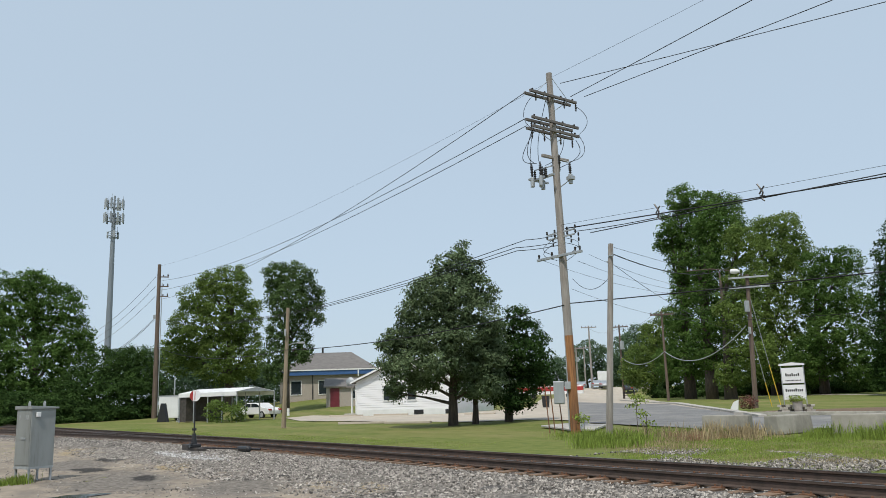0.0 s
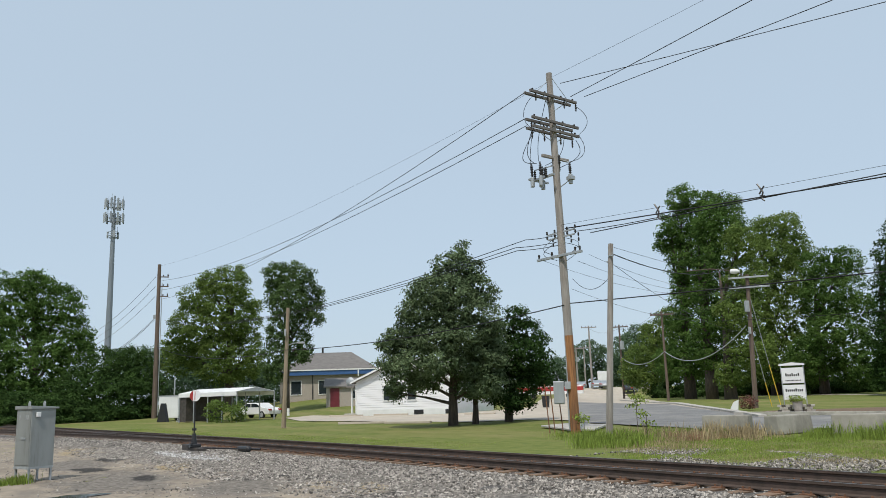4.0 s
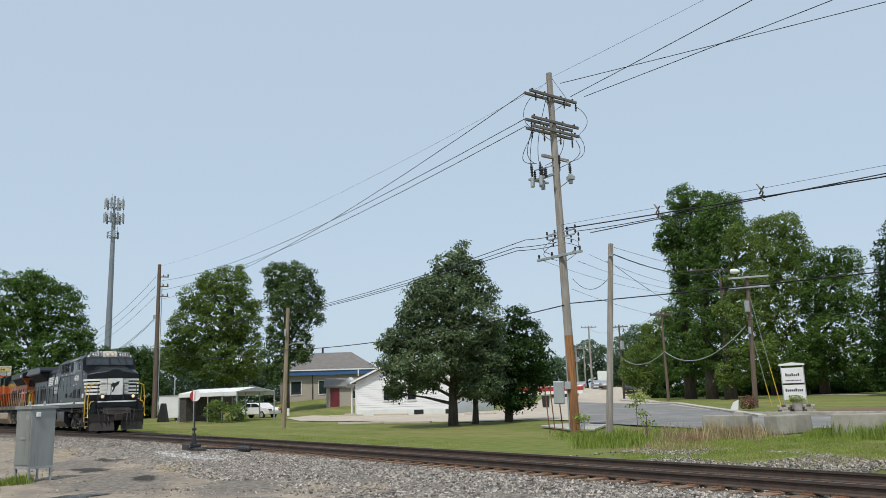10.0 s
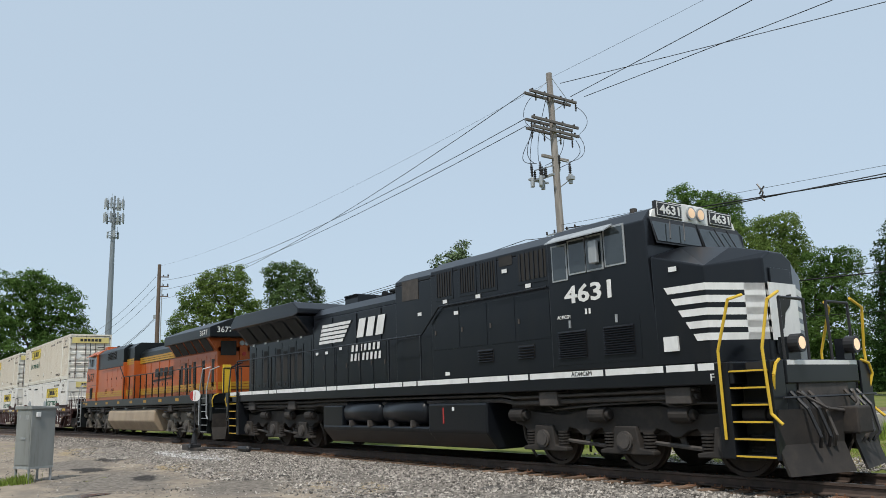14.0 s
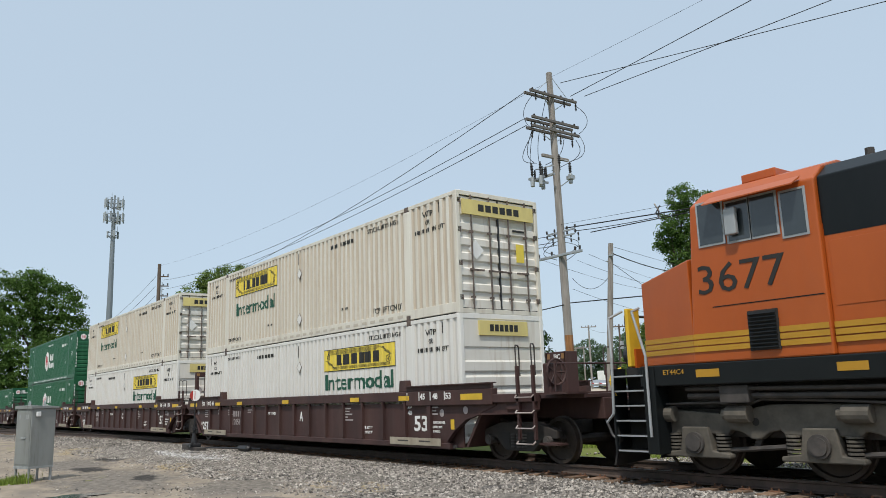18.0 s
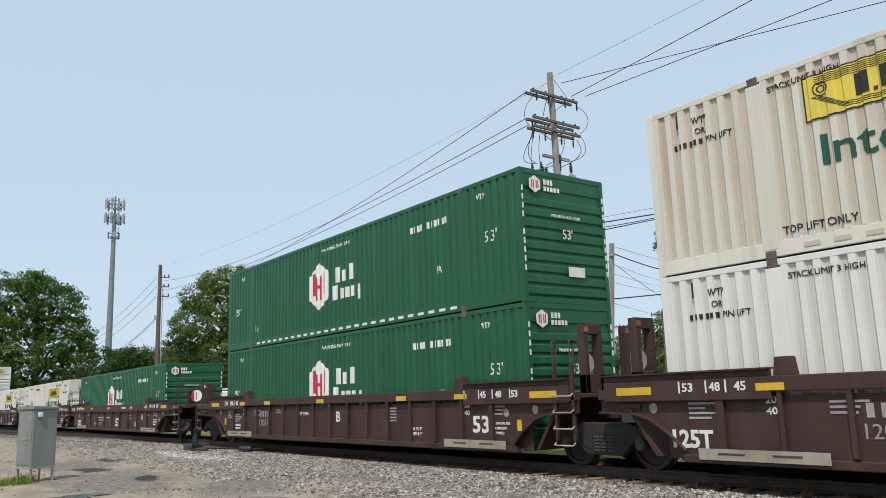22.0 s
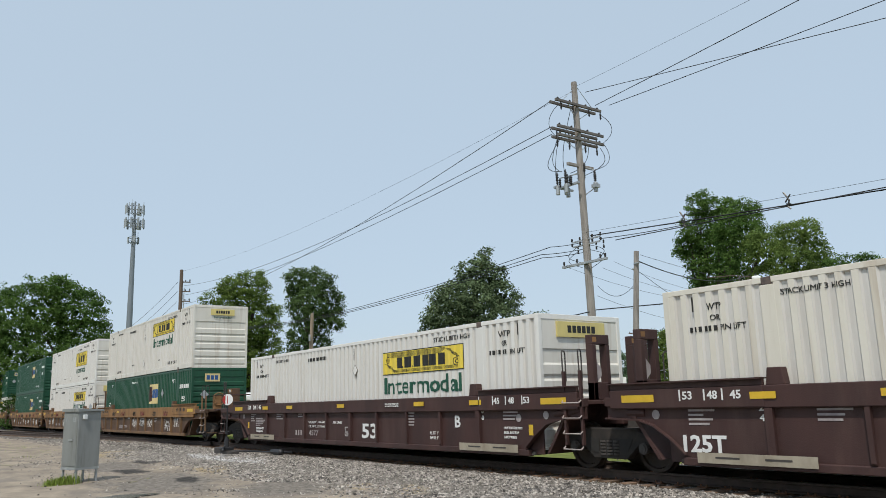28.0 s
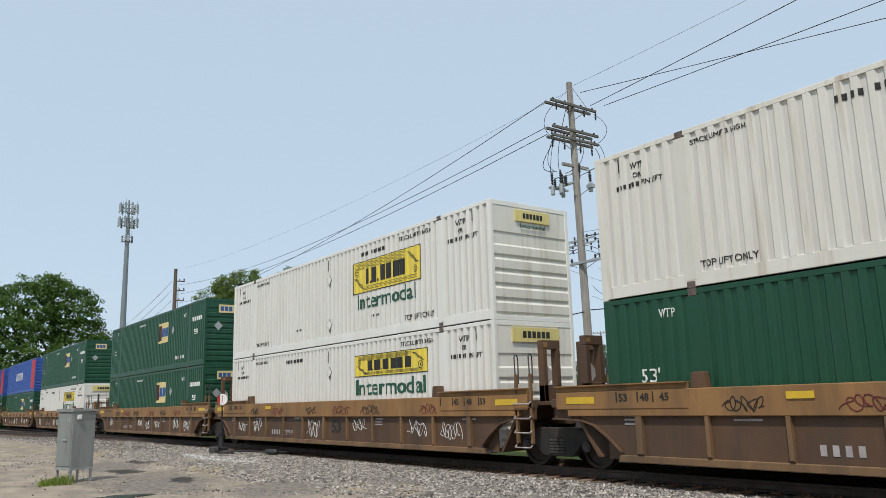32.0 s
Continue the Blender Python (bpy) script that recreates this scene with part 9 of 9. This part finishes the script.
    for sy in (-1, 1):
        for y, z, r in ((1.36, 1.38, 0.030), (1.30, 1.27, 0.045), (1.22, 1.36, 0.025)):
            Shape().tube([(-9.8, sy * y, z), (-4.6, sy * y, z - 0.03), (-4.4, sy * y, z), (3.8, sy * y, z), (4.2, sy * y, z - 0.06), (xf - 1.1, sy * y, z)], r).make("air_pipe", GRIME, c)
        for x in (-9.2, -6.2, 5.0, 8.0):
            Shape().box(x, x + 0.5, *sorted((sy * 1.1, sy * 1.42)), 1.15, 1.42).make("valve_box", GRIME, c, bevel=0.02)
        # walkway rail that climbs onto the equipment hood
        xs = [-10.1 + i * (0.93 if orange else 1.40) for i in range(13 if orange else 9)]
        for x in xs:
            Shape().rod((x, sy * 1.47, DECK - 0.1), (x, sy * 1.47, 2.84), 0.032 if orange else 0.022, 6).make("stanchion", hood if not orange else ENGINE_DARK, c)
        bent_rail(c, [(-10.1, sy * 1.47, 2.84), (1.15, sy * 1.47, 2.86), (1.9, sy * 1.49, 3.44), (5.46, sy * 1.49, 3.44)], 0.024, hood if not orange else ENGINE_DARK, "handrail")
    for x, y in ((6.2, 0.5), (6.4, -0.3), (6.9, 0.2), (7.0, -0.6)):
        Shape().rod((x, y, 4.66), (x, y, 4.78), 0.07, 8).make("antenna", GRIME, c)
    Shape().box(6.3, 7.0, -0.55, 0.15, 4.66, 4.74).make("roof_hatch", cabm, c, bevel=0.02)
    for k in (-7.6, 7.08 if orange else 6.95):
        engine_truck(c, k, truckm)
    return c


def nose_lights(c, lit, x, xf):
    """Twin headlights over the windscreen, and ditch lights on the deck."""
    hl = HEADLIGHT if lit else GALV
    Shape().box(x - 0.3, x + 0.05, -0.34, 0.34, 4.38, 4.72).make("headlight_housing", WHITE_INK if lit else ENGINE_ORANGE, c, bevel=0.02)
    for y in (-0.14, 0.14):
        Shape().rod((x + 0.05, y, 4.55), (x + 0.09, y, 4.55), 0.125, 16).make("light_rim", GALV, c)
        Shape().rod((x + 0.09, y, 4.55), (x + 0.095, y, 4.55), 0.095, 16).make("headlight", hl, c, "lit headlight" if lit else "")
    for y in (-0.84, 0.84):
        Shape().rod((xf + 0.32, y, 2.02), (xf + 0.48, y, 2.02), 0.14, 16).make("light_rim", BLACK, c)
        Shape().rod((xf + 0.48, y, 2.02), (xf + 0.485, y, 2.02), 0.095, 16).make("ditch_light", WARM_LIGHT if lit else GALV, c, "lit ditch light" if lit else "")
        Shape().box(xf + 0.18, xf + 0.32, y - 0.13, y + 0.13, DECK, 2.12).make("light_bracket", ENGINE_BLACK if lit else ENGINE_ORANGE, c)


def nose_band(c, nose, mat, x0, x1, z0, z1, name):
    """A painted band that wraps both flanks of the nose from x0 (bottom) and x1 (top) to its front."""
    for sy in (-1, 1):
        s = Shape()
        st = [(x, hw) for x, hw, _, _ in nose]

        def half(x):
            return float(np.interp(x, [p[0] for p in st], [p[1] for p in st]))
        xs = [None] + [p[0] for p in st if p[0] > max(x0, x1) + 0.02]
        prev = None
        for q in xs:
            a, b = (x0, x1) if q is None else (q, q)
            cur = ((a, sy * (half(a) + 0.012), z0), (b, sy * (half(b) + 0.012), z1))
            if prev:
                s.add([prev[0], cur[0], cur[1], prev[1]], [(0, 1, 2, 3)])
            prev = cur
        xe, he = st[-1]
        front = ((xe + 0.012, sy * (he + 0.006), z0), (xe + 0.012, sy * (he + 0.006), z1))
        cen = ((xe + 0.012, sy * 0.36, z0), (xe + 0.012, sy * 0.36, z1))
        s.add([front[0], cen[0], cen[1], front[1]], [(0, 1, 2, 3)])
        s.make(name, mat, c)


NOSE_LONG = ((8.0, 1.50, 3.62, 3.86), (8.98, 1.44, 3.32, 3.70), (9.38, 0.46, 3.46, 3.60), (9.41, 0.43, 3.46, 3.58))
NOSE_SHORT = ((8.80, 1.50, 3.44, 3.62), (10.02, 1.18, 3.22, 3.40), (10.20, 0.48, 3.16, 3.32), (10.24, 0.36, 3.14, 3.28))
black = engine("black diesel locomotive with white nose stripes and lit headlights", ENGINE_BLACK, ENGINE_BLACK, ENGINE_BLACK, DARK_TRUCK, ENGINE_BLACK, YELLOW, False, 5.52, 8.05, 0.30, NOSE_LONG)
nose_lights(black, True, 7.86, 9.66)
Shape().prism([(-1.28, 4.37), (-1.22, 4.50), (-0.7, 4.70), (0.7, 4.70), (1.22, 4.50), (1.28, 4.37)], "x", 7.70, 7.905).make("white_brow", WHITE_INK, black, "white band over the windscreen", bevel=0.01)
for sy in (-1, 1):
    ya, yb = sorted((sy * 0.40, sy * 1.14))
    b = Shape().box(7.85, 7.93, ya, yb, 4.39, 4.68).make("number_board", BLACK, black, bevel=0.01)
    Shape().box(7.93, 7.935, ya + 0.025, yb - 0.025, 4.415, 4.655).make("board_rim", WHITE_INK, b)
    Shape().box(7.935, 7.94, ya + 0.04, yb - 0.04, 4.43, 4.64).make("board_face", BLACK, b)
    end_words("4631", ya + 0.09, yb - 0.09, 4.45, 0.17, WHITE_INK, b, 7.944, bold=0.012)
    # the same board shows on the flank of the brow
for k in range(5):
    zt = 3.05 - 0.2 * k
    xa = 8.22 + 0.12 * k
    nose_band(black, NOSE_LONG, WHITE_INK, xa + 0.065, xa, zt - 0.115, zt, "nose_stripe")
nose_band(black, NOSE_LONG, WHITE_INK, 9.25, 9.25, 2.135, 3.05, "nose_stripe")
Shape().box(9.445, 9.452, -0.42, 0.42, 2.12, 3.06).make("nose_emblem_panel", WHITE_INK, black, "white panel with a black emblem")
em = Shape()
em.prism([(-0.20, 2.25), (-0.08, 2.32), (0.0, 2.57), (0.16, 2.69), (0.24, 2.89), (0.10, 2.87), (0.0, 2.79), (-0.16, 2.83), (-0.20, 2.63), (-0.10, 2.52)], "x", 9.452, 9.460)
em.make("nose_emblem", INK, black)
words("4631", 5.94, 7.10, 3.03, 0.34, WHITE_INK, black, -1.505, bold=0.012)
words("AC44C6M", 5.72, 6.06, 2.76, 0.07, WHITE_INK, black, -1.505)
blocks(black, WHITE_INK, 6.42, 6.60, 2.80, 2.90, 2, -1.505)
words("AC44C6M", 6.0, 6.5, 1.685, 0.08, INK, black, -1.509)
words("F", 8.98, 9.05, 1.50, 0.11, WHITE_INK, black, -1.525)
for k, z in enumerate((3.06, 3.18, 3.30, 3.42, 3.54)):
    a = 0.05 * k
    s = Shape()
    s.prism([(-5.0 + a, z), (-3.55 + a + 0.06 * k, z), (-3.50 + a + 0.06 * k, z + 0.085), (-4.97 + a, z + 0.085)], "y", -0.962, -0.957)
    s.make("speed_stripe", WHITE_INK, black)
for x in (-2.75, -2.25, -1.75):
    s = Shape()
    s.prism([(x, 3.10), (x + 0.36, 3.10), (x + 0.52, 3.62), (x + 0.16, 3.62)], "y", -0.962, -0.957)
    s.make("logo_block", WHITE_INK, black)
blocks(black, WHITE_INK, -3.1, -1.5, 2.72, 2.92, 7, -0.957, slant=0.03)
blocks(black, WHITE_INK, -3.15, -1.45, 2.46, 2.66, 8, -0.957, slant=0.03)
for x, z, y in ((-10.0, 3.34, -0.95), (-9.0, 3.36, -0.95), (-8.0, 3.38, -0.95), (-7.0, 3.38, -0.95), (-6.3, 3.36, -0.95), (-5.2, 2.75, -0.957), (-4.6, 2.75, -0.957), (-3.75, 2.82, -0.957), (0.7, 3.35, -1.25), (2.0, 3.5, -1.44), (3.2, 3.48, -1.44), (4.1, 3.9, -1.44), (4.8, 3.50, -1.44), (2.0, 1.86, -1.43), (2.4, 3.2, -1.44), (8.35, 3.30, -1.505)):
    plate(Shape(), x, x + 0.16, z, z + 0.08, y).make("warning_label", WHITE_INK, black)
Shape().box(8.14, 8.42, -1.512, -1.46, 2.0, 2.24).make("white_label", WHITE_INK, black)
for sy in (-1, 1):
    for a, b in ((5.73, 6.44), (6.86, 7.55)):
        louvre(black, a, b, 2.02, 2.53, sy * 1.503, ENGINE_BLACK, 12)
        Shape().box(a + 0.3, a + 0.34, *sorted((sy * 1.50, sy * 1.53)), 2.58, 2.72).make("door_handle", GALV, black)
    Shape().box(5.60, 7.68, *sorted((sy * 1.50, sy * 1.506)), 1.90, 2.66).make("cab_panel", ENGINE_BLACK, black)
ride(black, 54.75)

n_before = len(WHEELS)
orange = engine("orange and black diesel locomotive with yellow stripes, running long hood first", ENGINE_ORANGE, ENGINE_ORANGE, ENGINE_DARK, TRUCK_GREY, TANK_TAN, ENGINE_DARK, True, 6.58, 8.85, 0.27, NOSE_SHORT)
WHEELS[n_before:] = [(w, r, -1) for w, r, _ in WHEELS[n_before:]]
nose_lights(orange, False, 8.62, 10.24)
# yellow bands with thin dark lines between them
for sy in (-1, 1):
    for z0, z1, upper in ((1.95, 2.03, 0), (2.05, 2.13, 0), (2.15, 2.23, 0), (3.46, 3.54, 1), (3.56, 3.64, 1), (3.66, 3.74, 1)):
        for xa, xb, hw in ((-10.3, -5.42, 1.05), (-5.38, 0.22, 0.945), (0.27, 1.48, 1.24), (1.52, 6.56, 1.43), (6.60, 8.8, 1.50)):
            if upper and (xa < -6 or xb > 6):
                continue
            Shape().box(xa, xb, *sorted((sy * (hw + 0.012), sy * (hw + 0.018))), z0, z1).make("yellow_stripe", STRIPE_YELLOW, orange)
    Shape().box(1.52, 6.56, *sorted((sy * 1.42, sy * 1.424)), 3.44, 3.76).make("stripe_ground", ENGINE_DARK, orange)
for z in (1.95, 2.05, 2.15):
    nose_band(orange, NOSE_SHORT, STRIPE_YELLOW, 8.81, 8.81, z, z + 0.08, "yellow_stripe")


def turned_words(text, x0, x1, z0, h, mat, parent, y, bold=0.0):
    """Lettering on a wall that faces +y; reads from +x to -x."""
    ob = lettering(text, h / 0.7, mat, parent, (0, 0, 0), turn=(90, 0, 180), bold=bold)
    xs = [v.co.x for v in ob.data.vertices]
    zs = [v.co.z for v in ob.data.vertices]
    ob.data.transform(Matrix.Translation((x0, y, z0)) @ Matrix.Diagonal(((x1 - x0) / (max(xs) - min(xs)), 1, h / (max(zs) - min(zs)), 1)) @ Matrix.Translation((-min(xs), 0, -min(zs))))
    return ob


turned_words("3677", 7.14, 8.62, 2.84, 0.46, INK, orange, 1.506)
turned_words("ET44C4", 9.05, 9.45, 1.62, 0.08, STRIPE_YELLOW, orange, 1.503)
s = Shape()
for i in range(4):
    x = -2.2 - i * 0.66
    s.prism([(x, 2.72), (x - 0.50, 2.72), (x - 0.60, 3.10), (x - 0.10, 3.10)], "y", 0.957, 0.963)
s.prism([(-2.0, 2.50), (-4.6, 2.58), (-4.7, 2.64), (-2.0, 2.60)], "y", 0.957, 0.963)
s.make("lettering", INK, orange)
turned_words("3677", -10.45, -9.65, 4.02, 0.20, WHITE_INK, orange, 1.505)
for y in (1.25, -0.45):
    lettering("3677", 0.22 / 0.7, WHITE_INK, orange, (-10.765, y, 4.10), turn=(90, 0, -90))
# hood end towards the other engine
for y in (0.30, -0.95):
    Shape().box(-10.375, -10.35, y, y + 0.62, 3.25, 3.80).make("end_window", SEAM, orange)
Shape().box(-10.40, -10.35, -0.16, 0.16, 3.0, 3.9).make("light_housing", ENGINE_ORANGE, orange, bevel=0.01)
for yy in (0.10, -0.10):
    Shape().rod((-10.40, yy, 3.72), (-10.46, yy, 3.72), 0.095, 14).make("rear_headlight", GALV, orange)
Shape().rod((-10.40, 0, 3.30), (-10.44, 0, 3.30), 0.08, 12).make("marker_light", RED, orange)
for z in (1.95, 2.05, 2.15):
    Shape().box(-10.372, -10.35, -1.0, 1.0, z, z + 0.08).make("yellow_stripe", STRIPE_YELLOW, orange)
for sy in (-1, 1):
    Shape().box(7.33, 7.81, *sorted((sy * 1.505, sy * 1.530)), 1.91, 2.5).make("cab_grille", SEAM, orange)
    louvre(orange, 7.35, 7.79, 1.93, 2.48, sy * 1.530, ENGINE_DARK, 10)
    Shape().box(6.62, 8.40, *sorted((sy * 1.50, sy * 1.505)), 2.62, 2.635).make("cab_seam", ENGINE_DARK, orange)
for x0, x1, y0, y1, h in ((6.75, 7.35, -0.55, 0.15, 0.10), (7.55, 8.15, 0.1, 0.75, 0.13), (7.7, 7.95, -0.6, -0.2, 0.08)):
    Shape().box(x0, x1, y0, y1, 4.66, 4.68 + h).make("roof_box", ENGINE_ORANGE, orange, bevel=0.02)
ride(orange, 31.25, 0.0, 180)

# ---- ties and stones ----
tie_mesh = Shape().box(-0.115, 0.115, -1.3, 1.3, 0.0, 0.15).mesh("tie", TIE_WOOD)
plate_s = Shape()
for off in (-0.752, 0.752):
    plate_s.box(-0.09, 0.09, off - 0.17, off + 0.17, 0.0, 0.014)
    for sx, sy in ((-0.06, -0.10), (0.06, 0.10), (0.06, -0.10), (-0.06, 0.10)):
        plate_s.box(sx - 0.012, sx + 0.012, off + sy - 0.012, off + sy + 0.012, 0.014, 0.05)
plate_mesh = plate_s.mesh("tie_plate", RUST)
tie_rng = random.Random(8)
x = -92.0
while x < 14:
    t = new("tie", tie_mesh)
    t.parent = main_track
    t.matrix_basis = pose(x, YC + tie_rng.uniform(-0.06, 0.06), TOR - 0.186 - 0.15 + tie_rng.uniform(-0.01, 0.006), 0, 0, tie_rng.uniform(-1.2, 1.2))
    if x > -45:
        p = new("tie_plate", plate_mesh)
        p.parent = main_track
        p.matrix_basis = pose(x, YC, TOR - 0.186)
    x += 0.495
x = -90.0
while x < -40:
    t = new("tie", tie_mesh)
    t.parent = siding_track
    t.matrix_basis = pose(x, branch_line(x), TOR - 0.34 + tie_rng.uniform(-0.01, 0.006), 0, 0, math.degrees(math.atan2(branch_line(x + 1) - branch_line(x), 1)))
    x += 0.6


def stones(name, n, xr, yr, zf, size, mat, label, keep=None):
    """Loose crushed stones, each an uneven eight-sided lump."""
    xs, ys = rng.uniform(*xr, n), rng.uniform(*yr, n)
    if keep is not None:
        m = keep(xs, ys)
        xs, ys = xs[m], ys[m]
    n = len(xs)
    base = np.array([(1, 0, 0), (-1, 0, 0), (0, 1, 0), (0, -1, 0), (0, 0, 1), (0, 0, -1)], float)
    v = base[None] * rng.uniform(0.6, 1.35, (n, 6, 1)) + rng.normal(0, 0.22, (n, 6, 3))
    q = rng.normal(0, 1, (n, 4))
    q /= np.linalg.norm(q, axis=1)[:, None]
    w, a, b, c = q.T
    R = np.stack([1 - 2 * (b * b + c * c), 2 * (a * b - c * w), 2 * (a * c + b * w), 2 * (a * b + c * w), 1 - 2 * (a * a + c * c), 2 * (b * c - a * w),
                  2 * (a * c - b * w), 2 * (b * c + a * w), 1 - 2 * (a * a + b * b)], 1).reshape(n, 3, 3)
    v = np.einsum("nij,nkj->nki", R, v) * (size * rng.uniform(0.55, 1.35, (n, 1, 1)))
    v += np.stack([xs, ys, zf(xs, ys)], 1)[:, None]
    f = np.array([(0, 2, 4), (2, 1, 4), (1, 3, 4), (3, 0, 4), (2, 0, 5), (1, 2, 5), (3, 1, 5), (0, 3, 5)])
    F = (f[None] + 6 * np.arange(n)[:, None, None]).reshape(-1, 3)
    return tagged(soup(name, v.reshape(-1, 3), F, mat), label, "gravel", kind="stuff")


def bed_z(xs, ys):
    d = ys - YC
    return np.interp(d, [-3.6, -2.9, -1.5, 1.5, 2.0, 2.6], [0.0, 0.035, 0.035, 0.03, 0.035, 0.0])


def bare(a, b):
    """True where worn asphalt lies free of stones."""
    free = np.zeros(len(a), bool)
    for x, y, rx, ry, turn in WORN:
        c, d = math.cos(radians(turn)), math.sin(radians(turn))
        u, w = (a - x) * c + (b - y) * d, (b - y) * c - (a - x) * d
        free |= (u / rx) ** 2 + (w / ry) ** 2 < rng.uniform(0.2, 1.1, len(a))
    return free


stones("ballast_stones", 72000, (-34, -3.5), (6.3, YC - 1.34), lambda a, b: np.where(b > 8.6, bed_z(a, b), 0.012), 0.034, STONE, "grey crushed ballast stones beside the rails",
       lambda a, b: ~bare(a, b) & (b > 6.9 + 0.5 * np.sin(a * 0.8) * np.sin(a * 0.31 + 1) + rng.normal(0, 0.35, len(a))))
stones("ballast_stones", 21000, (-34, -3.5), (YC - 1.36, YC + 2.4), lambda a, b: bed_z(a, b) - 0.012, 0.028, STONE, "grey crushed ballast stones between and behind the rails")
stones("ballast_stones", 20000, (-75, -34), (YC - 5.4, YC + 2.2), bed_z, 0.045, STONE, "grey crushed ballast stones along the track")
stones("lot_stones", 40000, (-36, -5), (2.0, 7.6), lambda a, b: 0 * a + 0.010, 0.022, STONE, "loose grey gravel on the dusty lot",
       lambda a, b: ~bare(a, b) & (rng.uniform(0, 1, len(a)) < np.clip((b - 2.0) / 5.5, 0.05, 1) ** 1.6 * (0.6 + 0.4 * np.sin(a * 0.9) * np.sin(b * 1.7 + a * 0.3))))
stones("verge_stones", 9000, (-14.5, -3.5), (14.6, 18.4), lambda a, b: 0 * a + 0.055, 0.026, STONE, "thin gravel on the grass verge",
       lambda a, b: np.sin(a * 1.3) * np.sin(b * 1.1 + a * 0.4) > -0.1)
stones("pale_stones", 2600, (-31, -20), (7.2, 10.0), lambda a, b: 0 * a + 0.035, 0.036, PALE_STONE, "fresh pale crushed stone round the switch stand",
       lambda a, b: ((a + 25.6) / 3.2) ** 2 + ((b - 8.9) / 0.7) ** 2 < 1 + rng.normal(0, 0.2, len(a)))

# ---- what moves ----
TRAIN_ROWS = ((0, -196.1), (4, -154.9), (8, -113.6), (13, -61.6), (16, -30.8), (19, 0.0), (21, 20.6), (23, 41.26), (25.5, 67.0), (28, 92.7), (30, 113.35), (32, 134.0))


def motions():
    for ob, u, z, turn in RIDERS:
        walk(ob, [(t, pose(u + RIDE + s, YC, TOR + z, 0, 0, turn)) for t, s in TRAIN_ROWS])
    car_rows = []
    for t, bearing, dist in ((0, 41.2, 196), (3.4, 41.2, 196), (4.5, 41.7, 170), (6.0, 42.3, 142), (8.0, 43.4, 134), (10.5, 44.75, 130), (32, 44.75, 130)):
        g = spot(bearing, dist)
        car_rows.append((t, pose(g.x, g.y, g.z, 0, 0, 222)))
    walk(far_car, car_rows)
    for w, r, sign in WHEELS:
        rows = []
        for i in range(481):
            t = i * 2 / 30
            s = float(np.interp(t, [p[0] for p in TRAIN_ROWS], [p[1] for p in TRAIN_ROWS]))
            rows.append((t, pose(0, 0, 0, 0, math.degrees(sign * s / r) % 360, 0)))
        walk(w, rows)


motions()
